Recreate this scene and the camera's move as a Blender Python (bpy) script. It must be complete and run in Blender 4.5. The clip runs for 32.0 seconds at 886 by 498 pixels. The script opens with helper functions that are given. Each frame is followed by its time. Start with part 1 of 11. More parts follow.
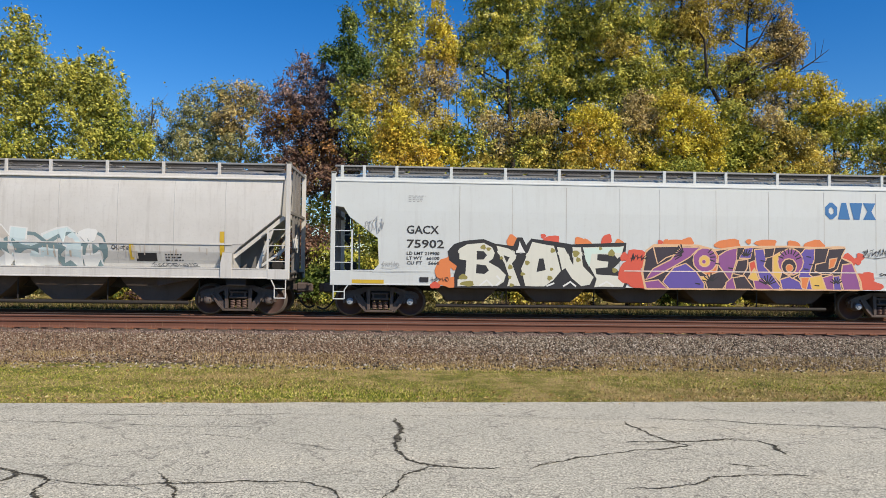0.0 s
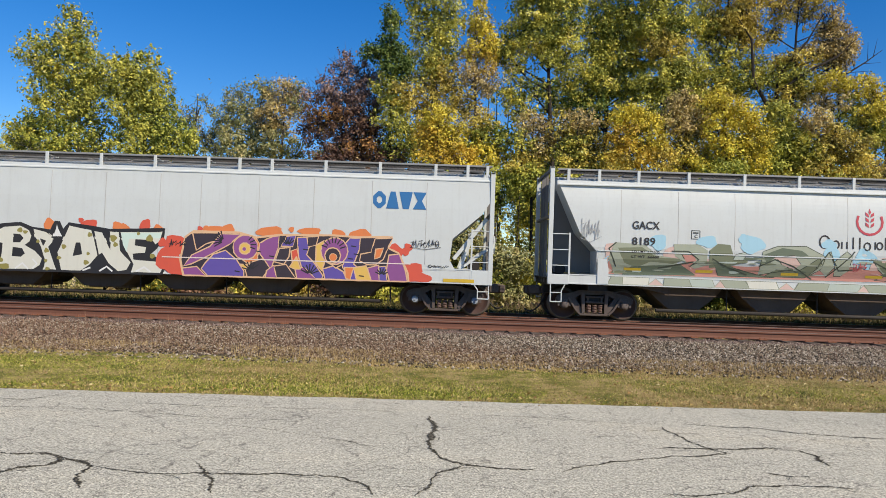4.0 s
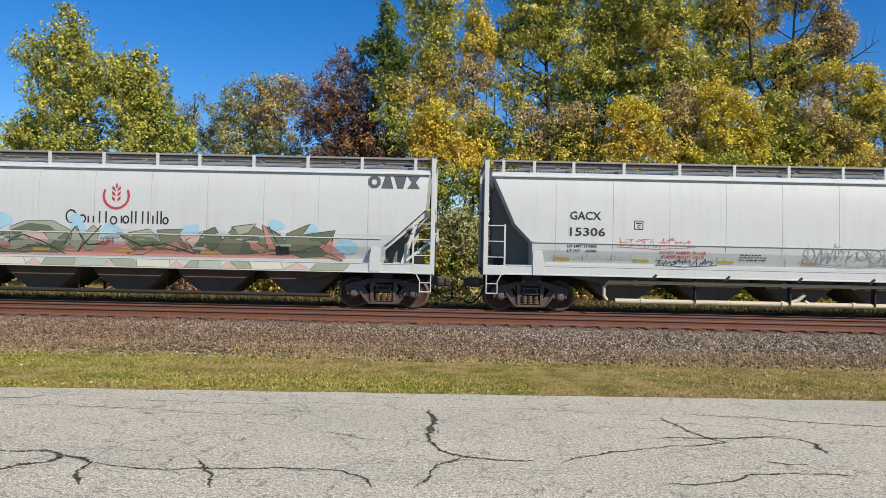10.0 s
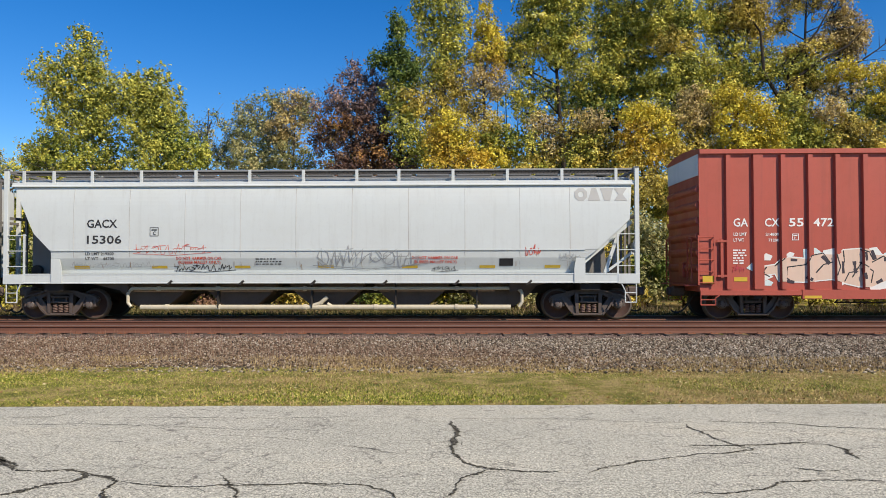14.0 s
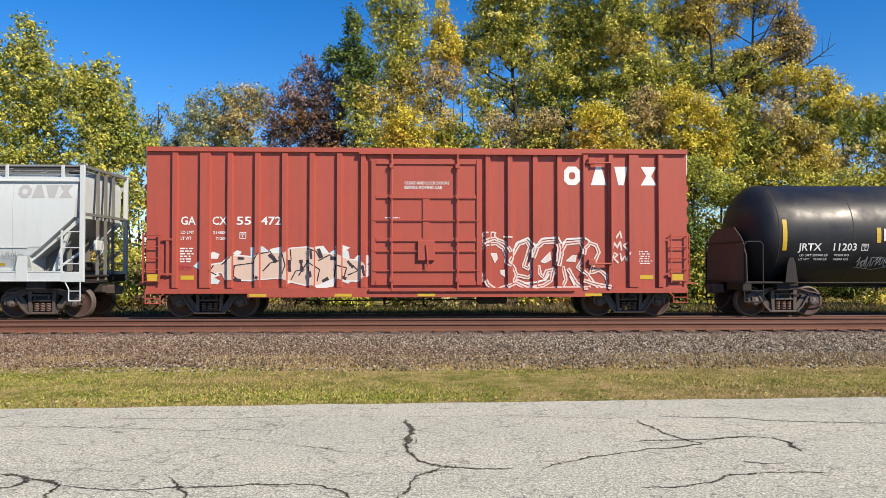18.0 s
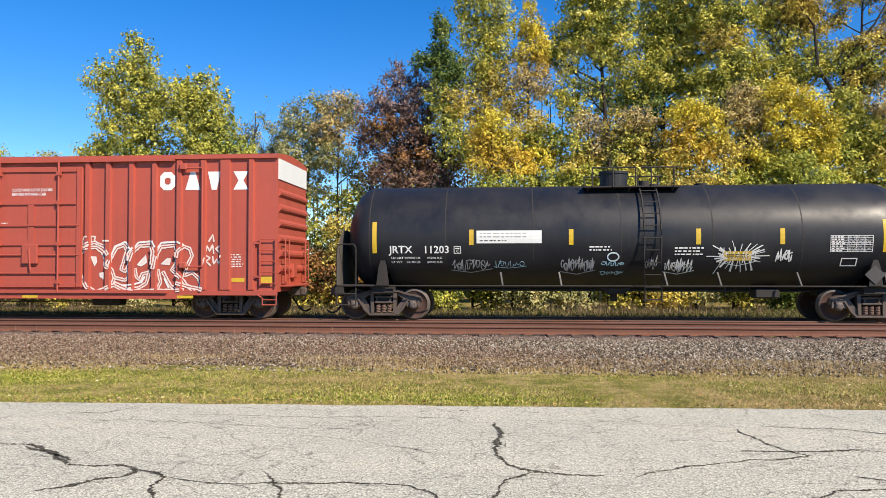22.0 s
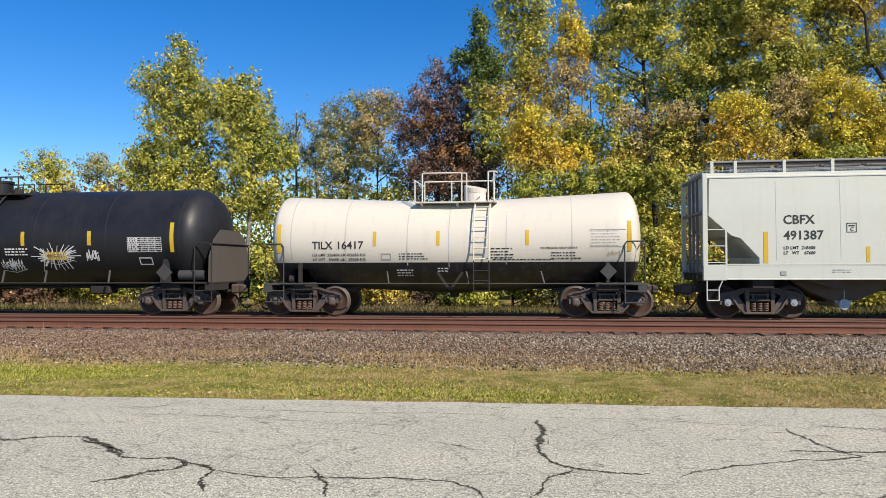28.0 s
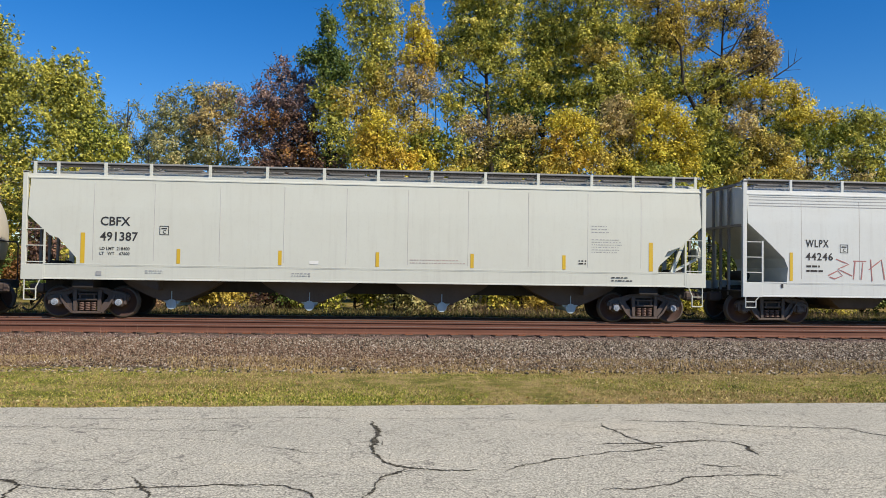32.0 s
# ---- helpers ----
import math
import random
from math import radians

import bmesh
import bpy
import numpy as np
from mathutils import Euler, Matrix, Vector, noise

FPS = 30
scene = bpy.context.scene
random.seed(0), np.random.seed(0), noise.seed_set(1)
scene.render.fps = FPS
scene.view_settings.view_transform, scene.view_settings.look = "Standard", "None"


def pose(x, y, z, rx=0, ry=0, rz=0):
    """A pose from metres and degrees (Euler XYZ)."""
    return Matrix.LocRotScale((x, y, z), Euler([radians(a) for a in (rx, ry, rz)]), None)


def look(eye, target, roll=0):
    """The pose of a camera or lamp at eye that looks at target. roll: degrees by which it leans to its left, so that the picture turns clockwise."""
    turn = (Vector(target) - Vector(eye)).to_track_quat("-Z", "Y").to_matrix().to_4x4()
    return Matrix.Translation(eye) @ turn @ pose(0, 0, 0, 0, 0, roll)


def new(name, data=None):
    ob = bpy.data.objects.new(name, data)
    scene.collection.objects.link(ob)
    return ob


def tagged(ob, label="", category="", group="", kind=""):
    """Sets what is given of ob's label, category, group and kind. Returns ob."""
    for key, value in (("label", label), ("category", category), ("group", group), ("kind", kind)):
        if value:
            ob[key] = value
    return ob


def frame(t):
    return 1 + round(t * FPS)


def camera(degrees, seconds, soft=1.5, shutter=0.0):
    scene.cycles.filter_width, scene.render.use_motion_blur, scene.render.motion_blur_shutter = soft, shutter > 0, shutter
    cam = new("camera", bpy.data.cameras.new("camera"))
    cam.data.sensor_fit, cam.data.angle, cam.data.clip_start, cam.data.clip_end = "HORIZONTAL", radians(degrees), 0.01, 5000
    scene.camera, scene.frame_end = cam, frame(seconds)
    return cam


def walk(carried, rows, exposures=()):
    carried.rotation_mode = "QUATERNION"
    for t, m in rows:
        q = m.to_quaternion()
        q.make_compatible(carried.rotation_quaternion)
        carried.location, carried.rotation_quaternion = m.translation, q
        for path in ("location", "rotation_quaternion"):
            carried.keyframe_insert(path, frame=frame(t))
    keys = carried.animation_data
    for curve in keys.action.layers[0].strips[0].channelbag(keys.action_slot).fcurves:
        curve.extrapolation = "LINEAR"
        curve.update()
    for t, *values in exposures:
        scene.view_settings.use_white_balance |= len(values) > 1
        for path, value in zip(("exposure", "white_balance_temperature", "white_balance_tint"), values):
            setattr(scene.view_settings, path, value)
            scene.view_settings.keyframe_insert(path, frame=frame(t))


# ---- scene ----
# camera: carried by hand on the spot, swaying a few centimetres
cam = camera(62.82, 32.0, soft=0.6)
PATH = [  # seconds, x, y, z, yaw, pitch, roll
    (0.0, -0.002, -0.022, 1.657, -2.69, 1.17, 0.77),
    (0.5, 0.007, -0.024, 1.659, -2.53, 1.21, 0.72),
    (1.0, 0.006, -0.018, 1.654, -2.52, 1.17, 0.38),
    (1.5, -0.002, -0.028, 1.652, -2.17, 1.29, 0.34),
    (2.0, -0.008, -0.033, 1.651, -1.32, 1.30, 0.30),
    (2.5, -0.007, -0.027, 1.650, -0.79, 1.18, 0.61),
    (4.5, 0.001, -0.012, 1.663, 0.16, 0.95, 2.26),
    (5.0, 0.008, -0.043, 1.662, -1.89, 0.95, 1.87),
    (5.5, 0.005, -0.042, 1.660, -2.59, 0.90, 1.78),
    (6.0, 0.014, -0.031, 1.656, -2.95, 0.72, 1.50),
    (6.5, -0.001, -0.019, 1.649, -2.46, 0.75, 1.27),
    (7.0, -0.017, -0.010, 1.644, -1.85, 0.77, 1.18),
    (7.5, -0.009, -0.021, 1.649, -1.12, 0.76, 1.17),
    (8.0, 0.008, -0.019, 1.645, -0.59, 0.76, 1.20),
    (8.5, 0.003, -0.010, 1.642, 0.16, 0.73, 1.11),
    (9.0, 0.014, 0.010, 1.639, 0.41, 0.55, 1.07),
    (9.5, 0.023, -0.013, 1.641, 0.22, 0.68, 1.38),
    (10.0, 0.027, -0.010, 1.639, 0.25, 0.61, 1.22),
    (10.5, 0.045, -0.014, 1.639, -0.65, 0.48, 1.52),
    (11.0, 0.051, -0.026, 1.648, -1.79, 0.60, 0.71),
    (11.5, 0.044, -0.028, 1.645, -1.85, 0.75, 0.43),
    (12.0, 0.003, -0.015, 1.644, -1.28, 0.79, 0.18),
    (12.5, -0.046, -0.009, 1.641, -0.06, 0.85, -0.03),
    (13.0, -0.065, 0.011, 1.640, 0.83, 1.26, -0.15),
    (13.5, -0.050, 0.019, 1.641, 1.78, 1.37, -0.20),
    (15.5, 0.043, -0.036, 1.680, -1.77, 1.38, 0.23),
    (16.0, 0.027, -0.028, 1.674, -2.31, 1.28, -0.02),
    (16.5, 0.044, -0.027, 1.667, -3.11, 1.29, -0.16),
    (17.0, 0.014, -0.021, 1.667, -3.45, 1.39, -0.14),
    (17.5, 0.009, 0.012, 1.654, -2.70, 1.29, -0.24),
    (18.0, -0.013, 0.029, 1.649, -2.13, 1.19, -0.02),
    (18.5, -0.020, 0.053, 1.648, -1.55, 1.16, 0.03),
    (19.0, -0.026, 0.060, 1.652, -0.73, 1.28, 0.15),
    (19.5, -0.014, 0.067, 1.654, 0.30, 1.17, -0.04),
    (20.0, -0.023, 0.059, 1.657, 1.36, 1.16, -0.29),
    (20.5, -0.023, 0.047, 1.661, 2.16, 1.25, -0.24),
    (21.0, -0.015, 0.049, 1.656, 3.16, 1.32, -0.20),
    (21.5, -0.021, 0.050, 1.645, 3.96, 1.39, -0.07),
    (22.0, -0.018, 0.060, 1.640, 4.80, 1.43, -0.03),
    (22.5, 0.006, 0.013, 1.651, 3.41, 1.48, 0.49),
    (23.0, 0.023, -0.000, 1.654, 1.45, 1.35, 0.65),
    (23.5, 0.021, -0.003, 1.654, 1.31, 1.41, 0.33),
    (24.0, 0.018, -0.045, 1.670, -0.10, 1.58, -0.11),
    (24.5, -0.009, -0.035, 1.661, -0.45, 1.60, 0.13),
    (25.0, -0.011, 0.007, 1.650, 0.31, 1.34, 0.01),
    (25.5, -0.041, 0.032, 1.644, 1.96, 1.25, -0.11),
    (26.0, -0.041, 0.017, 1.650, 3.61, 1.43, -0.22),
    (26.5, -0.040, 0.027, 1.644, 4.68, 1.29, -0.25),
    (28.5, -0.038, 0.056, 1.637, 8.31, 1.21, -0.18),
    (29.0, -0.022, 0.086, 1.633, 7.93, 1.14, 0.23),
    (29.5, 0.018, 0.005, 1.642, 2.93, 1.33, 0.90),
    (30.0, 0.051, -0.002, 1.648, -4.23, 1.01, 0.58),
    (30.5, 0.025, -0.025, 1.652, -5.54, 1.23, 0.68),
    (31.0, 0.013, -0.015, 1.641, -5.01, 1.33, 0.65),
    (31.5, 0.012, -0.018, 1.641, -4.56, 1.53, 0.58),
    (32.0, 0.010, -0.035, 1.643, -4.35, 1.52, 0.86),
]
walk(cam, [(t, pose(x, y, z, 90 + p, 0, w) @ pose(0, 0, 0, 0, 0, r)) for t, x, y, z, w, p, r in PATH],
     exposures=[(0, -0.02), (13.5, 0.0), (16, 0.13), (19, 0.26), (22, 0.38), (24, 0.33), (26, 0.23), (28.5, 0.08), (30, -0.02), (32, -0.03)])

# metres that the train has rolled to the left, by time
ROLLED = [(0, 0.0), (1, 3.59), (2.5, 9.08), (4.5, 16.46), (6, 21.88), (8, 29.22), (10, 36.57), (12, 43.81), (13.5, 49.33), (15.5, 56.81), (17, 62.24), (19, 69.56), (21, 76.91), (23, 84.34), (25, 91.7), (26.5, 97.12), (28.5, 104.48), (30, 110.03), (32, 117.24)]

# ---- light ----
SUN_TO = Vector((0.55, -0.53, 0.645)).normalized()
world = bpy.data.worlds.new("sky")
scene.world = world
world.use_nodes = True
wn = world.node_tree.nodes
sky = wn.new("ShaderNodeTexSky")
sky.sky_type = "NISHITA"
sky.sun_disc = False
sky.sun_elevation = math.asin(SUN_TO.z)
sky.sun_rotation = math.atan2(SUN_TO.x, SUN_TO.y)
sky.altitude = 200
sky.air_density, sky.dust_density, sky.ozone_density = 1.0, 0.0, 5.0
wn["Background"].inputs["Strength"].default_value = 0.132
tint = wn.new("ShaderNodeHueSaturation")
tint.inputs["Saturation"].default_value = 1.34
tint.inputs["Hue"].default_value = 0.508
world.node_tree.links.new(sky.outputs[0], tint.inputs["Color"])
world.node_tree.links.new(tint.outputs[0], wn["Background"].inputs["Color"])
sun = new("sun", bpy.data.lights.new("sun", "SUN"))
sun.data.energy, sun.data.angle, sun.data.color = 5.8, radians(0.53), (1.0, 0.875, 0.71)
sun.matrix_world = look(SUN_TO * 100, (0, 0, 0))
scene.view_settings.exposure = 0.0

# ---- materials ----
def material(name, rough=0.6, metal=0.0):
    m = bpy.data.materials.new(name)
    m.use_nodes = True
    b = m.node_tree.nodes["Principled BSDF"]
    b.inputs["Roughness"].default_value, b.inputs["Metallic"].default_value = rough, metal
    return m, m.node_tree.nodes, m.node_tree.links, b


def noise_node(nodes, links, scale, detail=4, rough=0.6, stretch=None, coords="Object"):
    tc = nodes.new("ShaderNodeTexCoord")
    mp = nodes.new("ShaderNodeMapping")
    mp.inputs["Scale"].default_value = stretch or (1, 1, 1)
    links.new(tc.outputs[coords], mp.inputs["Vector"])
    n = nodes.new("ShaderNodeTexNoise")
    n.inputs["Scale"].default_value, n.inputs["Detail"].default_value, n.inputs["Roughness"].default_value = scale, detail, rough
    links.new(mp.outputs["Vector"], n.inputs["Vector"])
    return n


def ramp(nodes, links, source, stops):
    r = nodes.new("ShaderNodeValToRGB")
    e = r.color_ramp.elements
    while len(e) < len(stops):
        e.new(0.5)
    for el, (p, c) in zip(e, stops):
        el.position, el.color = p, (*c, 1) if len(c) == 3 else c
    links.new(source, r.inputs["Fac"])
    return r


def mix(nodes, links, fac, a, b, kind="MIX"):
    n = nodes.new("ShaderNodeMix")
    n.data_type, n.blend_type = "RGBA", kind
    for key, v in ((0, fac), (6, a), (7, b)):
        if hasattr(v, "is_linked"):
            links.new(v, n.inputs[key])
        else:
            n.inputs[key].default_value = v if key == 0 else (*v, 1)
    return n.outputs[2]


def bump(nodes, links, b, source, strength, distance=0.02):
    n = nodes.new("ShaderNodeBump")
    n.inputs["Strength"].default_value, n.inputs["Distance"].default_value = strength, distance
    links.new(source, n.inputs["Height"])
    links.new(n.outputs["Normal"], b.inputs["Normal"])


def paint(name, color, dirt=(0.16, 0.13, 0.10), amount=0.35, rough=0.45, streak=True, metal=0.0):
    """Weathered paint: blotches, down-running streaks, fine grime."""
    m, n, l, b = material(name, rough, metal)
    blot = noise_node(n, l, 0.8, 5, 0.65)
    fine = noise_node(n, l, 14, 4, 0.7)
    c = mix(n, l, ramp(n, l, blot.outputs[0], [(0.35, (0, 0, 0)), (0.8, (amount * 0.7,) * 3)]).outputs[0], color, dirt)
    if streak:
        st = noise_node(n, l, 5.0, 6, 0.7, (1, 1, 0.06))
        c = mix(n, l, ramp(n, l, st.outputs[0], [(0.52, (0, 0, 0)), (0.78, (amount,) * 3)]).outputs[0], c, dirt)
    c = mix(n, l, ramp(n, l, fine.outputs[0], [(0.55, (0, 0, 0)), (0.85, (amount * 0.8,) * 3)]).outputs[0], c, dirt)
    l.new(c, b.inputs["Base Color"])
    rr = ramp(n, l, blot.outputs[0], [(0.3, (max(rough - 0.1, 0.05),) * 3), (0.75, (min(rough + 0.25, 1),) * 3)])
    l.new(rr.outputs[0], b.inputs["Roughness"])
    bump(n, l, b, noise_node(n, l, 2.2, 3, 0.5).outputs[0], 0.12, 0.012)
    return m


def mottled(name, stops, scale, rough=0.9, bump_strength=0.5, scale2=None, distance=0.02):
    m, n, l, b = material(name, rough)
    b.inputs["Specular IOR Level"].default_value = 0.2
    a = noise_node(n, l, scale, 8, 0.7)
    r = ramp(n, l, a.outputs[0], stops)
    c = r.outputs[0]
    if scale2:
        k = noise_node(n, l, scale2, 4, 0.6)
        c = mix(n, l, 0.55, c, ramp(n, l, k.outputs[0], [(0.3, (0.35,) * 3), (0.7, (1.3,) * 3)]).outputs[0], "MULTIPLY")
    l.new(c, b.inputs["Base Color"])
    bump(n, l, b, a.outputs[0], bump_strength, distance)
    return m


def foliage(name, stops, rough=0.55):
    """Leaves: each one takes its own tint, the darkest standing in for crown shade; they let some light through."""
    m, n, l, b = material(name, rough)
    b.inputs["Specular IOR Level"].default_value = 0.2
    g = n.new("ShaderNodeNewGeometry")
    big = noise_node(n, l, 0.9, 3, 0.65)
    mx = n.new("ShaderNodeMath")
    mx.operation = "MULTIPLY_ADD"
    mx.inputs[1].default_value = 0.40
    l.new(g.outputs["Random Per Island"], mx.inputs[0])
    sc = n.new("ShaderNodeMath")
    sc.operation = "MULTIPLY_ADD"
    sc.inputs[1].default_value, sc.inputs[2].default_value = 1.7, -0.55
    l.new(big.outputs[0], sc.inputs[0])
    l.new(sc.outputs[0], mx.inputs[2])
    r = ramp(n, l, mx.outputs[0], stops)
    l.new(r.outputs[0], b.inputs["Base Color"])
    t = n.new("ShaderNodeBsdfTranslucent")
    l.new(r.outputs[0], t.inputs["Color"])
    add = n.new("ShaderNodeMixShader")
    add.inputs[0].default_value = 0.2
    out = n["Material Output"]
    l.new(b.outputs[0], add.inputs[1])
    l.new(t.outputs[0], add.inputs[2])
    l.new(add.outputs[0], out.inputs["Surface"])
    return m


def island_tint(name, stops, rough=0.85, bump_scale=None):
    m, n, l, b = material(name, rough)
    b.inputs["Specular IOR Level"].default_value = 0.2
    g = n.new("ShaderNodeNewGeometry")
    r = ramp(n, l, g.outputs["Random Per Island"], stops)
    l.new(r.outputs[0], b.inputs["Base Color"])
    if bump_scale:
        bump(n, l, b, noise_node(n, l, bump_scale, 4).outputs[0], 0.4, 0.01)
    return m


M_WHITE = paint("white_car_paint", (0.555, 0.59, 0.575), amount=0.16)
M_GREY = paint("light_grey_car_paint", (0.58, 0.57, 0.53), amount=0.3)
M_CREAM = paint("cream_grey_car_paint", (0.55, 0.572, 0.505), amount=0.14)
M_TANKWHITE = paint("tank_white_paint", (0.64, 0.60, 0.51), amount=0.12)
M_RED = paint("boxcar_red_paint", (0.40, 0.076, 0.047), dirt=(0.12, 0.04, 0.03), amount=0.3, rough=0.5)
M_BLACK = paint("black_tank_paint", (0.013, 0.014, 0.017), dirt=(0.05, 0.048, 0.047), amount=0.22, rough=0.42)
M_BLACK.node_tree.nodes["Principled BSDF"].inputs["Specular IOR Level"].default_value = 0.35
M_DARK = paint("grimy_dark_steel", (0.018, 0.016, 0.015), dirt=(0.06, 0.045, 0.035), amount=0.5, rough=0.75)
# grimy bays: red raised to put warm bounce from the ballast into the colour
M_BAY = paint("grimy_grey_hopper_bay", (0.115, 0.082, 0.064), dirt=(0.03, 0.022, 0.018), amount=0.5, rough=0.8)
M_TRUCK = paint("rusty_cast_steel", (0.098, 0.074, 0.063), dirt=(0.035, 0.02, 0.015), amount=0.8, rough=0.55)
M_WHEEL = paint("brown_wheel_steel", (0.07, 0.034, 0.026), dirt=(0.03, 0.02, 0.017), amount=0.5, rough=0.7)
M_TREAD = paint("worn_steel", (0.26, 0.23, 0.21), amount=0.5, rough=0.4, metal=0.7)
M_YELLOW = paint("yellow_reflector", (0.58, 0.385, 0.02), amount=0.2)
M_PIPE = paint("cream_pipe_paint", (0.55, 0.50, 0.38), amount=0.4)
M_INK = paint("black_lettering", (0.02, 0.02, 0.022), amount=0.15, rough=0.6)
M_WINK = paint("white_lettering", (0.75, 0.75, 0.73), amount=0.15, rough=0.6)
M_RAIL = paint("rusty_rail", (0.16, 0.065, 0.038), dirt=(0.07, 0.035, 0.025), amount=0.6, rough=0.8, streak=False)
M_TIE = mottled("tie_wood", [(0.3, (0.05, 0.04, 0.032)), (0.7, (0.16, 0.12, 0.09))], 6, scale2=40)

# ---- builders ----
def mesh_of(name, verts, faces, mat, smooth=False):
    me = bpy.data.meshes.new(name)
    me.from_pydata(verts, [], faces)
    me.materials.append(mat)
    if smooth:
        me.shade_smooth()
    return me


def quads(name, v, per, mat):
    """A large mesh of loose faces: v is (n * per, 3), each run of per vertices one face."""
    v = np.asarray(v, np.float32)
    n = len(v) // per
    me = bpy.data.meshes.new(name)
    me.vertices.add(len(v))
    me.vertices.foreach_set("co", v.ravel())
    me.loops.add(len(v))
    me.loops.foreach_set("vertex_index", np.arange(len(v), dtype=np.int32))
    me.polygons.add(n)
    me.polygons.foreach_set("loop_start", np.arange(0, len(v), per, dtype=np.int32))
    me.update(calc_edges=True)
    me.materials.append(mat)
    return me


def part(name, data, mat=None, parent=None, label="", at=None):
    """One mesh object from a bmesh or a mesh, under a thing or a part."""
    if isinstance(data, bmesh.types.BMesh):
        me = bpy.data.meshes.new(name)
        data.to_mesh(me)
        data.free()
        me.materials.append(mat)
        data = me
    ob = new(name, data)
    if parent is not None:
        ob.parent = parent
    if at is not None:
        ob.matrix_local = at
    if label:
        tagged(ob, label)
    return ob


def box(bm, x0, x1, y0, y1, z0, z1, bevel=0.0):
    r = bmesh.ops.create_cube(bm, size=1.0, matrix=Matrix.LocRotScale(((x0 + x1) / 2, (y0 + y1) / 2, (z0 + z1) / 2), None, (x1 - x0, y1 - y0, z1 - z0)))
    if bevel:
        bmesh.ops.bevel(bm, geom=list({e for v in r["verts"] for e in v.link_edges}), offset=bevel, segments=1, affect="EDGES", profile=0.5)


def rod(bm, a, b, r, sides=8, r2=None, caps=True):
    a, b = Vector(a), Vector(b)
    m = Matrix.Translation((a + b) / 2) @ (b - a).to_track_quat("Z", "Y").to_matrix().to_4x4()
    bmesh.ops.create_cone(bm, cap_ends=caps, segments=sides, radius1=r, radius2=r if r2 is None else r2, depth=(b - a).length, matrix=m)


def bent(bm, points, r, sides=6):
    for a, b in zip(points, points[1:]):
        rod(bm, a, b, r, sides)


def slab(bm, outline, axis, lo, hi):
    """A plate: an outline of (u, v) pushed out along an axis from lo to hi. axis y: u is x, v is z; axis x: u is y, v is z."""
    def put(u, v, w):
        return (u, w, v) if axis == "y" else (w, u, v) if axis == "x" else (u, v, w)
    a = [bm.verts.new(put(u, v, lo)) for u, v in outline]
    b = [bm.verts.new(put(u, v, hi)) for u, v in outline]
    n = len(outline)
    bm.faces.new(a), bm.faces.new(b[::-1])
    for i in range(n):
        bm.faces.new((a[i], b[i], b[(i + 1) % n], a[(i + 1) % n]))
    bmesh.ops.recalc_face_normals(bm, faces=bm.faces)


def thing(name, label, category, group="", at=None):
    ob = new(name)
    ob.empty_display_size = 0.2
    tagged(ob, label, category, group)
    if at is not None:
        ob.matrix_world = at
    return ob


def glyphs(text, size, mat, spread=1.0):
    """Flat lettering as a mesh in x, z, its left foot at the origin."""
    cu = bpy.data.curves.new("letters", "FONT")
    cu.body, cu.size, cu.space_character, cu.resolution_u, cu.offset = text, size, spread, 2, size * 0.016
    ob = bpy.data.objects.new("letters", cu)
    scene.collection.objects.link(ob)
    bpy.context.view_layer.update()
    me = bpy.data.meshes.new_from_object(ob.evaluated_get(bpy.context.evaluated_depsgraph_get()))
    bpy.data.objects.remove(ob)
    bpy.data.curves.remove(cu)
    for v in me.vertices:
        v.co = (v.co.x, 0, v.co.y)
    me.materials.clear()
    me.materials.append(mat)
    return me

# ---- ground ----
CENTRE = 22.73      # the train's track
NEAR_TRACK = 18.43  # the empty track in front
RAIL_TOP, NEAR_TOP = 0.06, 0.21


def ground_z(y):
    return float(np.interp(y, [-400, 7.5, 8.7, 10.5, 12.9, 15.2, 16.9, 25.2, 27.0, 30, 60, 900], [-0.05, -0.05, -0.015, -0.05, -0.13, -0.06, -0.02, -0.10, -0.30, -0.25, 0, 0]))


M_GRASS = mottled("mown_grass_soil", [(0.3, (0.07, 0.078, 0.014)), (0.45, (0.17, 0.155, 0.03)), (0.58, (0.36, 0.26, 0.11)), (0.72, (0.14, 0.145, 0.026))], 1.6, 0.95, 0.6, 30)
xs = [-900, -300, -100] + [i * 2.0 for i in range(-25, 26)] + [100, 300, 900]
ys = [-400, -100, 0, 7.5, 8.7, 9.3, 10, 10.8, 11.6, 12.3, 12.9, 13.5, 14.3, 15.2, 16, 16.9, 19, 22, 25.2, 26, 27, 28.5, 30, 40, 60, 200, 900]
gv = [(x, y, ground_z(y) + (0.025 * noise.noise((x * 0.3, y * 0.5, 0)) if 8.8 < y < 60 else 0)) for y in ys for x in xs]
gf = [(j * len(xs) + i, j * len(xs) + i + 1, (j + 1) * len(xs) + i + 1, (j + 1) * len(xs) + i) for j in range(len(ys) - 1) for i in range(len(xs) - 1)]
tagged(part("ground", mesh_of("ground", gv, gf, M_GRASS, True)), "short autumn grass with dry and green patches", kind="structure")

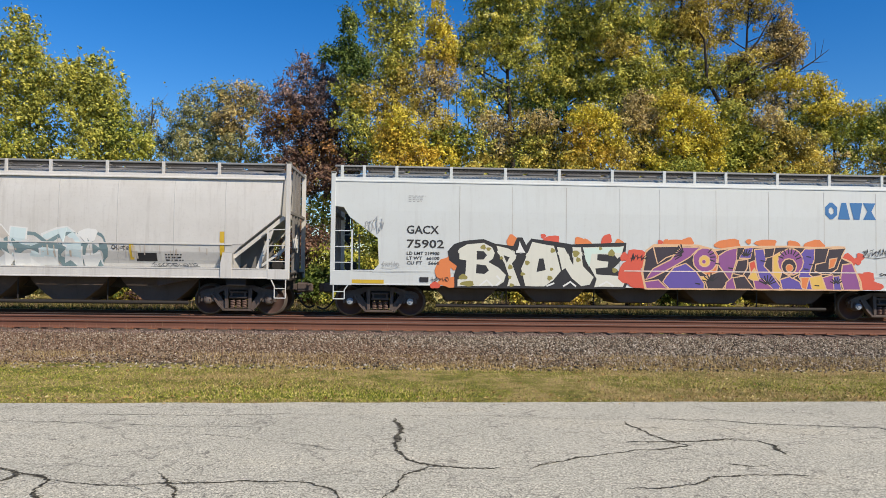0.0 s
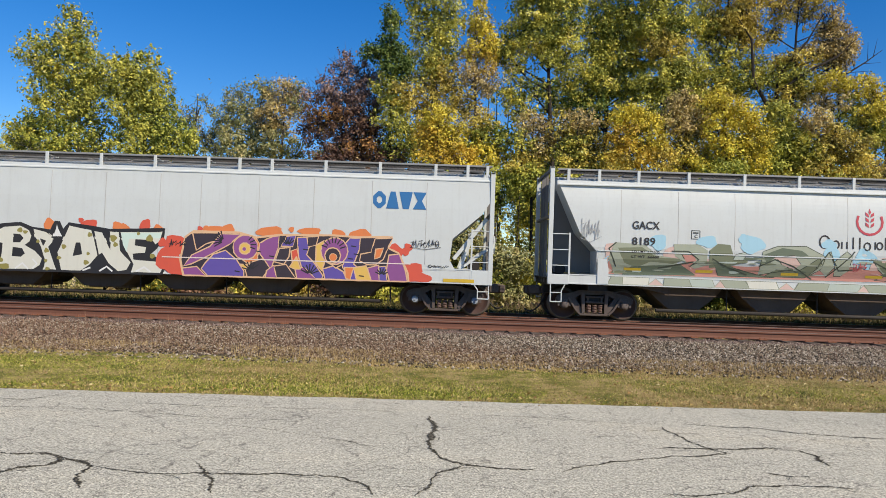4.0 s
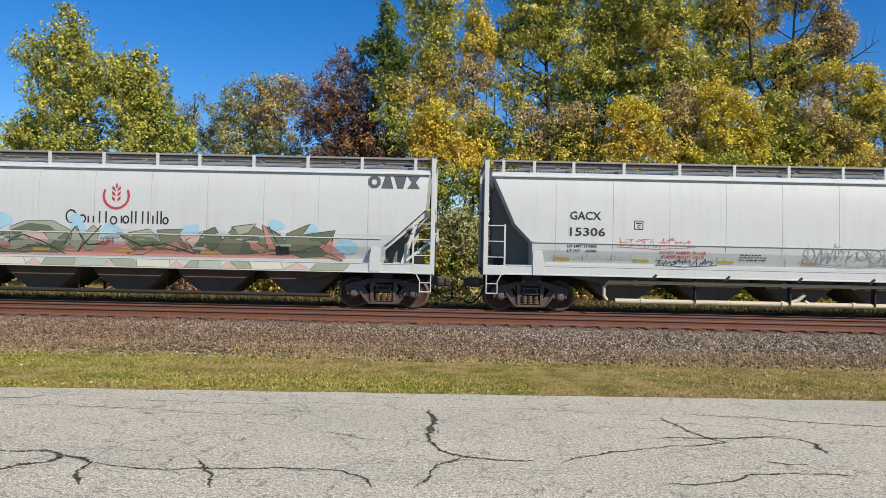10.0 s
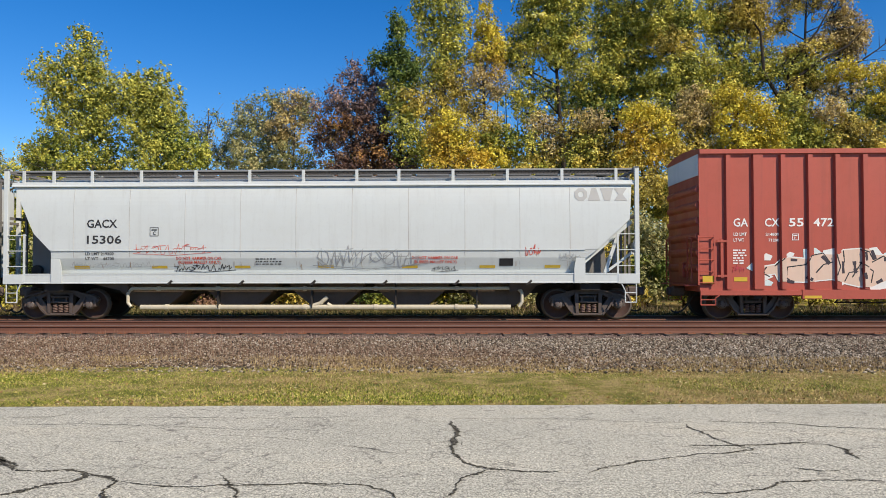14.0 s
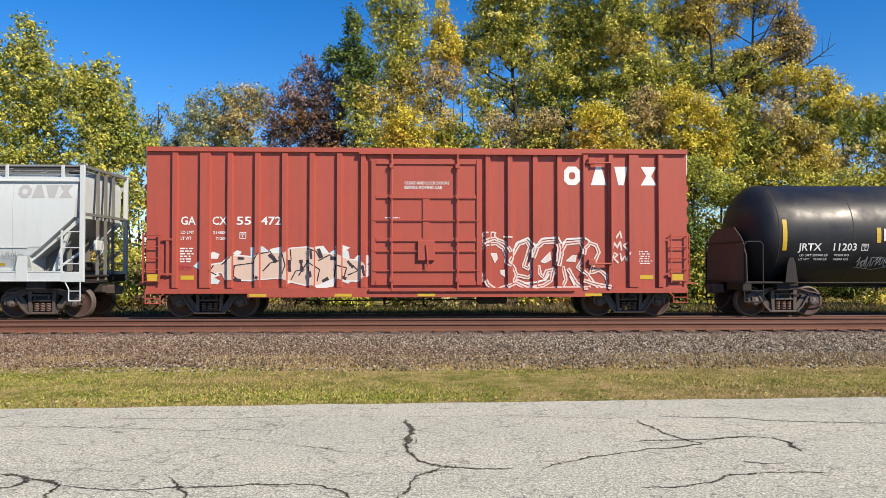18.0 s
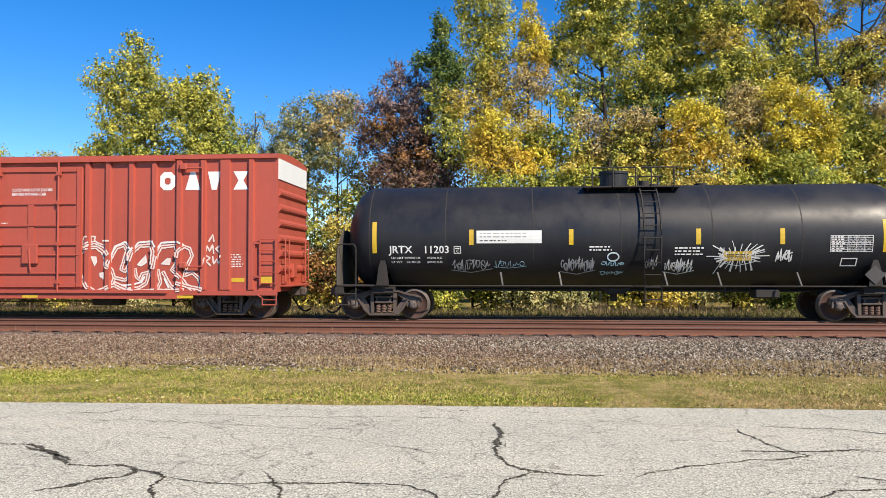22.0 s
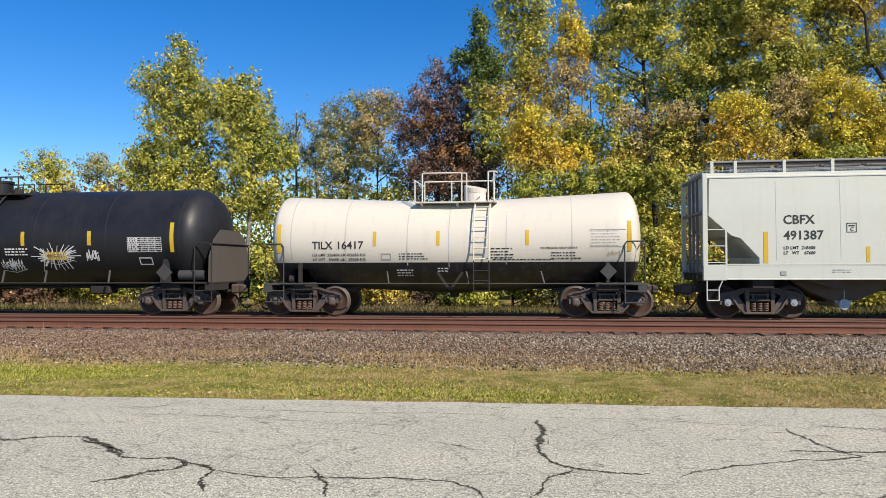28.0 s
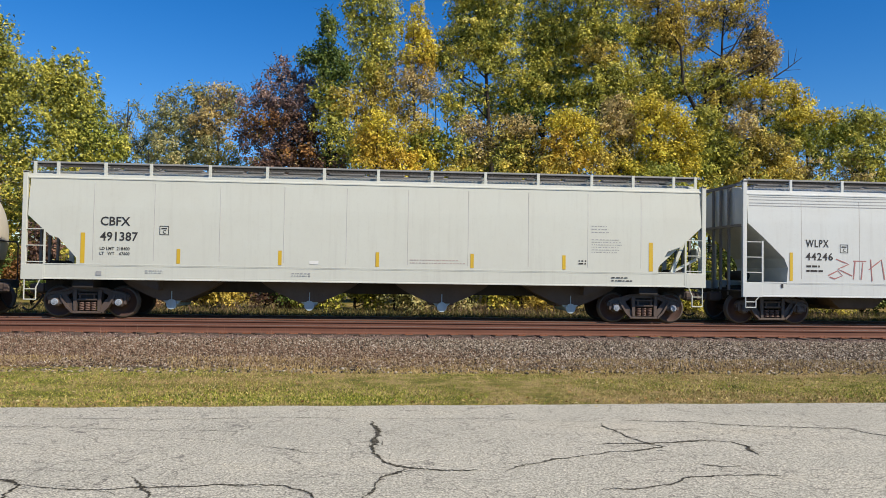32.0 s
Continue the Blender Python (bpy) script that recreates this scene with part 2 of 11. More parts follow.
def asphalt():
    """Pale worn asphalt: speckled stone, a net of hairline cracks, long faint stains."""
    m, n, l, b = material("pale_worn_asphalt", 0.93)
    speck = noise_node(n, l, 62, 6, 0.8)
    grit = noise_node(n, l, 28, 5, 0.75)
    stain = noise_node(n, l, 0.55, 6, 0.65, (0.5, 1.4, 1))
    c = ramp(n, l, grit.outputs[0], [(0.34, (0.28, 0.267, 0.208)), (0.5, (0.495, 0.474, 0.378)), (0.66, (0.69, 0.662, 0.54))]).outputs[0]
    c = mix(n, l, 0.9, c, ramp(n, l, speck.outputs[0], [(0.40, (0.15,) * 3), (0.5, (1.0,) * 3), (0.62, (1.6,) * 3)]).outputs[0], "MULTIPLY")
    c = mix(n, l, 0.8, c, ramp(n, l, stain.outputs[0], [(0.3, (0.84, 0.85, 0.84)), (0.55, (1.0, 1.0, 0.98)), (0.75, (1.08, 1.04, 0.95))]).outputs[0], "MULTIPLY")
    tc = n.new("ShaderNodeTexCoord")
    warp = noise_node(n, l, 3.5, 4, 0.7)
    wv = n.new("ShaderNodeVectorMath")
    wv.operation = "MULTIPLY_ADD"
    wv.inputs[1].default_value = (0.34, 0.2, 0.2)
    l.new(warp.outputs["Color"], wv.inputs[0])
    l.new(tc.outputs["Object"], wv.inputs[2])
    for scale, width, depth, cover in ((2.4, 0.016, 0.85, 0.46), (5.2, 0.030, 0.75, 0.50), (11.0, 0.05, 0.5, 0.54)):
        v = n.new("ShaderNodeTexVoronoi")
        v.feature = "DISTANCE_TO_EDGE"
        v.inputs["Scale"].default_value = scale
        l.new(wv.outputs[0], v.inputs["Vector"])
        line = ramp(n, l, v.outputs["Distance"], [(0.0, (depth,) * 3), (width, (0, 0, 0))]).outputs[0]
        where = ramp(n, l, noise_node(n, l, scale * 0.45, 4, 0.7).outputs[0], [(cover - 0.04, (0, 0, 0)), (cover + 0.08, (1, 1, 1))]).outputs[0]
        f = mix(n, l, 1.0, line, where, "MULTIPLY")
        c = mix(n, l, f, c, (0.07, 0.062, 0.052))
    l.new(c, b.inputs["Base Color"])
    bump(n, l, b, grit.outputs[0], 0.7, 0.01)
    return m


M_ASPHALT = asphalt()


def road_edge(x):
    return 8.72 + 0.033 * x + 0.05 * noise.noise((x * 1.3, 3, 0)) + 0.02 * noise.noise((x * 6, 9, 0))


ex = [-60 + i * 0.25 for i in range(481)]
rv, rf = [], []
for i, x in enumerate(ex):
    e = road_edge(max(-20, min(20, x)))
    rv += [(x, -40, 0), (x, 4.0, 0), (x, e - 0.05, 0), (x, e, -0.012), (x, e + 0.01, -0.1)]
    if i:
        for k in range(4):
            a = 5 * (i - 1) + k
            rf.append((a, a + 5, a + 6, a + 1))
tagged(part("pavement", mesh_of("pavement", rv, rf, M_ASPHALT)), "pale worn asphalt lane with dark open cracks", kind="structure")

M_CRACK = mottled("crack_dirt", [(0.3, (0.02, 0.019, 0.014)), (0.5, (0.05, 0.046, 0.034)), (0.62, (0.22, 0.20, 0.15))], 45, 1.0, 0.8)
crack_no = [0]
PAVEMENT = bpy.data.objects["pavement"]


def crack(points, width, branch=True):
    """An open crack with ragged lips along a rough line."""
    crack_no[0] += 1
    rnd = random.Random(crack_no[0])
    pts = [Vector(p) for p in points]
    fine = [pts[0]]
    for a, b in zip(pts, pts[1:]):
        n = max(2, int((b - a).length / 0.011))
        fine += [a.lerp(b, (k + 1) / n) for k in range(n)]
    v, f = [], []
    for i, p in enumerate(fine):
        d = (fine[min(i + 1, len(fine) - 1)] - fine[max(i - 1, 0)]).normalized()
        off = 0.04 * noise.noise((p.x * 5, p.y * 5, crack_no[0])) + 0.016 * noise.noise((p.x * 22, p.y * 22, 2)) + rnd.uniform(-0.2, 0.2) * width
        w = width * (0.25 + 0.5 * (1 + noise.noise((p.x * 3, p.y * 3, 7))) ** 1.5 + 0.5 * noise.noise((p.x * 14, p.y * 14, 5))) * rnd.uniform(0.3, 1.6)
        w = max(0.004, 0.95 * w) * min(1.0, 0.3 + 0.05 * min(i, len(fine) - 1 - i))
        q = p + Vector((-d.y, d.x)) * off
        v += [(q.x - d.y * w / 2, q.y + d.x * w / 2, 0.004), (q.x + d.y * w / 2, q.y - d.x * w / 2, 0.004)]
        if i:
            f.append((2 * i - 2, 2 * i - 1, 2 * i + 1, 2 * i))
    part("crack", mesh_of("crack", v, f, M_CRACK), None, PAVEMENT, "dark open crack in the asphalt")
    if branch and width >= 0.02:
        for k in range(int(len(fine) * 0.011 / 0.3)):
            p = rnd.choice(fine)
            a, reach = rnd.uniform(0, 6.28), rnd.uniform(0.12, 0.4)
            q = p + Vector((math.cos(a), 0.6 * math.sin(a))) * reach
            m = (p + q) / 2 + Vector((rnd.uniform(-0.06, 0.06), rnd.uniform(-0.05, 0.05)))
            crack([p, m, q], rnd.uniform(0.006, 0.013), False)


crack([(-0.12, 7.77), (-0.07, 7.17), (-0.11, 6.72), (-0.10, 6.41), (-0.01, 6.19), (0.10, 6.02), (0.20, 5.95), (0.37, 5.92), (0.62, 5.87), (0.78, 5.87)], 0.055)
crack([(0.20, 5.95), (0.05, 5.76), (-0.06, 5.55), (-0.10, 5.33), (-0.16, 5.12)], 0.030)
crack([(0.98, 5.86), (1.11, 5.97), (1.38, 6.15), (1.66, 6.27), (1.99, 6.42), (2.37, 6.52), (2.62, 6.64)], 0.028)
crack([(2.31, 7.66), (2.36, 7.30), (2.43, 6.94), (2.55, 6.73), (2.64, 6.62)], 0.030)
crack([(2.09, 6.77), (2.42, 6.77), (2.79, 6.79), (3.09, 6.88), (3.37, 6.82), (3.42, 6.63), (3.37, 6.32)], 0.030)
crack([(2.62, 7.80), (3.07, 7.75), (3.39, 7.72), (3.69, 7.56), (4.31, 7.46), (5.00, 7.38)], 0.022)
crack([(1.64, 5.34), (2.02, 5.37), (2.21, 5.48), (2.38, 5.62), (2.70, 5.67), (3.02, 5.70), (3.22, 5.67)], 0.030)
crack([(-4.38, 6.40), (-3.90, 6.12), (-3.67, 5.87), (-3.45, 5.84), (-3.23, 5.87), (-3.06, 5.79), (-2.95, 5.68), (-3.00, 5.56), (-3.15, 5.45), (-3.35, 5.24), (-3.45, 5.15)], 0.050)
crack([(-2.99, 5.74), (-2.78, 5.68), (-2.68, 5.56), (-2.66, 5.35), (-2.51, 5.04)], 0.040)
crack([(-2.68, 5.56), (-2.48, 5.52), (-2.24, 5.45), (-1.98, 5.44), (-1.78, 5.48), (-1.57, 5.50), (-1.28, 5.53), (-0.94, 5.54), (-0.72, 5.49), (-0.58, 5.37), (-0.46, 5.12)], 0.032)
crack([(-1.92, 5.75), (-1.76, 5.50), (-1.68, 5.29), (-1.57, 5.04)], 0.040)
crack([(-3.47, 7.91), (-2.55, 7.91), (-2.11, 7.88), (-1.32, 7.97), (-0.77, 7.97), (-0.33, 7.91)], 0.014)
crack([(-0.09, 7.88), (0.53, 7.91), (1.14, 7.92), (1.71, 7.77), (2.35, 7.72)], 0.010)
crack([(-5.01, 7.87), (-4.53, 7.91), (-4.27, 8.38)], 0.014)
crack([(1.51, 7.13), (1.73, 7.13)], 0.020)
crack([(2.65, 6.03), (2.88, 5.95), (3.12, 5.97)], 0.020)
crack([(-4.78, 7.51), (-3.93, 7.59), (-3.00, 7.49), (-2.25, 7.34), (-1.46, 7.36)], 0.010)
crack([(-2.76, 7.16), (-1.82, 7.00), (-0.85, 6.61), (-0.58, 6.41)], 0.008)
crack([(-5.49, 5.95), (-5.17, 6.25), (-4.73, 6.45), (-4.38, 6.49), (-4.02, 6.25), (-3.67, 5.96)], 0.050)
crack([(4.88, 7.47), (4.98, 7.20), (5.11, 7.04), (5.39, 6.85)], 0.030)
crack([(-0.53, 8.36), (-0.47, 8.37), (-0.41, 8.37)], 0.09)

M_BALLAST = mottled("ballast_bed", [(0.3, (0.03, 0.021, 0.015)), (0.5, (0.095, 0.067, 0.047)), (0.7, (0.17, 0.13, 0.098))], 22, 0.95, 1.0, 1.2)
bx = [-300, -100] + [i * 0.5 for i in range(-80, 81)] + [100, 300]
by = [12.6, 13.2, 14.2, 15.2, 16.2, 16.9, 17.2, 20.5, 21.2, 24.4, 25.2, 26.3]
bz = [-0.13, -0.07, -0.04, -0.01, 0.01, 0.0, -0.02, -0.02, -0.10, -0.10, -0.12, -0.3]
bv = [(x, y + (0.5 * noise.noise((x * 0.35, 7, 0)) if j == 0 else 0), z + 0.02 * noise.noise((x, y * 2, 4))) for j, (y, z) in enumerate(zip(by, bz)) for x in bx]
bf = [(j * len(bx) + i, j * len(bx) + i + 1, (j + 1) * len(bx) + i + 1, (j + 1) * len(bx) + i) for j in range(len(by) - 1) for i in range(len(bx) - 1)]
tagged(part("ballast_bed", mesh_of("ballast_bed", bv, bf, M_BALLAST, True)), "grey and brown crushed stone railway ballast", kind="structure")


def rail_mesh(length):
    half = [(0.075, 0), (0.075, 0.012), (0.02, 0.03), (0.012, 0.05), (0.012, 0.13), (0.036, 0.145), (0.036, 0.172), (0.028, 0.18)]
    out = half + [(-u, v) for u, v in half[::-1]]
    bm = bmesh.new()
    slab(bm, out, "x", -length / 2, length / 2)
    return bm


M_PLATE = paint("orange_rust", (0.26, 0.10, 0.045), dirt=(0.08, 0.035, 0.02), amount=0.6, rough=0.9, streak=False)


def track(name, y, top, label):
    t = thing(name, label, "railway track")
    t.matrix_world = pose(0, y, top)
    for side in (-0.7535, 0.7535):
        part("rail", rail_mesh(240), M_RAIL, t, "rust-brown steel rail", pose(0, side, -0.18))
        bm = bmesh.new()
        box(bm, -120, 120, -0.026, 0.026, 0, 0.003)
        part("running_surface", bm, M_TREAD, t, "polished strip on the rail head", pose(0, side, 0.0))
    plate = bmesh.new()
    box(plate, -0.1, 0.1, -0.19, 0.19, -0.186, -0.172, 0.004)
    for k in (-0.06, 0.06):
        for q in (-0.12, 0.12):
            box(plate, k - 0.012, k + 0.012, q - 0.012, q + 0.012, -0.172, -0.145)
    pm = bpy.data.meshes.new("tie_plate")
    plate.to_mesh(pm)
    plate.free()
    pm.materials.append(M_PLATE)
    for i in range(-46, 47):
        part("tie_plate", pm, None, t, at=pose(0.55 * i, -0.7535, 0))
    bm = bmesh.new()
    box(bm, -0.115, 0.115, -1.3, 1.3, -0.36, -0.185, 0.012)
    tie = None
    for i in range(-60, 61):
        if tie is None:
            tie = part("tie", bm, M_TIE, t, at=pose(0.55 * i, 0, 0))
            first = tie
        else:
            part("tie", first.data, None, t, at=pose(0.55 * i + random.uniform(-0.03, 0.03), random.uniform(-0.05, 0.05), random.uniform(-0.012, 0.008), 0, 0, random.uniform(-1, 1)))
    return t


track("railway_track", CENTRE, RAIL_TOP, "railway track with rusty rails under the train")
track("railway_track", NEAR_TRACK, NEAR_TOP, "empty railway track with rust-brown rails on wooden ties")


# ---- loose ground cover ----
def strewn(rng, n, x0, x1, y0, y1):
    return rng.uniform(x0, x1, n), rng.uniform(y0, y1, n)


def stones(name, n, x0, x1, y0, y1, size, seed, mat, label, height, keep=None):
    rng = np.random.default_rng(seed)
    x, y = strewn(rng, n, x0, x1, y0, y1)
    if keep is not None:
        m = keep(x, y, rng)
        x, y = x[m], y[m]
        n = len(x)
    z = height(x, y)
    base = np.array([(1, 0, 0), (0, 1, 0), (-1, 0, 0), (0, -1, 0), (0, 0, 0.8), (0, 0, -0.8)])
    tri = np.array([(0, 1, 4), (1, 2, 4), (2, 3, 4), (3, 0, 4), (1, 0, 5), (2, 1, 5), (3, 2, 5), (0, 3, 5)])
    a = rng.uniform(0, 6.283, n)
    r = size * rng.uniform(0.55, 1.35, n)
    p = base[None] * rng.uniform(0.6, 1.25, (n, 6, 1)) * r[:, None, None]
    p = p + rng.normal(0, 0.15, (n, 6, 3)) * r[:, None, None]
    c, s = np.cos(a)[:, None], np.sin(a)[:, None]
    q = np.stack([p[..., 0] * c - p[..., 1] * s + x[:, None], p[..., 0] * s + p[..., 1] * c + y[:, None], p[..., 2] + z[:, None]], -1)
    me = bpy.data.meshes.new(name)
    me.vertices.add(n * 6)
    me.vertices.foreach_set("co", q.astype(np.float32).ravel())
    idx = (tri[None] + 6 * np.arange(n)[:, None, None]).reshape(-1)
    me.loops.add(len(idx))
    me.loops.foreach_set("vertex_index", idx.astype(np.int32))
    me.polygons.add(n * 8)
    me.polygons.foreach_set("loop_start", np.arange(0, len(idx), 3, dtype=np.int32))
    me.update(calc_edges=True)
    me.materials.append(mat)
    tagged(part(name, me), label, kind="stuff")


def bed_z(x, y):
    return np.interp(y, by, bz)


M_STONE = island_tint("ballast_stone", [(0.0, (0.03, 0.027, 0.023)), (0.35, (0.115, 0.09, 0.06)), (0.6, (0.21, 0.172, 0.122)), (0.85, (0.33, 0.28, 0.21)), (1.0, (0.50, 0.45, 0.37))])
M_RUSTSTONE = island_tint("rusty_ballast_stone", [(0.0, (0.05, 0.035, 0.03)), (0.5, (0.17, 0.115, 0.09)), (1.0, (0.32, 0.25, 0.21))])
M_BROWNSTONE = island_tint("brown_ballast_stone", [(0.0, (0.05, 0.03, 0.018)), (0.35, (0.145, 0.09, 0.053)), (0.65, (0.22, 0.155, 0.10)), (0.9, (0.29, 0.22, 0.155)), (1.0, (0.42, 0.36, 0.28))])


def patch(x, y):
    return np.sin(x * 0.9 + 1.3 * np.sin(y * 0.8)) * 0.5 + np.sin(x * 0.37 + y * 1.7) * 0.5


def grey_share(x, y):
    return np.clip(0.42 + 0.07 * (x + 0.5) + 0.10 * (y - 14.5) + 0.3 * patch(x * 0.8, y), 0.1, 0.85)


stones("ballast_stones", 78000, -15, 14, 12.75, 16.6, 0.026, 3, M_STONE, "loose grey crushed ballast stones", lambda x, y: bed_z(x, y) + 0.012, lambda x, y, r: r.random(len(x)) < grey_share(x, y))
stones("ballast_stones", 78000, -15, 14, 12.75, 16.6, 0.024, 33, M_BROWNSTONE, "reddish-brown crushed ballast stones", lambda x, y: bed_z(x, y) + 0.012, lambda x, y, r: r.random(len(x)) > grey_share(x, y))
stones("ballast_stones", 20000, -16, 15, 16.3, 17.6, 0.026, 4, M_RUSTSTONE, "rust-stained ballast stones beside the rail", lambda x, y: bed_z(x, y) + 0.006)
stones("ballast_stones", 9000, -19, 18, 19.3, 21.8, 0.036, 5, M_RUSTSTONE, "rust-stained ballast stones between the tracks", lambda x, y: bed_z(x, y) + 0.006)
stones("ballast_stones", 1500, -13, 12, 11.9, 12.9, 0.028, 6, M_STONE, "scattered stones in the grass edge", lambda x, y: np.interp(y, [10.5, 12.9], [-0.05, -0.11]))


def blades(name, n, x0, x1, y0, y1, h0, h1, w, seed, mat, label, height, lean=0.5, keep=None):
    rng = np.random.default_rng(seed)
    x, y = strewn(rng, n, x0, x1, y0, y1)
    if keep is not None:
        m = keep(x, y, rng)
        x, y = x[m], y[m]
        n = len(x)
    z = height(x, y)
    h = rng.uniform(h0, h1, n) * rng.uniform(0.6, 1.0, n)
    a = rng.uniform(0, 6.283, n)
    dx, dy = np.cos(a) * w / 2, np.sin(a) * w / 2
    la, ll = rng.uniform(0, 6.283, n), rng.uniform(0, lean, n) * h
    base = np.stack([x, y, z], -1)
    v = np.stack([base + np.stack([dx, dy, 0 * x], -1), base - np.stack([dx, dy, 0 * x], -1), base + np.stack([ll * np.cos(la), ll * np.sin(la), h], -1)], 1)
    tagged(part(name, quads(name, v.reshape(-1, 3), 3, mat)), label, kind="stuff")


def lawn_z(x, y):
    return np.interp(y, ys, [ground_z(q) for q in ys]) - 0.01


def top_z(x, y):
    return np.maximum(lawn_z(x, y), np.where(y > 12.4, bed_z(x, y), -1))


M_BLADE = island_tint("green_grass_blade", [(0.0, (0.02, 0.034, 0.006)), (0.4, (0.16, 0.21, 0.020)), (0.75, (0.40, 0.41, 0.055)), (1.0, (0.72, 0.60, 0.22))], 0.7)
M_STRAW = island_tint("dry_grass_blade", [(0.0, (0.15, 0.09, 0.034)), (0.5, (0.38, 0.27, 0.11)), (1.0, (0.62, 0.49, 0.25))], 0.8)
M_REDWEED = island_tint("reddish_weed", [(0.0, (0.10, 0.055, 0.04)), (0.6, (0.22, 0.12, 0.085)), (1.0, (0.34, 0.22, 0.14))], 0.9)
edge = np.vectorize(road_edge)
blades("grass", 260000, -13, 12.5, 8.4, 12.9, 0.02, 0.05, 0.013, 11, M_BLADE, "short mown green grass", lawn_z, 1.7, keep=lambda x, y, r: (y > edge(x) + 0.0) & (r.random(len(x)) < np.clip(0.6 - 0.03 * x + 0.6 * patch(x, y) + 0.35 * np.clip(1 - np.abs(y - 10.3) / 1.3, 0, 1) - 0.8 * np.clip((y - 11.7) / 1.0, 0, 1) - 0.55 * np.clip((y - 10.6) / 1.2, 0, 1) * np.clip((x + 3) / 3, 0, 1), 0.05, 1)))
blades("dry_grass", 200000, -13, 12.5, 8.4, 13.6, 0.02, 0.055, 0.012, 12, M_STRAW, "dry straw-coloured grass", top_z, 1.7, keep=lambda x, y, r: (y > edge(x) - 0.03 - 0.04 * np.sin(x * 7)) & (r.random(len(x)) < np.clip(0.3 + 0.06 * x + 0.9 * np.clip((y - 10.6) / 1.2, 0, 1) * np.clip((x + 3) / 3, 0, 1) - 0.7 * patch(x, y) + 0.9 * np.clip((y - 11.9) / 0.9, 0, 1) + 0.9 * np.clip((edge(x) + 0.35 - y) / 0.3, 0, 1), 0, 1)))
blades("dry_weeds", 16000, -15, 13, 12.3, 13.5, 0.05, 0.14, 0.010, 13, M_STRAW, "dry weed tufts at the foot of the ballast", top_z, 0.5, keep=lambda x, y, r: (patch(x * 1.7, y) > 0.1) | (x > 3.5))
blades("dry_weeds", 4200, -16, 14, 13.2, 17.0, 0.10, 0.42, 0.008, 14, M_REDWEED, "thin reddish weed stalks on the ballast", lambda x, y: bed_z(x, y), 0.35, keep=lambda x, y, r: r.random(len(x)) < np.clip(0.45 - 0.09 * (x + 2), 0.12, 1))
M_LITTER = island_tint("fallen_leaf", [(0.0, (0.16, 0.08, 0.03)), (0.5, (0.38, 0.22, 0.075)), (0.8, (0.50, 0.38, 0.12)), (1.0, (0.66, 0.58, 0.34))], 0.7)
rng = np.random.default_rng(15)
lx, ly = strewn(rng, 9000, -13, 12, 8.2, 12.6)
m = (ly > edge(lx) - 0.25) & (rng.random(9000) < np.where(ly < edge(lx), 0.05, 0.1 + 0.8 * np.clip(1 - (ly - edge(lx)) / 0.45, 0, 1)))
lx, ly = lx[m], ly[m]
la = rng.uniform(0, 6.283, len(lx))
ls = rng.uniform(0.012, 0.03, len(lx))
lz = np.where(ly < edge(lx), 0.006, lawn_z(lx, ly) + 0.055)
quad = []
for k in range(4):
    t = la + k * 1.5708
    quad.append(np.stack([lx + ls * np.cos(t) * (1.3 if k % 2 else 0.8), ly + ls * np.sin(t), lz + ls * 0.5 * np.sin(t * 1.7)], -1))
tagged(part("fallen_leaves", quads("fallen_leaves", np.stack(quad, 1).reshape(-1, 3), 4, M_LITTER)), "yellow fallen leaves on the grass", kind="stuff")

# ---- train: every car's x runs from its left end, its z from the ground ----
HALF = 1.6
WHEEL_R = 0.457
CARS, WHEELSETS = [], []
MESHES = {}


def shared(key, build, mat):
    if key not in MESHES:
        bm = build()
        me = bpy.data.meshes.new(key)
        bm.to_mesh(me)
        bm.free()
        me.materials.append(mat)
        MESHES[key] = me
    return MESHES[key]


def spin_profile(bm, profile, sides, mat_index=0, caps=False):
    """A body turned about the y axis from (y, radius) pairs."""
    rings = [[bm.verts.new((r * math.cos(6.28319 * k / sides), y, r * math.sin(6.28319 * k / sides))) for k in range(sides)] for y, r in profile]
    for a, b in zip(rings, rings[1:]):
        for k in range(sides):
            f = bm.faces.new((a[k], b[k], b[(k + 1) % sides], a[(k + 1) % sides]))
            f.material_index, f.smooth = mat_index, True
    if caps:
        for ring in (rings[0], rings[-1]):
            bm.faces.new(ring).material_index = mat_index


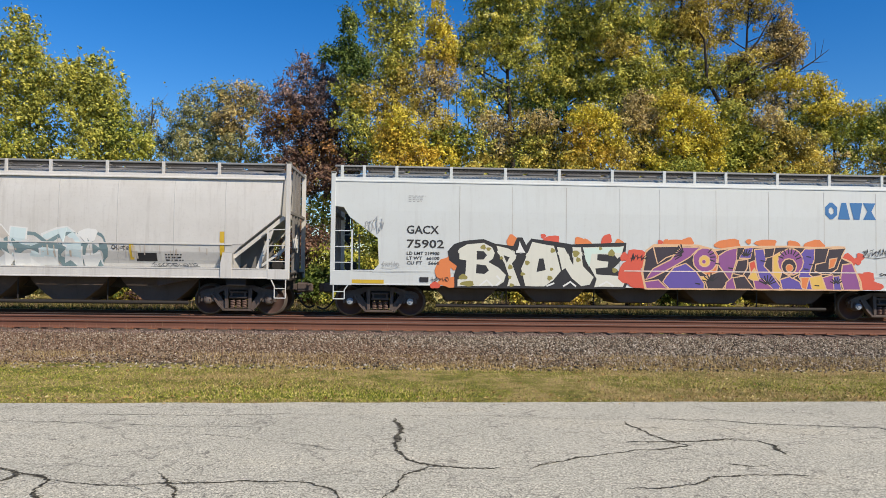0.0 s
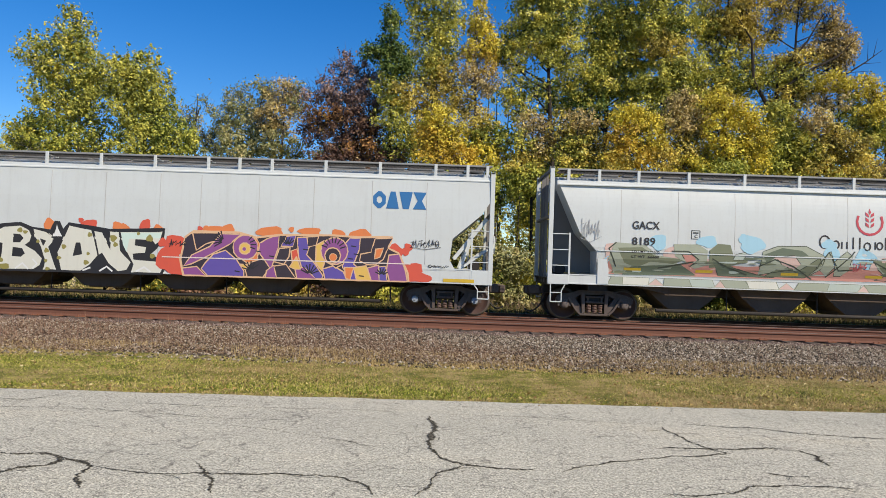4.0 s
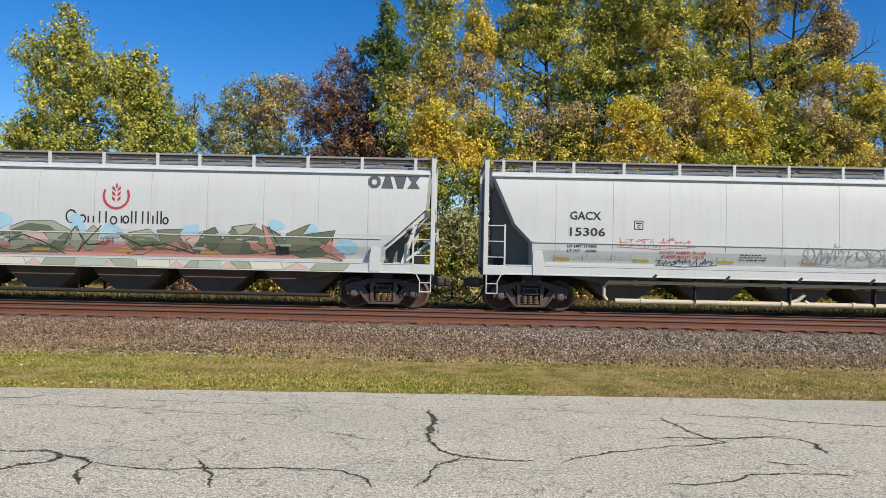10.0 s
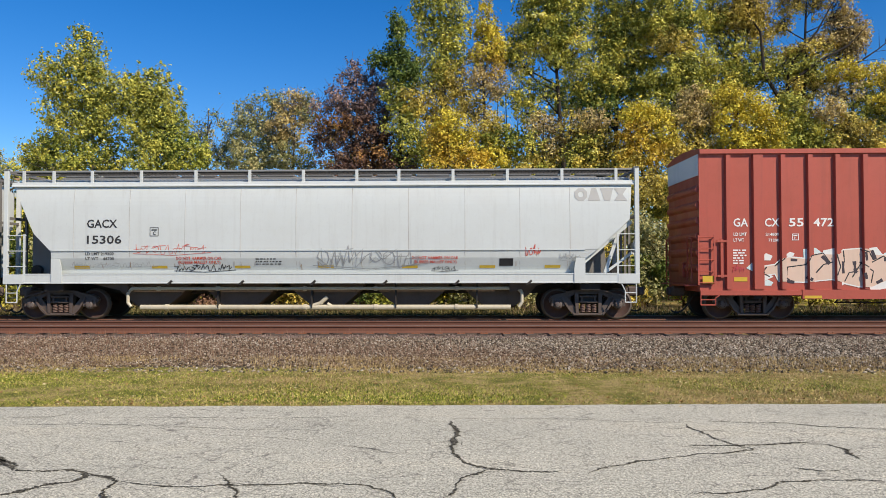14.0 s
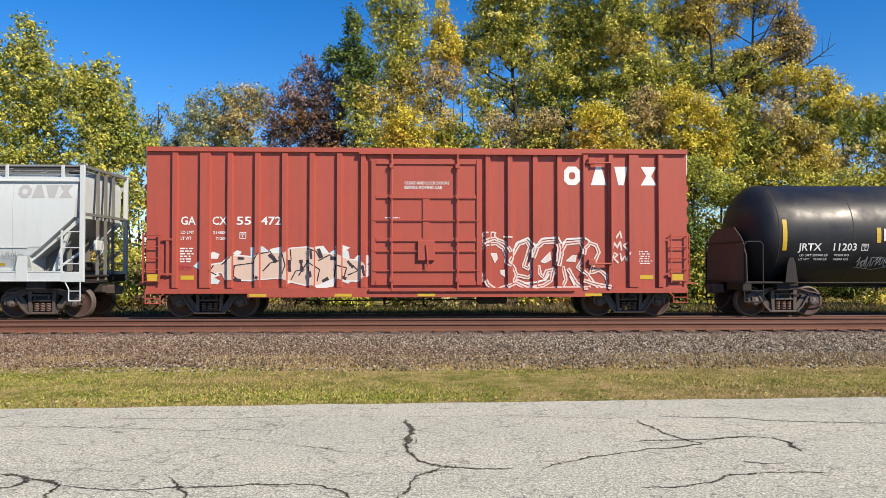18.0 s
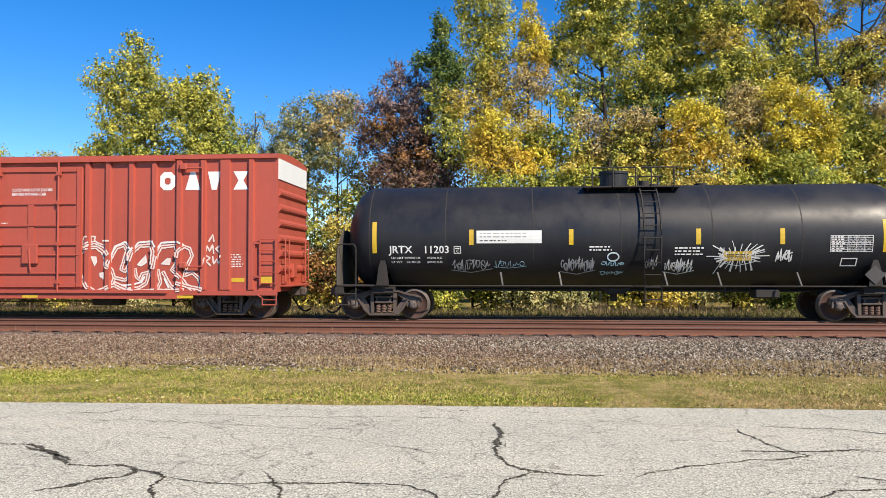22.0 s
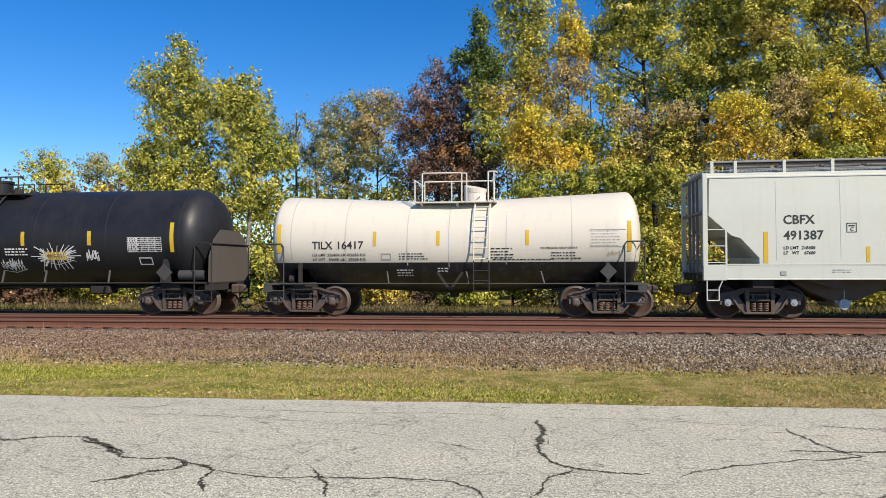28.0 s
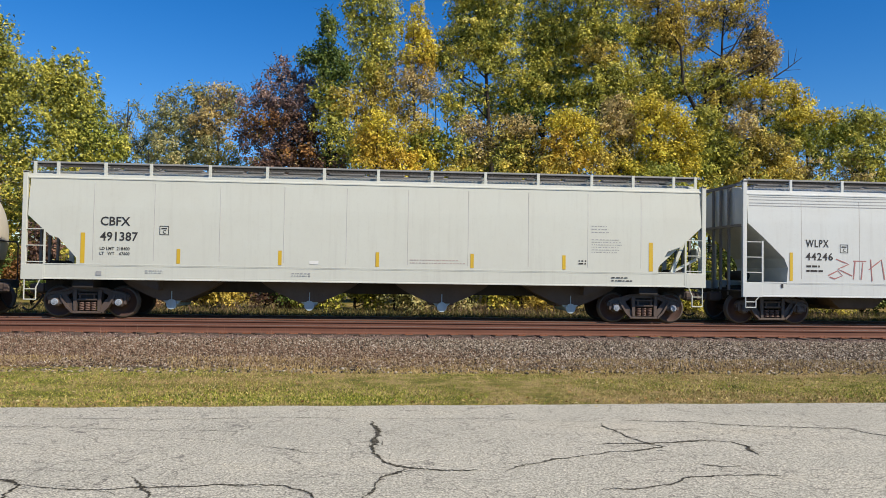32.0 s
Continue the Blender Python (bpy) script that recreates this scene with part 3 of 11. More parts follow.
def wheelset_mesh():
    if "wheelset" in MESHES:
        return MESHES["wheelset"]
    bm = bmesh.new()
    for s in (-1, 1):
        spin_profile(bm, [(s * (0.7535 + d), r) for d, r in ((-0.085, 0.40), (-0.085, 0.482), (-0.058, 0.484), (-0.045, 0.459))], 40, 1)
        spin_profile(bm, [(s * (0.7535 + d), r) for d, r in ((-0.045, 0.459), (0.065, 0.453), (0.068, 0.405))], 40, 1)
        spin_profile(bm, [(s * (0.7535 + d), r) for d, r in ((0.066, 0.42), (0.052, 0.385), (0.02, 0.34), (0.005, 0.22), (0.05, 0.15), (0.085, 0.14), (0.085, 0.05))], 32, 0)
        spin_profile(bm, [(s * (0.7535 + d), r) for d, r in ((-0.08, 0.05), (-0.08, 0.42))], 24, 0)
        spin_profile(bm, [(s * d, r) for d, r in ((1.08, 0.05), (1.09, 0.115), (1.14, 0.115), (1.15, 0.08), (1.165, 0.03))], 16, 2, True)
        for k in range(3):
            a = 2.0944 * k
            rod(bm, (0.075 * math.cos(a), s * 1.14, 0.075 * math.sin(a)), (0.075 * math.cos(a), s * 1.17, 0.075 * math.sin(a)), 0.018, 6)
    spin_profile(bm, [(-1.08, 0.08), (1.08, 0.08)], 12, 0)
    bmesh.ops.recalc_face_normals(bm, faces=bm.faces)
    me = bpy.data.meshes.new("wheelset")
    bm.to_mesh(me)
    bm.free()
    for m in (M_WHEEL, M_RIM, M_CAP):
        me.materials.append(m)
    MESHES["wheelset"] = me
    return me


M_RIM = paint("dark_wheel_rim", (0.085, 0.068, 0.06), amount=0.5, rough=0.5, metal=0.2)
M_SPRING = paint("rusty_spring_steel", (0.15, 0.085, 0.07), amount=0.5, rough=0.7)
M_PALECAP = paint("pale_blue_bearing_cap", (0.30, 0.36, 0.44), dirt=(0.10, 0.07, 0.05), amount=0.6, rough=0.6)
M_CAP = paint("bearing_cap_steel", (0.11, 0.095, 0.088), dirt=(0.08, 0.04, 0.027), amount=0.5, rough=0.6)


def side_frame():
    """A cast side frame: arched top member, sloping tension members, two window columns, raised rims on the outer face."""
    bm = bmesh.new()
    top = [(-1.13, 0.50), (-1.04, 0.60), (-0.90, 0.635), (-0.72, 0.62), (-0.56, 0.66), (-0.40, 0.755), (0.40, 0.755), (0.56, 0.66), (0.72, 0.62), (0.90, 0.635), (1.04, 0.60), (1.13, 0.50),
           (1.16, 0.60), (1.10, 0.70), (0.95, 0.755), (0.78, 0.775), (0.60, 0.83), (0.46, 0.875), (-0.46, 0.875), (-0.60, 0.83), (-0.78, 0.775), (-0.95, 0.755), (-1.10, 0.70), (-1.16, 0.60)]
    slab(bm, top, "y", -0.06, 0.07)
    rim = [(-1.14, 0.66), (-0.95, 0.755), (-0.78, 0.78), (-0.60, 0.835), (-0.46, 0.88), (0.46, 0.88), (0.60, 0.835), (0.78, 0.78), (0.95, 0.755), (1.14, 0.66)]
    for (u, v), (p, q) in zip(rim, rim[1:]):
        slab(bm, [(u, v - 0.045), (p, q - 0.045), (p, q), (u, v)], "y", -0.135, -0.055)
    for s in (-1, 1):
        slab(bm, [(s * 0.80, 0.66), (s * 0.60, 0.66), (s * 0.42, 0.42), (s * 0.30, 0.29), (s * 0.30, 0.13), (s * 0.44, 0.16), (s * 0.58, 0.30)], "y", -0.065, 0.07)
        edge_line = [(s * 0.80, 0.64), (s * 0.585, 0.295), (s * 0.44, 0.155)]
        for (u, v), (p, q) in zip(edge_line, edge_line[1:]):
            slab(bm, [(u, v), (p, q), (p - s * 0.045, q + 0.03), (u - s * 0.045, v + 0.03)], "y", -0.135, -0.06)
        slab(bm, [(s * 0.29, 0.2), (s * 0.37, 0.2), (s * 0.41, 0.8), (s * 0.29, 0.8)], "y", -0.12, 0.085)
        # pedestal jaws and the bearing adapter round the axle box
        slab(bm, [(s * 0.70, 0.64), (s * 1.08, 0.64), (s * 1.09, 0.40), (s * 1.03, 0.40), (s * 1.01, 0.57), (s * 0.77, 0.57), (s * 0.75, 0.40), (s * 0.70, 0.40)], "y", -0.10, 0.09)
        slab(bm, [(s * 0.78, 0.60), (s * 1.0, 0.60), (s * 0.98, 0.54), (s * 0.80, 0.54)], "y", -0.14, 0.09)
        rod(bm, (s * 0.889, -0.085, WHEEL_R), (s * 0.889, 0.09, WHEEL_R), 0.135, 18)
        rod(bm, (s * 0.889, -0.125, WHEEL_R), (s * 0.889, -0.08, WHEEL_R), 0.118, 18)
    box(bm, -0.46, 0.46, -0.12, 0.10, 0.125, 0.195, 0.015)
    box(bm, -0.27, 0.27, -0.135, -0.02, 0.50, 0.56, 0.012)
    box(bm, -0.27, 0.27, -0.135, -0.02, 0.665, 0.72, 0.012)
    for x in (-0.2, 0.2):
        box(bm, x - 0.025, x + 0.025, -0.125, -0.02, 0.54, 0.68)
    return bm


def spring():
    """One coil spring of a truck."""
    bm = bmesh.new()
    n = 50
    pts = [Vector((0.06 * math.cos(k * 0.628), 0.06 * math.sin(k * 0.628), 0.205 + 0.24 * k / n)) for k in range(n + 1)]
    tube(bm, pts, [0.017] * (n + 1), 5)
    return bm


def bolster():
    bm = bmesh.new()
    box(bm, -0.25, 0.25, -1.08, 1.08, 0.47, 0.70, 0.03)
    box(bm, -0.33, 0.33, -0.4, 0.4, 0.6, 0.86, 0.03)
    rod(bm, (-0.55, -0.62, 0.42), (-0.55, 0.62, 0.42), 0.05)
    rod(bm, (0.55, -0.62, 0.42), (0.55, 0.62, 0.42), 0.05)
    for s in (-1, 1):
        box(bm, s * 0.52 - 0.06, s * 0.52 + 0.06, -0.86, -0.66, 0.3, 0.58, 0.02)
        box(bm, s * 0.52 - 0.06, s * 0.52 + 0.06, 0.66, 0.86, 0.3, 0.58, 0.02)
    return bm


def brake_beam():
    """A brake beam with its two shoes against the wheel treads."""
    bm = bmesh.new()
    rod(bm, (0, -0.8, 0.36), (0, 0.8, 0.36), 0.035)
    for y in (-0.76, 0.76):
        slab(bm, [(-0.05, 0.16), (0.03, 0.14), (0.0, 0.34), (0.04, 0.54), (-0.04, 0.52), (-0.08, 0.34)], "y", y - 0.05, y + 0.05)
    rod(bm, (0.06, -0.05, 0.3), (0.1, 0.05, 0.72), 0.02)
    return bm


def axle_cap():
    """The bolted end cap of an axle bearing."""
    bm = bmesh.new()
    rod(bm, (0, -0.02, 0), (0, 0.03, 0), 0.088, 16, 0.098)
    rod(bm, (0, -0.034, 0), (0, -0.018, 0), 0.045, 12)
    return bm


def truck(car, x, words="rusty cast-steel four-wheel truck", cap=None):
    t = part("truck", shared("bolster", bolster, M_DARK), None, car, words, pose(x, 0, RAIL_TOP))
    for s in (-1, 1):
        part("side_frame", shared("side_frame", side_frame, M_TRUCK), None, t, "", pose(0, s * 1.0, 0, 0, 0, 0 if s < 0 else 180))
        for q in (-0.17, 0.0, 0.17):
            part("coil_spring", shared("spring", spring, M_SPRING), None, t, "", pose(q, s * 1.06, 0))
        part("brake_beam", shared("brake_beam", brake_beam, M_DARK), None, t, "", pose(s * 0.40, 0, 0, 0, 0, 0 if s > 0 else 180))
        if cap:
            for e in (-0.889, 0.889):
                part("bearing_cap", shared("axle_cap_" + cap.name, axle_cap, cap), None, t, "bolted bearing end cap", pose(e, s * 1.175, WHEEL_R, 0, 0, 0 if s < 0 else 180))
    for s in (-0.889, 0.889):
        w = part("wheelset", wheelset_mesh(), None, t, "brown steel wheels on an axle", pose(s, 0, WHEEL_R))
        WHEELSETS.append((w, s))


def coupler():
    bm = bmesh.new()
    box(bm, 0, 0.75, -0.11, 0.11, 0.78, 0.98, 0.02)
    box(bm, -0.38, 0.02, -0.15, 0.13, 0.72, 1.02, 0.05)
    box(bm, -0.5, -0.3, 0.02, 0.17, 0.74, 1.0, 0.04)
    return bm


def hose():
    bm = bmesh.new()
    pts = [Vector((0.12 - 0.62 * f, -0.45 + 0.1 * f, 0.78 - 0.55 * math.sin(math.pi * min(1, f * 0.62 + 0.05)))) for f in [i / 9 for i in range(10)]]
    tube(bm, pts, [0.03] * 10, 6)
    return bm


def tube(bm, points, radii, sides=7):
    rings = []
    for i, p in enumerate(points):
        d = (points[min(i + 1, len(points) - 1)] - points[max(i - 1, 0)]).normalized()
        q = d.to_track_quat("Z", "Y")
        rings.append([bm.verts.new(p + q @ Vector((math.cos(6.2832 * k / sides) * radii[i], math.sin(6.2832 * k / sides) * radii[i], 0))) for k in range(sides)])
    for a, b in zip(rings, rings[1:]):
        for k in range(sides):
            bm.faces.new((a[k], a[(k + 1) % sides], b[(k + 1) % sides], b[k]))


def ends_gear(car, length):
    for x, turn in ((0, 0), (length, 180)):
        part("coupler", shared("coupler", coupler, M_TRUCK), None, car, "rusty knuckle coupler", pose(x, 0, 0, 0, 0, turn))
        part("air_hose", shared("hose", hose, M_RUBBER), None, car, "black rubber brake hose", pose(x, 0, 0, 0, 0, turn))


M_RUBBER = paint("black_rubber", (0.012, 0.012, 0.012), amount=0.2, rough=0.7, streak=False)


# ---- lettering and painted pieces, laid on a car's near side ----
class Skin:
    """The near side of a car: where its surface lies at a height, and layers of paint on it."""

    def __init__(self, car, near):
        self.car, self.near, self.layer = car, near, 0
        self.at = lambda x, z: near(z)

    def lay(self, name, verts, faces, mat, label="", lift=0.008, deep=None):
        self.layer += 1
        d = lift + 0.00003 * self.layer
        self.layer += max(deep) / 0.00003 if deep else 0
        me = mesh_of(name, [(x, self.at(x, z) - d - (deep[i] if deep else 0), z) for i, (x, z) in enumerate(verts)], faces, mat)
        return part(name, me, None, self.car, label)

    def text(self, words, x, z, height, mat, width=None, label="", spread=1.0, name="lettering"):
        me = glyphs(words, height / 0.69, mat, spread)
        v = np.array([tuple(p.co) for p in me.vertices])
        k = (width / max(v[:, 0].max() - v[:, 0].min(), 1e-4)) if width else 1.0
        left = v[:, 0].min()
        self.layer += 1
        for p in me.vertices:
            zz = z + p.co.z
            xx = x + (p.co.x - left) * k
            p.co = (xx, self.at(xx, zz) - 0.010 - 0.00003 * self.layer, zz)
        return part(name, me, None, self.car, label or "stencilled lettering")

    def rect(self, name, x0, x1, z0, z1, mat, label=""):
        n = max(1, int((z1 - z0) / 0.12))
        v = [(x, z0 + (z1 - z0) * i / n) for i in range(n + 1) for x in (x0, x1)]
        return self.lay(name, v, [(2 * i, 2 * i + 1, 2 * i + 3, 2 * i + 2) for i in range(n)], mat, label)

    def bars(self, x, z, width, rows, pitch, height, mat, seed=1, name="small_print"):
        """Rows of dashes the size of print too small to make out."""
        rnd = random.Random(seed)
        v, f = [], []
        for r in range(rows):
            zz, xx = z - r * pitch, x
            end = x + width * rnd.uniform(0.7, 1.0)
            while xx < end:
                w = rnd.uniform(0.06, 0.22) * max(0.4, min(1.0, height / 0.06))
                i = len(v)
                v += [(xx, zz), (min(xx + w, end), zz), (min(xx + w, end), zz + height), (xx, zz + height)]
                f.append((i, i + 1, i + 2, i + 3))
                xx += w + rnd.uniform(0.02, 0.05)
        return tagged(self.lay(name, v, f, mat), kind="stuff")

    def strokes(self, name, lines, width, mat, label="", jag=0.0, seed=0, step=0.14, only=None):
        """Painted strokes along lines of (x, z)."""
        rnd = random.Random(seed)
        depth, made = 0.0, None
        for line in lines:
            pts = [Vector(p) for p in line]
            fine = [pts[0]]
            for a, b in zip(pts, pts[1:]):
                n = max(1, int((b - a).length / step))
                fine += [a.lerp(b, (k + 1) / n) for k in range(n)]
            rows, runs = [], [[]]
            for i, p in enumerate(fine):
                depth += 0.000004
                d = (fine[min(i + 1, len(fine) - 1)] - fine[max(i - 1, 0)])
                d = d.normalized() if d.length > 1e-6 else Vector((1, 0))
                w = width / 2 * (1 + jag * rnd.uniform(-1, 1))
                e = 0.3 * width if i in (0, len(fine) - 1) else 0
                p = p + d * (e if i else -e)
                rows.append(((p.x - d.y * w, p.y + d.x * w), (p.x + d.y * w, p.y - d.x * w), depth))
                if i and (only is None or only(sum(q[k][0] for q in rows[-2:] for k in (0, 1)) / 4)):
                    runs[-1] = runs[-1] or [i - 1]
                    runs[-1].append(i)
                elif runs[-1]:
                    runs.append([])
            for run in runs:
                if run:
                    v = [q for i in run for q in rows[i][:2]]
                    made = self.lay(name, v, [(2 * i - 2, 2 * i - 1, 2 * i + 1, 2 * i) for i in range(1, len(run))], mat, label, deep=[rows[i][2] for i in run for _ in (0, 1)])
        return made

    def blobs(self, name, spots, mat, label="", seed=0):
        """Filled round patches (x, z, rx, rz) with uneven rims."""
        rnd = random.Random(seed)
        for x, z, rx, rz in spots:
            v, f = [], []
            i, n, ph = 0, 16, rnd.random() * 6
            v.append((x, z))
            for k in range(n):
                a = 6.28319 * k / n
                w = 1 + 0.13 * math.sin(3 * a + ph) + 0.07 * math.sin(5 * a + 2 * ph)
                v.append((x + rx * w * math.cos(a), z + rz * w * math.sin(a)))
            f += [(i, i + 1 + k, i + 1 + (k + 1) % n) for k in range(n)]
            self.lay(name, v, f, mat, label)

    def poly(self, name, outlines, mat, label=""):
        v, f = [], []
        for o in outlines:
            f.append(tuple(range(len(v), len(v) + len(o))))
            v += o
        return self.lay(name, v, f, mat, label)


def shape(sk, name, outline, fill, line, width, label):
    """One painted field with its rim."""
    sk.poly(name, [outline], fill, label)
    sk.strokes(name + "_rim", [outline + outline[:1]], width, line, label + ", rim", 0.2, len(outline))


def field(sk, name, outline, fill, line, width, label, between=None):
    """One painted field that follows the bend of the side, with its rim."""
    bm = bmesh.new()
    bm.faces.new([bm.verts.new((x, 0, z)) for x, z in outline])
    if between:
        for x, way in ((between[0], -1), (between[1], 1)):
            bmesh.ops.bisect_plane(bm, geom=bm.verts[:] + bm.edges[:] + bm.faces[:], plane_co=(x, 0, 0), plane_no=(way, 0, 0), clear_outer=True)
    lo, hi = min(p[1] for p in outline), max(p[1] for p in outline)
    z = math.ceil(lo / 0.09) * 0.09 + 0.013
    while z < hi:
        bmesh.ops.bisect_plane(bm, geom=bm.verts[:] + bm.edges[:] + bm.faces[:], plane_co=(0, 0, z), plane_no=(0, 0, 1))
        z += 0.09
    bmesh.ops.triangulate(bm, faces=bm.faces[:])
    bm.verts.index_update()
    sk.lay(name, [(v.co.x, v.co.z) for v in bm.verts], [tuple(v.index for v in f.verts) for f in bm.faces], fill, label)
    bm.free()
    if line:
        sk.strokes(name + "_rim", [outline + outline[:1]], width, line, label + ", rim", 0.15, len(outline))


def streaks(skin, x0, x1, z0, z1, n, mat, seed, width=0.03):
    """Grime run down from the roof or up from the sill."""
    rnd = random.Random(seed)
    for k in range(n):
        x = rnd.uniform(x0, x1)
        a = z1 - rnd.random() ** 2 * (z1 - z0) * 0.5
        b = a - rnd.uniform(0.15, 0.7) * (z1 - z0)
        skin.strokes("grime_streak", [[(x, a), (x + rnd.uniform(-0.02, 0.02), max(b, z0))]], width * rnd.uniform(0.3, 1.2), mat, "", 0.15, k)


def tag(skin, x0, x1, z0, z1, mat, seed, width=0.03, n=7, name="graffiti_scrawl"):
    """A quick sprayed signature: one running line of spikes, loops and hooks, crossed by short strokes."""
    rnd = random.Random(seed)
    w, h = (x1 - x0) / n, z1 - z0
    line, cross = [], []
    for i in range(n):
        x = x0 + w * i
        lo, hi = z0 + h * rnd.uniform(0.0, 0.3), z0 + h * rnd.uniform(0.65, 1.0)
        kind = rnd.randrange(4)
        if kind == 0:
            a, q = rnd.uniform(0, 6), rnd.uniform(0.2, 0.36)
            line += [(x + w * (0.5 + 0.45 * math.cos(a + k * 0.8)), (lo + hi) / 2 + h * q * math.sin(a + k * 0.8)) for k in range(8)]
        elif kind == 1:
            line += [(x, lo), (x + w * 0.42, hi), (x + w * 0.5, lo + 0.1 * h), (x + w * 0.95, hi - 0.2 * h)]
        elif kind == 2:
            line += [(x + w * 0.1, hi), (x + w * 0.2, lo), (x + w * 0.6, lo + 0.05 * h), (x + w * 0.75, lo + 0.4 * h)]
        else:
            line += [(x, lo + 0.3 * h), (x + w * 0.55, hi), (x + w * 0.35, lo), (x + w * 0.8, lo + 0.3 * h)]
        if rnd.random() < 0.4:
            z = z0 + h * rnd.uniform(0.4, 0.75)
            cross.append([(x - w * 0.2, z), (x + w * 0.8, z + h * rnd.uniform(-0.05, 0.12))])
    if n > 5:
        cross.append([(x0 - 0.3 * w, z0 + 0.12 * h), (x0 + 0.5 * (x1 - x0), z0 - 0.04 * h), (x1 + 0.4 * w, z0 + 0.2 * h)])
    skin.strokes(name, [line], width * 0.75, mat, "thin sprayed scrawl", 0.3, seed, 0.05)
    for k, ln in enumerate(cross):
        skin.strokes(name, [ln], width * 0.6, mat, "thin sprayed scrawl", 0.3, seed + k, 0.05)


def spray(name, color, rough=0.55):
    return paint(name, color, dirt=tuple(0.5 * c + 0.04 for c in color), amount=0.22, rough=rough)


S_WHITE, S_BLACK, S_CREAM = spray("spray_white", (0.68, 0.69, 0.66)), spray("spray_black", (0.018, 0.018, 0.02)), spray("spray_cream", (0.62, 0.62, 0.53))
S_ORANGE, S_RED, S_YELLOW = spray("spray_orange", (0.66, 0.20, 0.06)), spray("spray_red", (0.60, 0.09, 0.05)), spray("spray_yellow", (0.68, 0.44, 0.10))
S_PURPLE, S_VIOLET, S_MINT = spray("spray_purple", (0.11, 0.075, 0.32)), spray("spray_violet", (0.24, 0.075, 0.24)), spray("spray_mint", (0.55, 0.68, 0.60))
S_OLIVE, S_GREEN, S_PINK = spray("spray_olive", (0.26, 0.23, 0.06)), spray("spray_green", (0.115, 0.145, 0.095)), spray("spray_pink", (0.52, 0.24, 0.19))
S_SKY, S_TEAL, S_TAN = spray("spray_sky", (0.33, 0.55, 0.65)), spray("spray_teal", (0.17, 0.25, 0.26)), spray("spray_tan", (0.56, 0.38, 0.28))
S_BLUE, S_GREYINK, S_FADED = spray("logo_blue", (0.025, 0.14, 0.34)), spray("logo_grey", (0.075, 0.085, 0.095)), spray("logo_faded", (0.40, 0.40, 0.38))
S_MOSS = spray("spray_moss", (0.05, 0.06, 0.04))
S_RUST_PALE = spray("pale_rust_stain", (0.50, 0.44, 0.36))
S_RUST = spray("rust_stain", (0.30, 0.20, 0.12))
S_SAGE = spray("spray_sage", (0.33, 0.36, 0.27))
S_PINKPALE, S_MINTGREY = spray("spray_palepink", (0.60, 0.43, 0.37)), spray("spray_mintgrey", (0.42, 0.48, 0.41))
S_PEACH, S_DARKPLUM = spray("spray_peach", (0.66, 0.42, 0.24)), spray("spray_darkplum", (0.035, 0.025, 0.035))
S_PALEPINK = spray("spray_palepink_white", (0.68, 0.58, 0.52))
S_MAROON = spray("emblem_red", (0.46, 0.05, 0.07))
S_SCRAWL = spray("scrawl_grey", (0.32, 0.33, 0.33))
S_PALEBLUE = spray("spray_paleblue", (0.55, 0.66, 0.66))


def mark(skin, x0, x1, z0, z1, mat, label):
    """Four chamfered blocks in a row, as the lessor's mark."""
    w, h = (x1 - x0) / 4, z1 - z0
    c, g, t = h * 0.28, w * 0.05, w * 0.26
    a = x0
    o = [(a + c, z0), (a + w - g - c, z0), (a + w - g, z0 + c), (a + w - g, z1 - c), (a + w - g - c, z1), (a + c, z1), (a, z1 - c), (a, z0 + c)]
    m = Vector((a + (w - g) / 2, (z0 + z1) / 2))
    n = [tuple(m + (Vector(p) - m) * 0.42) for p in o]
    out = [[o[k], o[(k + 1) % 8], n[(k + 1) % 8], n[k]] for k in range(8)]
    a += w
    out += [[(a, z0), (a + w - g, z0), (a + w * 0.66, z1), (a + w * 0.30, z1)]]
    a += w
    out += [[(a + w * 0.25, z0), (a + w * 0.70, z0), (a + w - g, z1), (a - w * 0.05, z1)]]
    a += w
    out += [[(a, z0), (a + w, z0), (a + w * 0.66, z0 + h / 2), (a + w * 0.34, z0 + h / 2)], [(a + w * 0.34, z0 + h / 2), (a + w * 0.66, z0 + h / 2), (a + w, z1), (a, z1)]]
    skin.poly("company_mark", out, mat, label)


# ---- covered hopper cars ----
def width_curved(z):
    u = z + np.linspace(-0.22, 0.22, 9) * min(1.0, max(0.0, (z - 2.16) / 0.3))
    return float(np.mean(np.interp(u, [1.40, 1.55, 1.70, 1.90, 2.12, 2.14, 3.0, 3.6, 4.05, 4.3], [1.36, 1.40, 1.48, 1.555, 1.585, 1.60, 1.60, 1.575, 1.50, 1.45])))


def width_flat(z):
    return float(np.interp(z, [1.40, 2.0, 3.2, 4.05], [1.60, 1.60, 1.59, 1.555]))


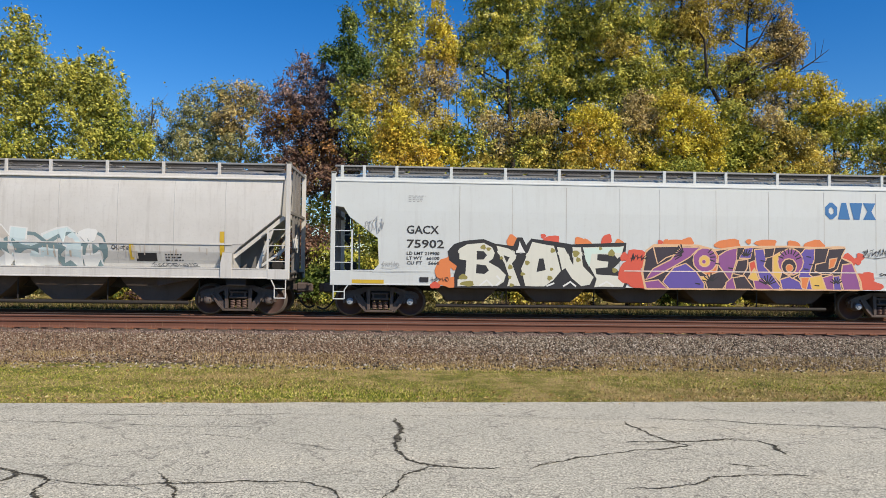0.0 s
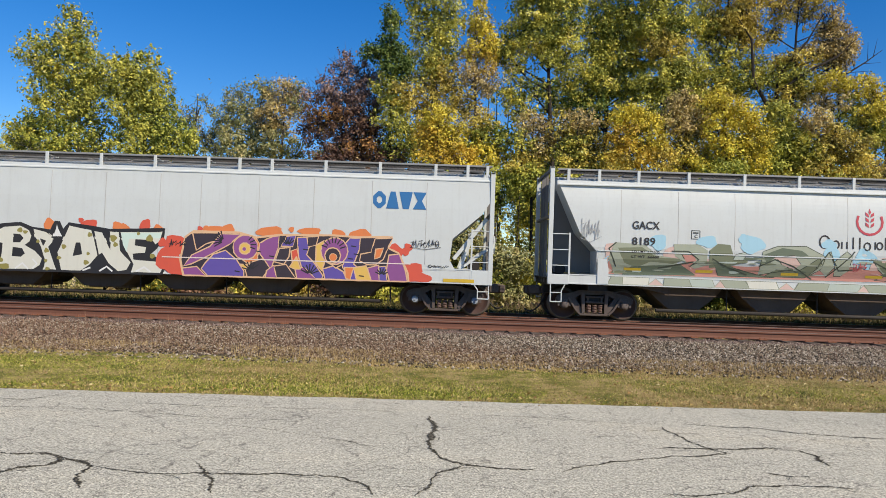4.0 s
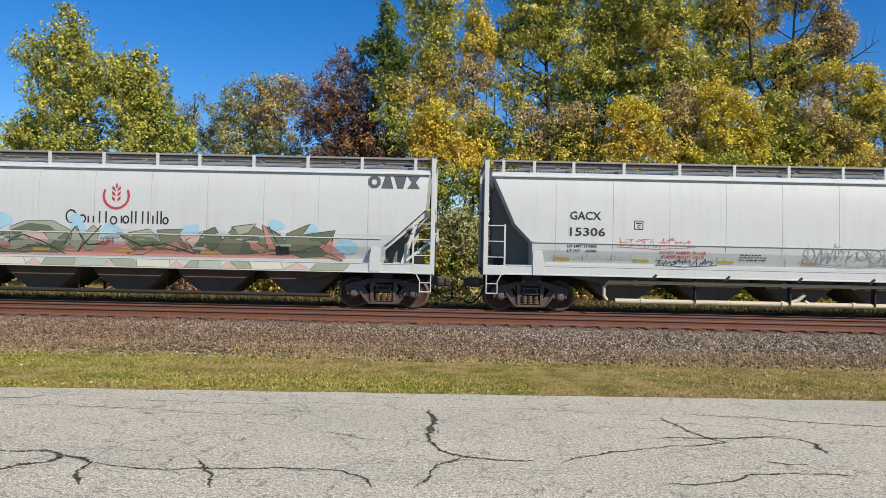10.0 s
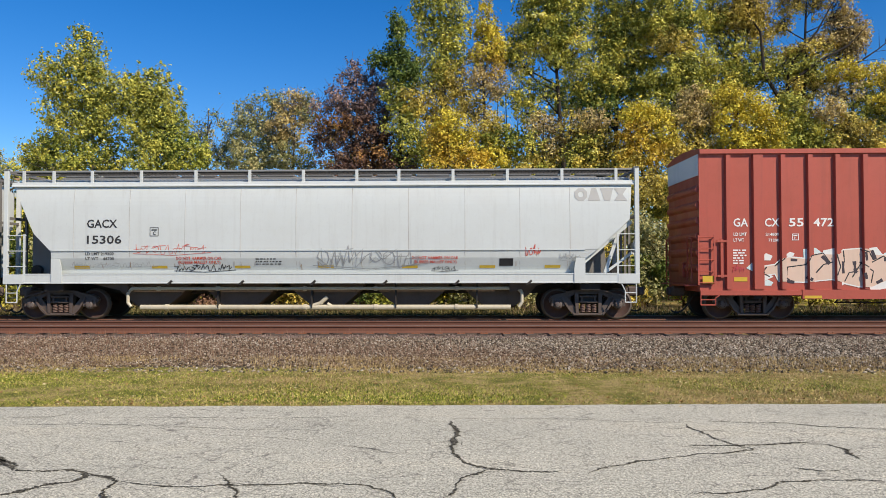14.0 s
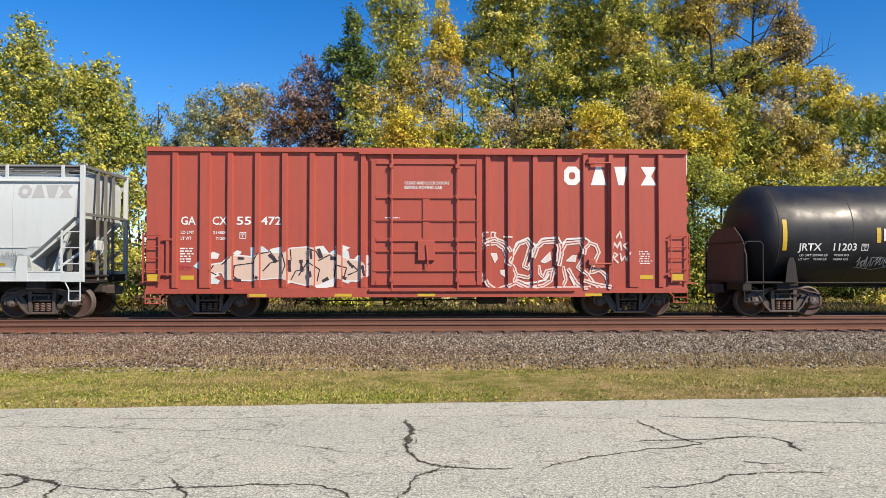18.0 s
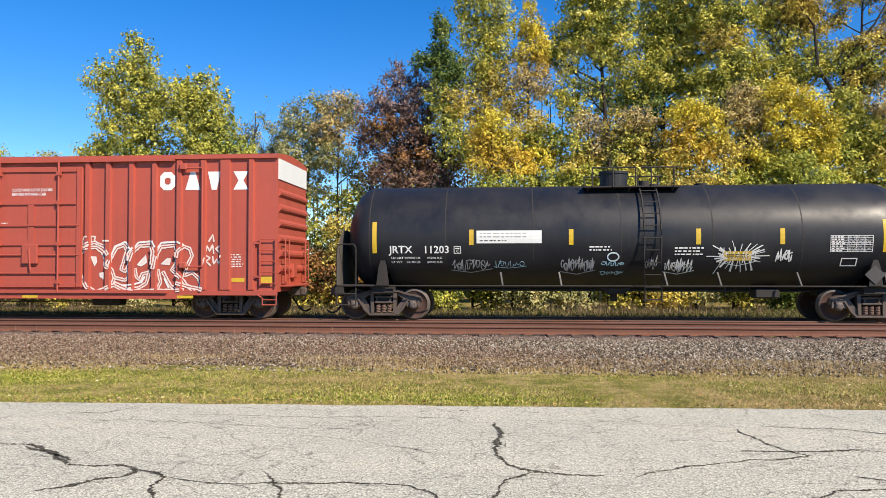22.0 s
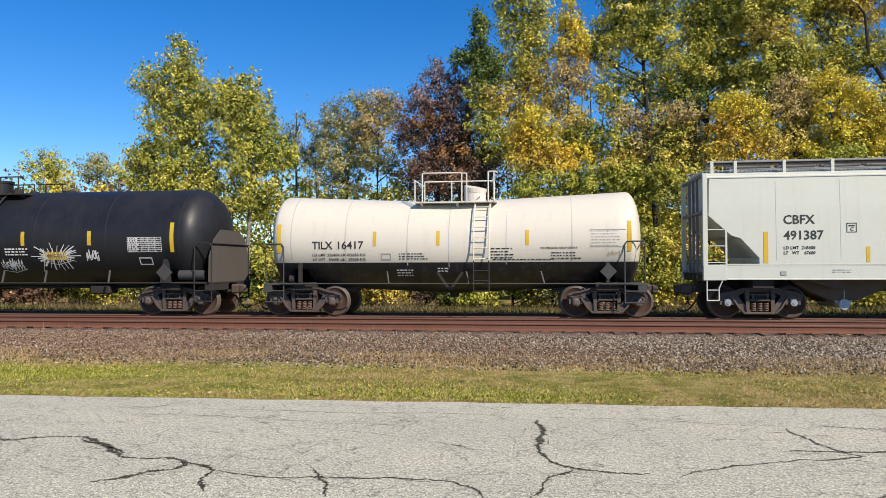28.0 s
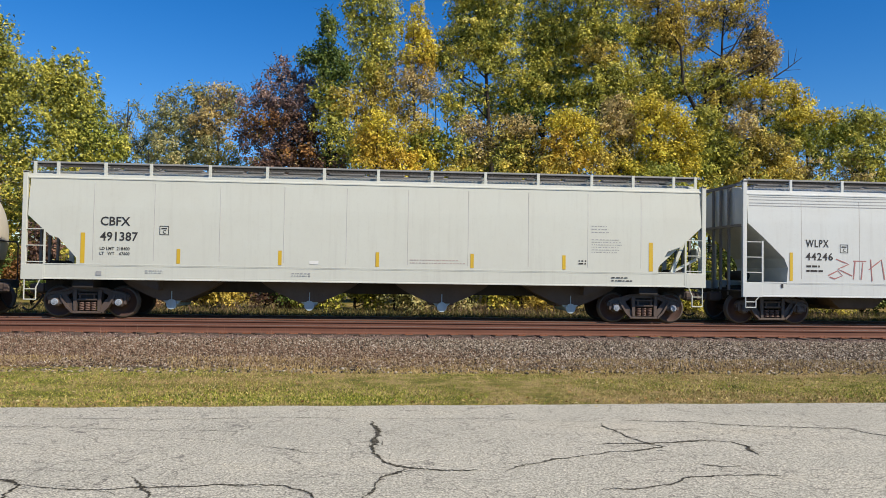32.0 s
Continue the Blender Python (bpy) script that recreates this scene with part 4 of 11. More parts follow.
def hopper_body(length, left, right, width, bottom):
    """left, right: outlines (x from that end, z), from the eave down. Rings from the bottom to the roof."""
    lz = sorted({round(z, 3) for _, z in left + right} | {round(bottom + 0.12 * i, 3) for i in range(int((4.05 - bottom) / 0.12) + 1)} | {4.05})
    lz = [z for z in lz if bottom <= z <= 4.05]
    rings = []
    for z in lz:
        xl = float(np.interp(z, [p[1] for p in left[::-1]], [p[0] for p in left[::-1]]))
        xr = length - float(np.interp(z, [p[1] for p in right[::-1]], [p[0] for p in right[::-1]]))
        w = width(z)
        rings.append([(xl, -w, z), (xr, -w, z), (xr, w, z), (xl, w, z)])
    xl, xr = rings[-1][0][0], rings[-1][1][0]
    for w, z in ((1.42, 4.15), (1.1, 4.27), (0.6, 4.35), (0.0, 4.38)):
        rings.append([(xl, -w, z), (xr, -w, z), (xr, max(w, 0.001), z), (xl, max(w, 0.001), z)])
    v = [p for r in rings for p in r]
    f = [(3, 2, 1, 0)]
    for i in range(len(rings) - 1):
        for k in range(4):
            a, b = 4 * i + k, 4 * i + (k + 1) % 4
            f.append((a, b, b + 4, a + 4))
    return v, f


def bay(top_w, bot_w, top_z, bot_z, depth):
    def build():
        bm = bmesh.new()
        n = 7
        out = []
        for i in range(n + 1):
            u = i / n
            out.append((-top_w / 2 + (top_w - bot_w) / 2 * u ** 1.25, top_z - (top_z - bot_z) * u ** 0.9))
        out = out + [(-x, z) for x, z in out[::-1]]
        slab(bm, out, "y", -depth, depth)
        box(bm, -bot_w / 2 - 0.06, bot_w / 2 + 0.06, -0.6, 0.6, bot_z - 0.06, bot_z + 0.05, 0.012)
        return bm
    return build


def ladder(car, x0, x1, zs, y, mat, stiles=True, foot=None):
    def rung():
        bm = bmesh.new()
        i = 0.09 * (1 if y < 0 else -1)
        bent(bm, [(x0, i, 0), (x0, 0, 0), (x1, 0, 0), (x1, i, 0)], 0.014, 6)
        return bm
    for z in zs:
        part("rung", shared("rung_%.3f_%.3f_%d_%s" % (x0, x1, y < 0, mat.name), rung, mat), None, car, "", pose(0, y, z))
    if stiles:
        for x in (x0, x1):
            bm = bmesh.new()
            box(bm, x - 0.02, x + 0.02, y - 0.012, y + 0.012, zs[-1] - 0.06, zs[0] + 0.06)
            part("ladder_stile", bm, mat, car)


def sill_step(car, x0, x1, z_top, z_foot, y, mat):
    bm = bmesh.new()
    zm = (z_top + z_foot) / 2
    bent(bm, [(x0, y, z_top), (x0, y, z_foot), (x1, y, z_foot), (x1, y, zm + 0.05), (x1 + (x1 - x0) * 0.35, y, z_top)], 0.018, 6)
    rod(bm, (x0, y, zm), (x1, y, zm), 0.014, 6)
    part("sill_step", bm, mat, car, "bent bar step")


def hopper(x0, length, mat, left, right, curved, posts, seams, bays, trucks, sill, words, group, post_z=4.55, ends=(True, True), dark_pipe=False, cap=None):
    car = thing("hopper_car", words, "hopper car", group)
    CARS.append((car, x0))
    near = (lambda z: -width_curved(z)) if curved else (lambda z: -width_flat(z))
    width = width_curved if curved else width_flat
    bottom = sill[1] - 0.02 if curved else sill[1] - 0.06
    v, f = hopper_body(length, left, right, width, bottom)
    me = mesh_of("body", v, f, mat)
    part("body", me, None, car)
    # eave angle and roof trim
    xl, xr = left[0][0], length - right[0][0]
    for s in (-1, 1):
        bm = bmesh.new()
        slab(bm, [(s * 1.49, 4.02), (s * 1.575, 4.02), (s * 1.575, 4.05), (s * 1.545, 4.075), (s * 1.535, 4.15), (s * 1.42, 4.165)], "x", xl - 0.06, xr + 0.06)
        part("eave_angle", bm, mat, car)
        bm = bmesh.new()
        box(bm, xl - 0.05, xr + 0.05, s * 1.47 - 0.03, s * 1.47 + 0.03, 4.455, 4.51, 0.008)
        part("running_board_edge", bm, M_GALV, car, "grey steel edge of the roof walkway")
        bm = bmesh.new()
        box(bm, xl, xr, s * 1.44 - 0.012, s * 1.44 + 0.012, 4.36, 4.385)
        for k in range(6):
            y = s * (1.40 - 0.10 * k)
            box(bm, xl, xr, y - 0.012, y + 0.012, 4.43, 4.46)
        x = xl + 0.1
        while x < xr:
            box(bm, x, x + 0.025, min(s * 1.42, s * 0.88), max(s * 1.42, s * 0.88), 4.425, 4.455)
            x += 0.11
        part("running_board", bm, M_GRATE, car, "dark steel grating walkway")
        for px in posts:
            bm = bmesh.new()
            box(bm, px - 0.045, px + 0.045, s * 1.50 - 0.02, s * 1.50 + 0.02, 4.06, 4.50, 0.006)
            box(bm, px - 0.02, px + 0.02, min(s * 1.50, s * 0.9), max(s * 1.50, s * 0.9), 4.385, 4.425)
            slab(bm, [(px - 0.11, 4.36), (px - 0.02, 4.40), (px - 0.02, 4.35), (px - 0.10, 4.30)], "y", min(s * 1.44, s * 1.2), max(s * 1.44, s * 1.2))
            part("roof_bracket", bm, mat, car)
    bm = bmesh.new()
    box(bm, xl + 0.8, xr - 0.8, -0.42, 0.42, 4.36, 4.44, 0.03)
    x = xl + 0.9
    while x < xr - 1.2:
        box(bm, x, x + 1.1, -0.46, 0.46, 4.44, 4.50, 0.03)
        x += 1.22
    part("roof_hatch", bm, M_ROOF, car, "row of grimy grey roof hatch covers")
    # weld seams
    for sx in seams:
        vs, fs = [], []
        zz = [sill[1] + 0.1 + i * 0.2 for i in range(int((4.0 - sill[1] - 0.1) / 0.2) + 1)]
        for i, z in enumerate(zz):
            vs += [(sx - 0.006, near(z) - 0.004, z), (sx + 0.006, near(z) - 0.004, z), (sx + 0.011, near(z) - 0.0005, z), (sx - 0.011, near(z) - 0.0005, z)]
            if i:
                a = 4 * (i - 1)
                fs += [(a, a + 1, a + 5, a + 4), (a + 1, a + 2, a + 6, a + 5), (a + 3, a, a + 4, a + 7)]
        part("weld_seam", mesh_of("weld_seam", vs, fs, M_SEAM), None, car)
    if curved:
        for s in (-1, 1):
            bm = bmesh.new()
            box(bm, left[-1][0] + 0.02, length - right[-1][0] - 0.02, s * 1.604 - 0.006, s * 1.604 + 0.006, 2.115, 2.145)
            part("side_lap", bm, mat, car)
    # sills and the frame under the body
    for s in (-1, 1):
        bm = bmesh.new()
        yo = s * 1.605
        yi = s * 1.40
        lo, hi = sill
        slab(bm, [(yi, hi), (yo, hi), (yo, hi - 0.03), (yo - s * 0.012, hi - 0.04), (yo - s * 0.012, lo + 0.04), (yo, lo + 0.03), (yo, lo), (yi, lo)], "x", 0.62, length - 0.62)
        part("side_sill", bm, mat, car)
        for a, b in ((0.0, 0.62), (length - 0.62, length)):
            bm = bmesh.new()
            box(bm, a + 0.002, b - 0.002, s * 1.586 - 0.02, s * 1.586 + 0.02, lo - 0.02, hi - 0.02, 0.01)
            part("end_sill_plate", bm, mat, car)
    bm = bmesh.new()
    box(bm, 0.1, length - 0.1, -0.28, 0.28, 0.82, 1.16)
    for x in (0.06, length - 0.36):
        box(bm, x, x + 0.3, -1.56, 1.56, sill[0] - 0.06, sill[0] + 0.14)
    for x in trucks:
        box(bm, x - 0.28, x + 0.28, -1.45, 1.45, 0.95, 1.22)
    part("centre_sill", bm, M_DARK, car)
    for x, side in ((left[-1][0] + 0.9, -1), (length - right[-1][0] - 0.9, 1)):
        bm = bmesh.new()
        w = 1.3
        a, b = (x - 0.9, x + w) if side < 0 else (x - w, x + 0.9)
        out = [(a, sill[1] - 0.05), (b, sill[1] - 0.05), (b if side < 0 else a, 0.9)]
        slab(bm, out, "y", -1.36, 1.36)
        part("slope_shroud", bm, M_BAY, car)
    for kind, bx in bays:
        part("hopper_bay", shared("bay_%s_%s" % (kind, id(mat) if kind[0] == "q" else ""), bay(*BAYS[kind]), M_BAY), None, car, "grimy funnel-shaped outlet bay, warm bounce light in its colour", pose(bx, 0, 0))
    # end posts, ladders, steps, jacking pads, braces
    for end in (0, 1):
        def X(x):
            return x if end == 0 else length - x
        pad = left[-1][0] if end == 0 else right[-1][0]
        for s in (-1, 1):
            bm = bmesh.new()
            a, b = sorted((X(0.0), X(0.13)))
            box(bm, a, b, s * 1.55 - 0.05, s * 1.55 + 0.05, sill[0] - 0.02, post_z, 0.008)
            box(bm, a, b, s * 1.55 - 0.05, s * 1.55 + 0.16 * -s, post_z - 0.05, post_z)
            part("corner_post", bm, mat, car)
            ladder(car, *sorted((X(0.14), X(0.63))), [2.58, 2.12, 1.66], s * 1.585, mat, False)
            bm = bmesh.new()
            a, b = sorted((X(0.60), X(0.65)))
            box(bm, a, b, s * 1.58 - 0.02, s * 1.58 + 0.02, sill[0], 2.62)
            part("ladder_stile", bm, mat, car)
            sill_step(car, X(0.10), X(0.42), sill[0], 0.60, s * 1.58, mat)
            if curved:
                bm = bmesh.new()
                a, b = sorted((X(pad + 0.02), X(pad + 0.34)))
                slab(bm, [(a, 1.16), (b, 1.16), (b, 1.6), ((b if end == 0 else a) * 0 + (b - 0.06 if end == 0 else b), 1.88), ((a if end == 0 else a + 0.06), 1.90), (a, 1.6)], "y", s * 1.61 - 0.012, s * 1.61 + 0.012)
                part("jacking_pad", bm, mat, car)
            if end == 0:
                continue
            bm = bmesh.new()
            p, q = Vector((X(0.2), s * 1.35, 2.95)), Vector((X(pad + 0.05), s * 1.35, 1.75))
            box_bar(bm, p, q, 0.11)
            box_bar(bm, Vector((X(0.55), s * 1.3, 2.62)), Vector((X(0.95), s * 1.3, sill[1])), 0.10)
            box_bar(bm, Vector((X(0.15), s * 1.3, 2.05)), Vector((X(0.95), s * 1.3, sill[1])), 0.07)
            part("end_brace", bm, mat, car)
        if curved:
            prof = left if end == 0 else right
            reach = 4.0 if end == 0 else 2.5
            edge_pts = [(X(float(np.interp(z, [q[1] for q in prof[::-1]], [q[0] for q in prof[::-1]])) + 0.03), z) for z in (1.45, 1.8, 2.1, 2.5, 3.0, 3.5, 4.0) if z <= reach]
            top_inner = [(X(0.3), edge_pts[-1][1])] if end == 0 else []
            for s in (-1, 1):
                bm = bmesh.new()
                slab(bm, edge_pts + top_inner + [(X(0.3 if end == 0 else 0.75), 1.45)], "y", s * 0.6 - 0.01, s * 0.6 + 0.01)
                part("slope_web", bm, M_ENDGRIMESHADE, car, "upright web plate under the slope sheet")
        bm = bmesh.new()
        for z in (post_z - 0.08, 3.1):
            a, b = sorted((X(0.02), X(0.11)))
            box(bm, a, b, -1.5, 1.5, z - 0.04, z + 0.04)
        for y in (-0.55, 0.0, 0.55):
            a, b = sorted((X(0.03), X(0.10)))
            box(bm, a, b, y - 0.04, y + 0.04, sill[0], post_z - 0.1)
        part("end_frame", bm, M_ENDGRIMESHADE, car)
        bm = bmesh.new()
        a, b = sorted((X(0.0), X(pad)))
        box(bm, a, b, -1.4, 1.4, sill[0] + 0.12, sill[0] + 0.17)
        rod(bm, (X(0.5), -0.75, 1.55), (X(0.5), 0.3, 1.55), 0.16, 12)
        part("end_platform", bm, M_DARK, car)
    bm = bmesh.new()
    bmesh.ops.create_cone(bm, cap_ends=False, segments=20, radius1=0.27, radius2=0.27, depth=0.03, matrix=Matrix.Translation((length + 0.08, -0.75, 2.2)) @ Matrix.Rotation(math.pi / 2, 4, "Y"))
    for k in range(4):
        rod(bm, (length + 0.08, -0.75, 2.2), (length + 0.08, -0.75 + 0.27 * math.cos(k * 1.5708 + 0.5), 2.2 + 0.27 * math.sin(k * 1.5708 + 0.5)), 0.014, 5)
    box(bm, length - 0.02, length + 0.09, -0.95, -0.55, 2.05, 2.35, 0.02)
    part("brake_wheel", bm, mat, car, "hand brake wheel and housing")
    if dark_pipe:
        bm = bmesh.new()
        rod(bm, (bays[0][1] - 0.9, -1.15, 0.42), (bays[-1][1] + 0.9, -1.15, 0.42), 0.055, 10)
        for _, bx in bays:
            rod(bm, (bx + 1.2, -1.15, 0.42), (bx + 1.2, -1.15, 1.1), 0.02, 6)
        part("unloading_pipe", bm, M_DARK, car)
    for x in trucks:
        truck(car, x, cap=cap)
    ends_gear(car, length)
    return car, Skin(car, near)


def box_bar(bm, a, b, w):
    m = Matrix.Translation((a + b) / 2) @ (b - a).to_track_quat("X", "Z").to_matrix().to_4x4() @ Matrix.Diagonal(((b - a).length, w, w, 1))
    bmesh.ops.create_cube(bm, size=1.0, matrix=m)


# dirty car paint, darkened further so its colour carries the shade at the ends
M_ENDGRIMESHADE = paint("grimy_end_paint", (0.17, 0.165, 0.155), amount=0.5, rough=0.7)
M_ROOF = paint("grimy_roof_grey", (0.20, 0.20, 0.195), amount=0.5, rough=0.7)
M_GALV = paint("galvanised_edge", (0.24, 0.25, 0.245), amount=0.35, rough=0.55)
M_GRATE = paint("dark_grating", (0.045, 0.045, 0.045), amount=0.4, rough=0.7)
M_SEAM = paint("seam_grime", (0.47, 0.47, 0.45), amount=0.5)
BAYS = {  # top width, bottom width, top z, bottom z, half depth
    "five": (2.3, 0.9, 1.16, 0.47, 0.95),
    "four": (2.9, 0.66, 1.2, 0.58, 0.9),
    "round": (2.1, 1.1, 1.1, 0.58, 1.0),
}
CURVED_L = [(0.28, 4.05), (0.91, 2.64), (1.42, 2.11), (1.43, 1.40)]
CURVED_R = [(0.20, 4.05), (0.28, 3.0), (1.25, 2.10), (1.55, 1.88), (1.55, 1.40)]
POSTS = [0.55, 1.45, 2.6, 4.07, 5.70, 7.30, 8.89, 10.47, 11.71, 13.30, 14.89, 16.48, 18.05]
SEAMS = [2.1, 3.77, 5.42, 7.06, 8.70, 10.35, 12.0, 13.65, 15.25, 16.7]
FIVE = [("five", x) for x in (4.2, 6.88, 9.5, 12.05, 14.67)]
GROUP = "cars of the freight train"


def reflectors(skin, xs, z0, z1, w=0.075):
    for x in xs:
        skin.rect("reflector", x - w / 2, x + w / 2, z0, z1, M_YELLOW, "yellow reflective stripe")


def plate_box(skin, x, z, s=0.26, mat=None):
    """The small outlined square that tells the clearance plate."""
    mat = mat or M_INK
    t = 0.018
    skin.poly("clearance_mark", [[(x - s / 2, z - s / 2), (x + s / 2, z - s / 2), (x + s / 2, z - s / 2 + t), (x - s / 2, z - s / 2 + t)], [(x - s / 2, z + s / 2 - t), (x + s / 2, z + s / 2 - t), (x + s / 2, z + s / 2), (x - s / 2, z + s / 2)],
                                 [(x - s / 2, z - s / 2 + t), (x - s / 2 + t, z - s / 2 + t), (x - s / 2 + t, z + s / 2 - t), (x - s / 2, z + s / 2 - t)], [(x + s / 2 - t, z - s / 2 + t), (x + s / 2, z - s / 2 + t), (x + s / 2, z + s / 2 - t), (x + s / 2 - t, z + s / 2 - t)],
                                 [(x - s * 0.3, z + s * 0.14), (x + s * 0.3, z + s * 0.14), (x + s * 0.3, z + s * 0.28), (x - s * 0.3, z + s * 0.28)]], mat)
    skin.text("C" if s > 0.2 else "F", x - s * 0.14, z - s * 0.33, s * 0.36, mat)


# first car: weathered grey
car_a, sk = hopper(-22.0, 18.55, M_GREY, CURVED_L, [(0.22, 4.05), (0.30, 3.0), (1.45, 2.05), (1.62, 1.88), (1.62, 1.40)], True, [p for p in POSTS if p < 18] , SEAMS, FIVE, (1.5, 17.0), (1.16, 1.45), "weathered grey covered hopper car with grey graffiti", GROUP, dark_pipe=True)
reflectors(sk, (16.62,), 1.60, 2.50, 0.13)
reflectors(sk, (14.05, 11.9, 9.0), 1.66, 2.10, 0.13)
sk.rect("reporting_panel", 14.18, 14.76, 1.62, 1.86, S_BLACK, "black stencil panel")
sk.bars(15.0, 1.80, 0.6, 3, 0.08, 0.035, M_INK, 4)
for i, (x, w, m) in enumerate(((10.0, 0.95, S_TAN), (11.1, 0.8, S_PALEBLUE), (12.2, 0.9, S_PALEBLUE), (13.05, 0.35, S_WHITE))):
    sk.blobs("graffiti_shadow", [(x + 0.1, 1.95, w * 0.62, 0.52)], S_TEAL, "grey-teal graffiti shadow", i)
sk.strokes("graffiti_outline", [[(9.75, 1.55), (9.72, 2.35)], [(10.45, 2.35), (9.95, 1.95), (10.5, 1.55)], [(10.9, 2.4), (10.85, 1.9), (11.4, 1.95), (11.35, 1.55), (10.9, 1.55)], [(11.7, 1.6), (11.75, 2.2), (12.2, 2.35), (12.45, 2.1), (12.4, 1.6)], [(12.95, 1.6), (12.9, 1.95)]], 0.52, S_WHITE, "white-rimmed graffiti shapes", 0.05, 3)
sk.strokes("graffiti_fill", [[(9.75, 1.55), (9.72, 2.35)], [(10.45, 2.35), (9.95, 1.95), (10.5, 1.55)]], 0.42, spray("spray_stone", (0.50, 0.46, 0.40)), "stone-coloured graffiti", 0.05, 3)
sk.strokes("graffiti_fill", [[(10.9, 2.4), (10.85, 1.9), (11.4, 1.95), (11.35, 1.55), (10.9, 1.55)], [(11.7, 1.6), (11.75, 2.2), (12.2, 2.35), (12.45, 2.1), (12.4, 1.6)]], 0.42, S_PALEBLUE, "pale blue graffiti", 0.05, 5)
sk.blobs("graffiti_dot", [(12.85, 2.35, 0.26, 0.2)], S_WHITE, "", 2)
tag(sk, 13.5, 14.0, 1.9, 2.1, S_BLACK, 5, 0.02, 5)
tag(sk, 14.6, 15.9, 1.46, 1.60, S_GREYINK, 6, 0.02, 9)
tag(sk, 5.0, 8.6, 1.6, 2.3, S_TEAL, 9, 0.05, 9)
streaks(sk, 8.5, 17.0, 1.6, 2.1, 30, S_RUST_PALE, 6, 0.05)

# second car: white with two large painted pieces
B_L = [(0.14, 4.05), (0.12, 3.30), (0.37, 3.27), (0.55, 2.99), (1.37, 2.38), (1.41, 1.62), (1.22, 1.40)]
B_R = [(0.14, 4.05), (0.10, 3.46), (0.37, 3.04), (1.19, 2.33), (1.26, 1.70), (1.08, 1.40)]
car_b, sk = hopper(-2.28, 18.28, M_WHITE, B_L, B_R, False, [0.30, 0.94, 1.89, 3.49, 5.09, 6.69, 8.28, 9.85, 10.77, 11.72, 13.30, 14.90, 16.53, 17.47, 18.05], [3.75, 5.3, 6.9, 8.5, 9.7, 11.4, 13.0, 14.7, 16.3], [("round", x) for x in (4.0, 6.65, 9.21, 11.65, 14.1)], (1.44, 16.92), (1.02, 1.45), "white covered hopper car with orange and purple graffiti", GROUP, post_z=4.3, dark_pipe=True, cap=M_PALECAP)
sk.text("GACX", 2.21, 2.53, 0.23, M_INK, 0.94, "black reporting mark")
sk.text("75902", 2.22, 2.12, 0.23, M_INK, 1.08, "black car number")
sk.text("LD LMT 219900", 2.22, 1.91, 0.09, M_INK, 0.95)
sk.text("LT WT   66100", 2.22, 1.77, 0.09, M_INK, 0.95)
sk.text("CU FT    5660", 2.22, 1.63, 0.09, M_INK, 0.95)
sk.bars(2.25, 3.62, 0.5, 4, 0.055, 0.02, S_SCRAWL, 2)
mark(sk, 14.73, 16.29, 3.15, 3.65, S_BLUE, "blue company mark of four blocks")
sk.rect("reflector", 0.64, 1.56, 1.06, 1.17, M_YELLOW, "yellow reflective strip")
sk.rect("reflector", 16.85, 17.75, 1.06, 1.16, M_YELLOW, "yellow reflective strip")
sk.rect("consolidated_panel", 2.60, 2.86, 1.12, 1.26, S_BLACK)
sk.blobs("graffiti_cloud", [(3.30, 1.45, 0.23, 0.40), (3.58, 1.74, 0.20, 0.26), (5.30, 2.36, 0.17, 0.17), (7.29, 2.37, 0.15, 0.13), (7.46, 2.32, 0.20, 0.12), (8.48, 2.32, 0.15, 0.13), (3.46, 1.12, 0.30, 0.15)], S_ORANGE, "orange spray clouds", 0)
sk.blobs("graffiti_cloud", [(6.22, 2.51, 0.08, 0.07), (6.47, 2.37, 0.25, 0.17), (8.12, 2.45, 0.15, 0.15), (8.02, 2.32, 0.10, 0.10), (3.05, 1.03, 0.15, 0.10)], S_RED, "red spray clouds", 1)
field(sk, "graffiti_field", [(3.44, 2.01), (3.61, 2.21), (3.90, 2.31), (4.46, 2.37), (4.79, 2.24), (5.35, 2.18), (5.47, 2.44), (5.58, 2.44), (5.71, 2.21), (5.88, 2.41), (6.21, 2.36), (6.57, 2.32), (7.06, 2.25), (8.67, 2.33), (8.64, 2.03), (8.44, 1.76), (8.25, 1.57), (8.77, 1.34), (8.64, 1.01), (3.64, 0.99), (3.64, 1.32), (3.71, 1.61), (3.48, 1.78)], S_BLACK, S_BLACK, 0.060, "black shadow of the graffiti")
field(sk, "graffiti_field", [(3.71, 2.11), (3.97, 2.26), (4.46, 2.31), (4.73, 2.18), (4.81, 2.00), (4.76, 1.82), (4.63, 1.73), (4.92, 1.59), (5.15, 1.36), (5.09, 1.14), (4.89, 1.01), (3.69, 0.99), (3.69, 1.22), (3.90, 1.28), (3.94, 1.75), (3.74, 1.78)], S_CREAM, S_BLACK, 0.050, "cream graffiti letter shape")
field(sk, "graffiti_field", [(4.27, 2.04), (4.46, 2.03), (4.55, 1.93), (4.46, 1.81), (4.27, 1.80)], S_BLACK, S_BLACK, 0.020, "black gap")
field(sk, "graffiti_field", [(4.27, 1.65), (4.53, 1.62), (4.61, 1.48), (4.50, 1.39), (4.25, 1.40)], S_BLACK, S_BLACK, 0.020, "black gap")
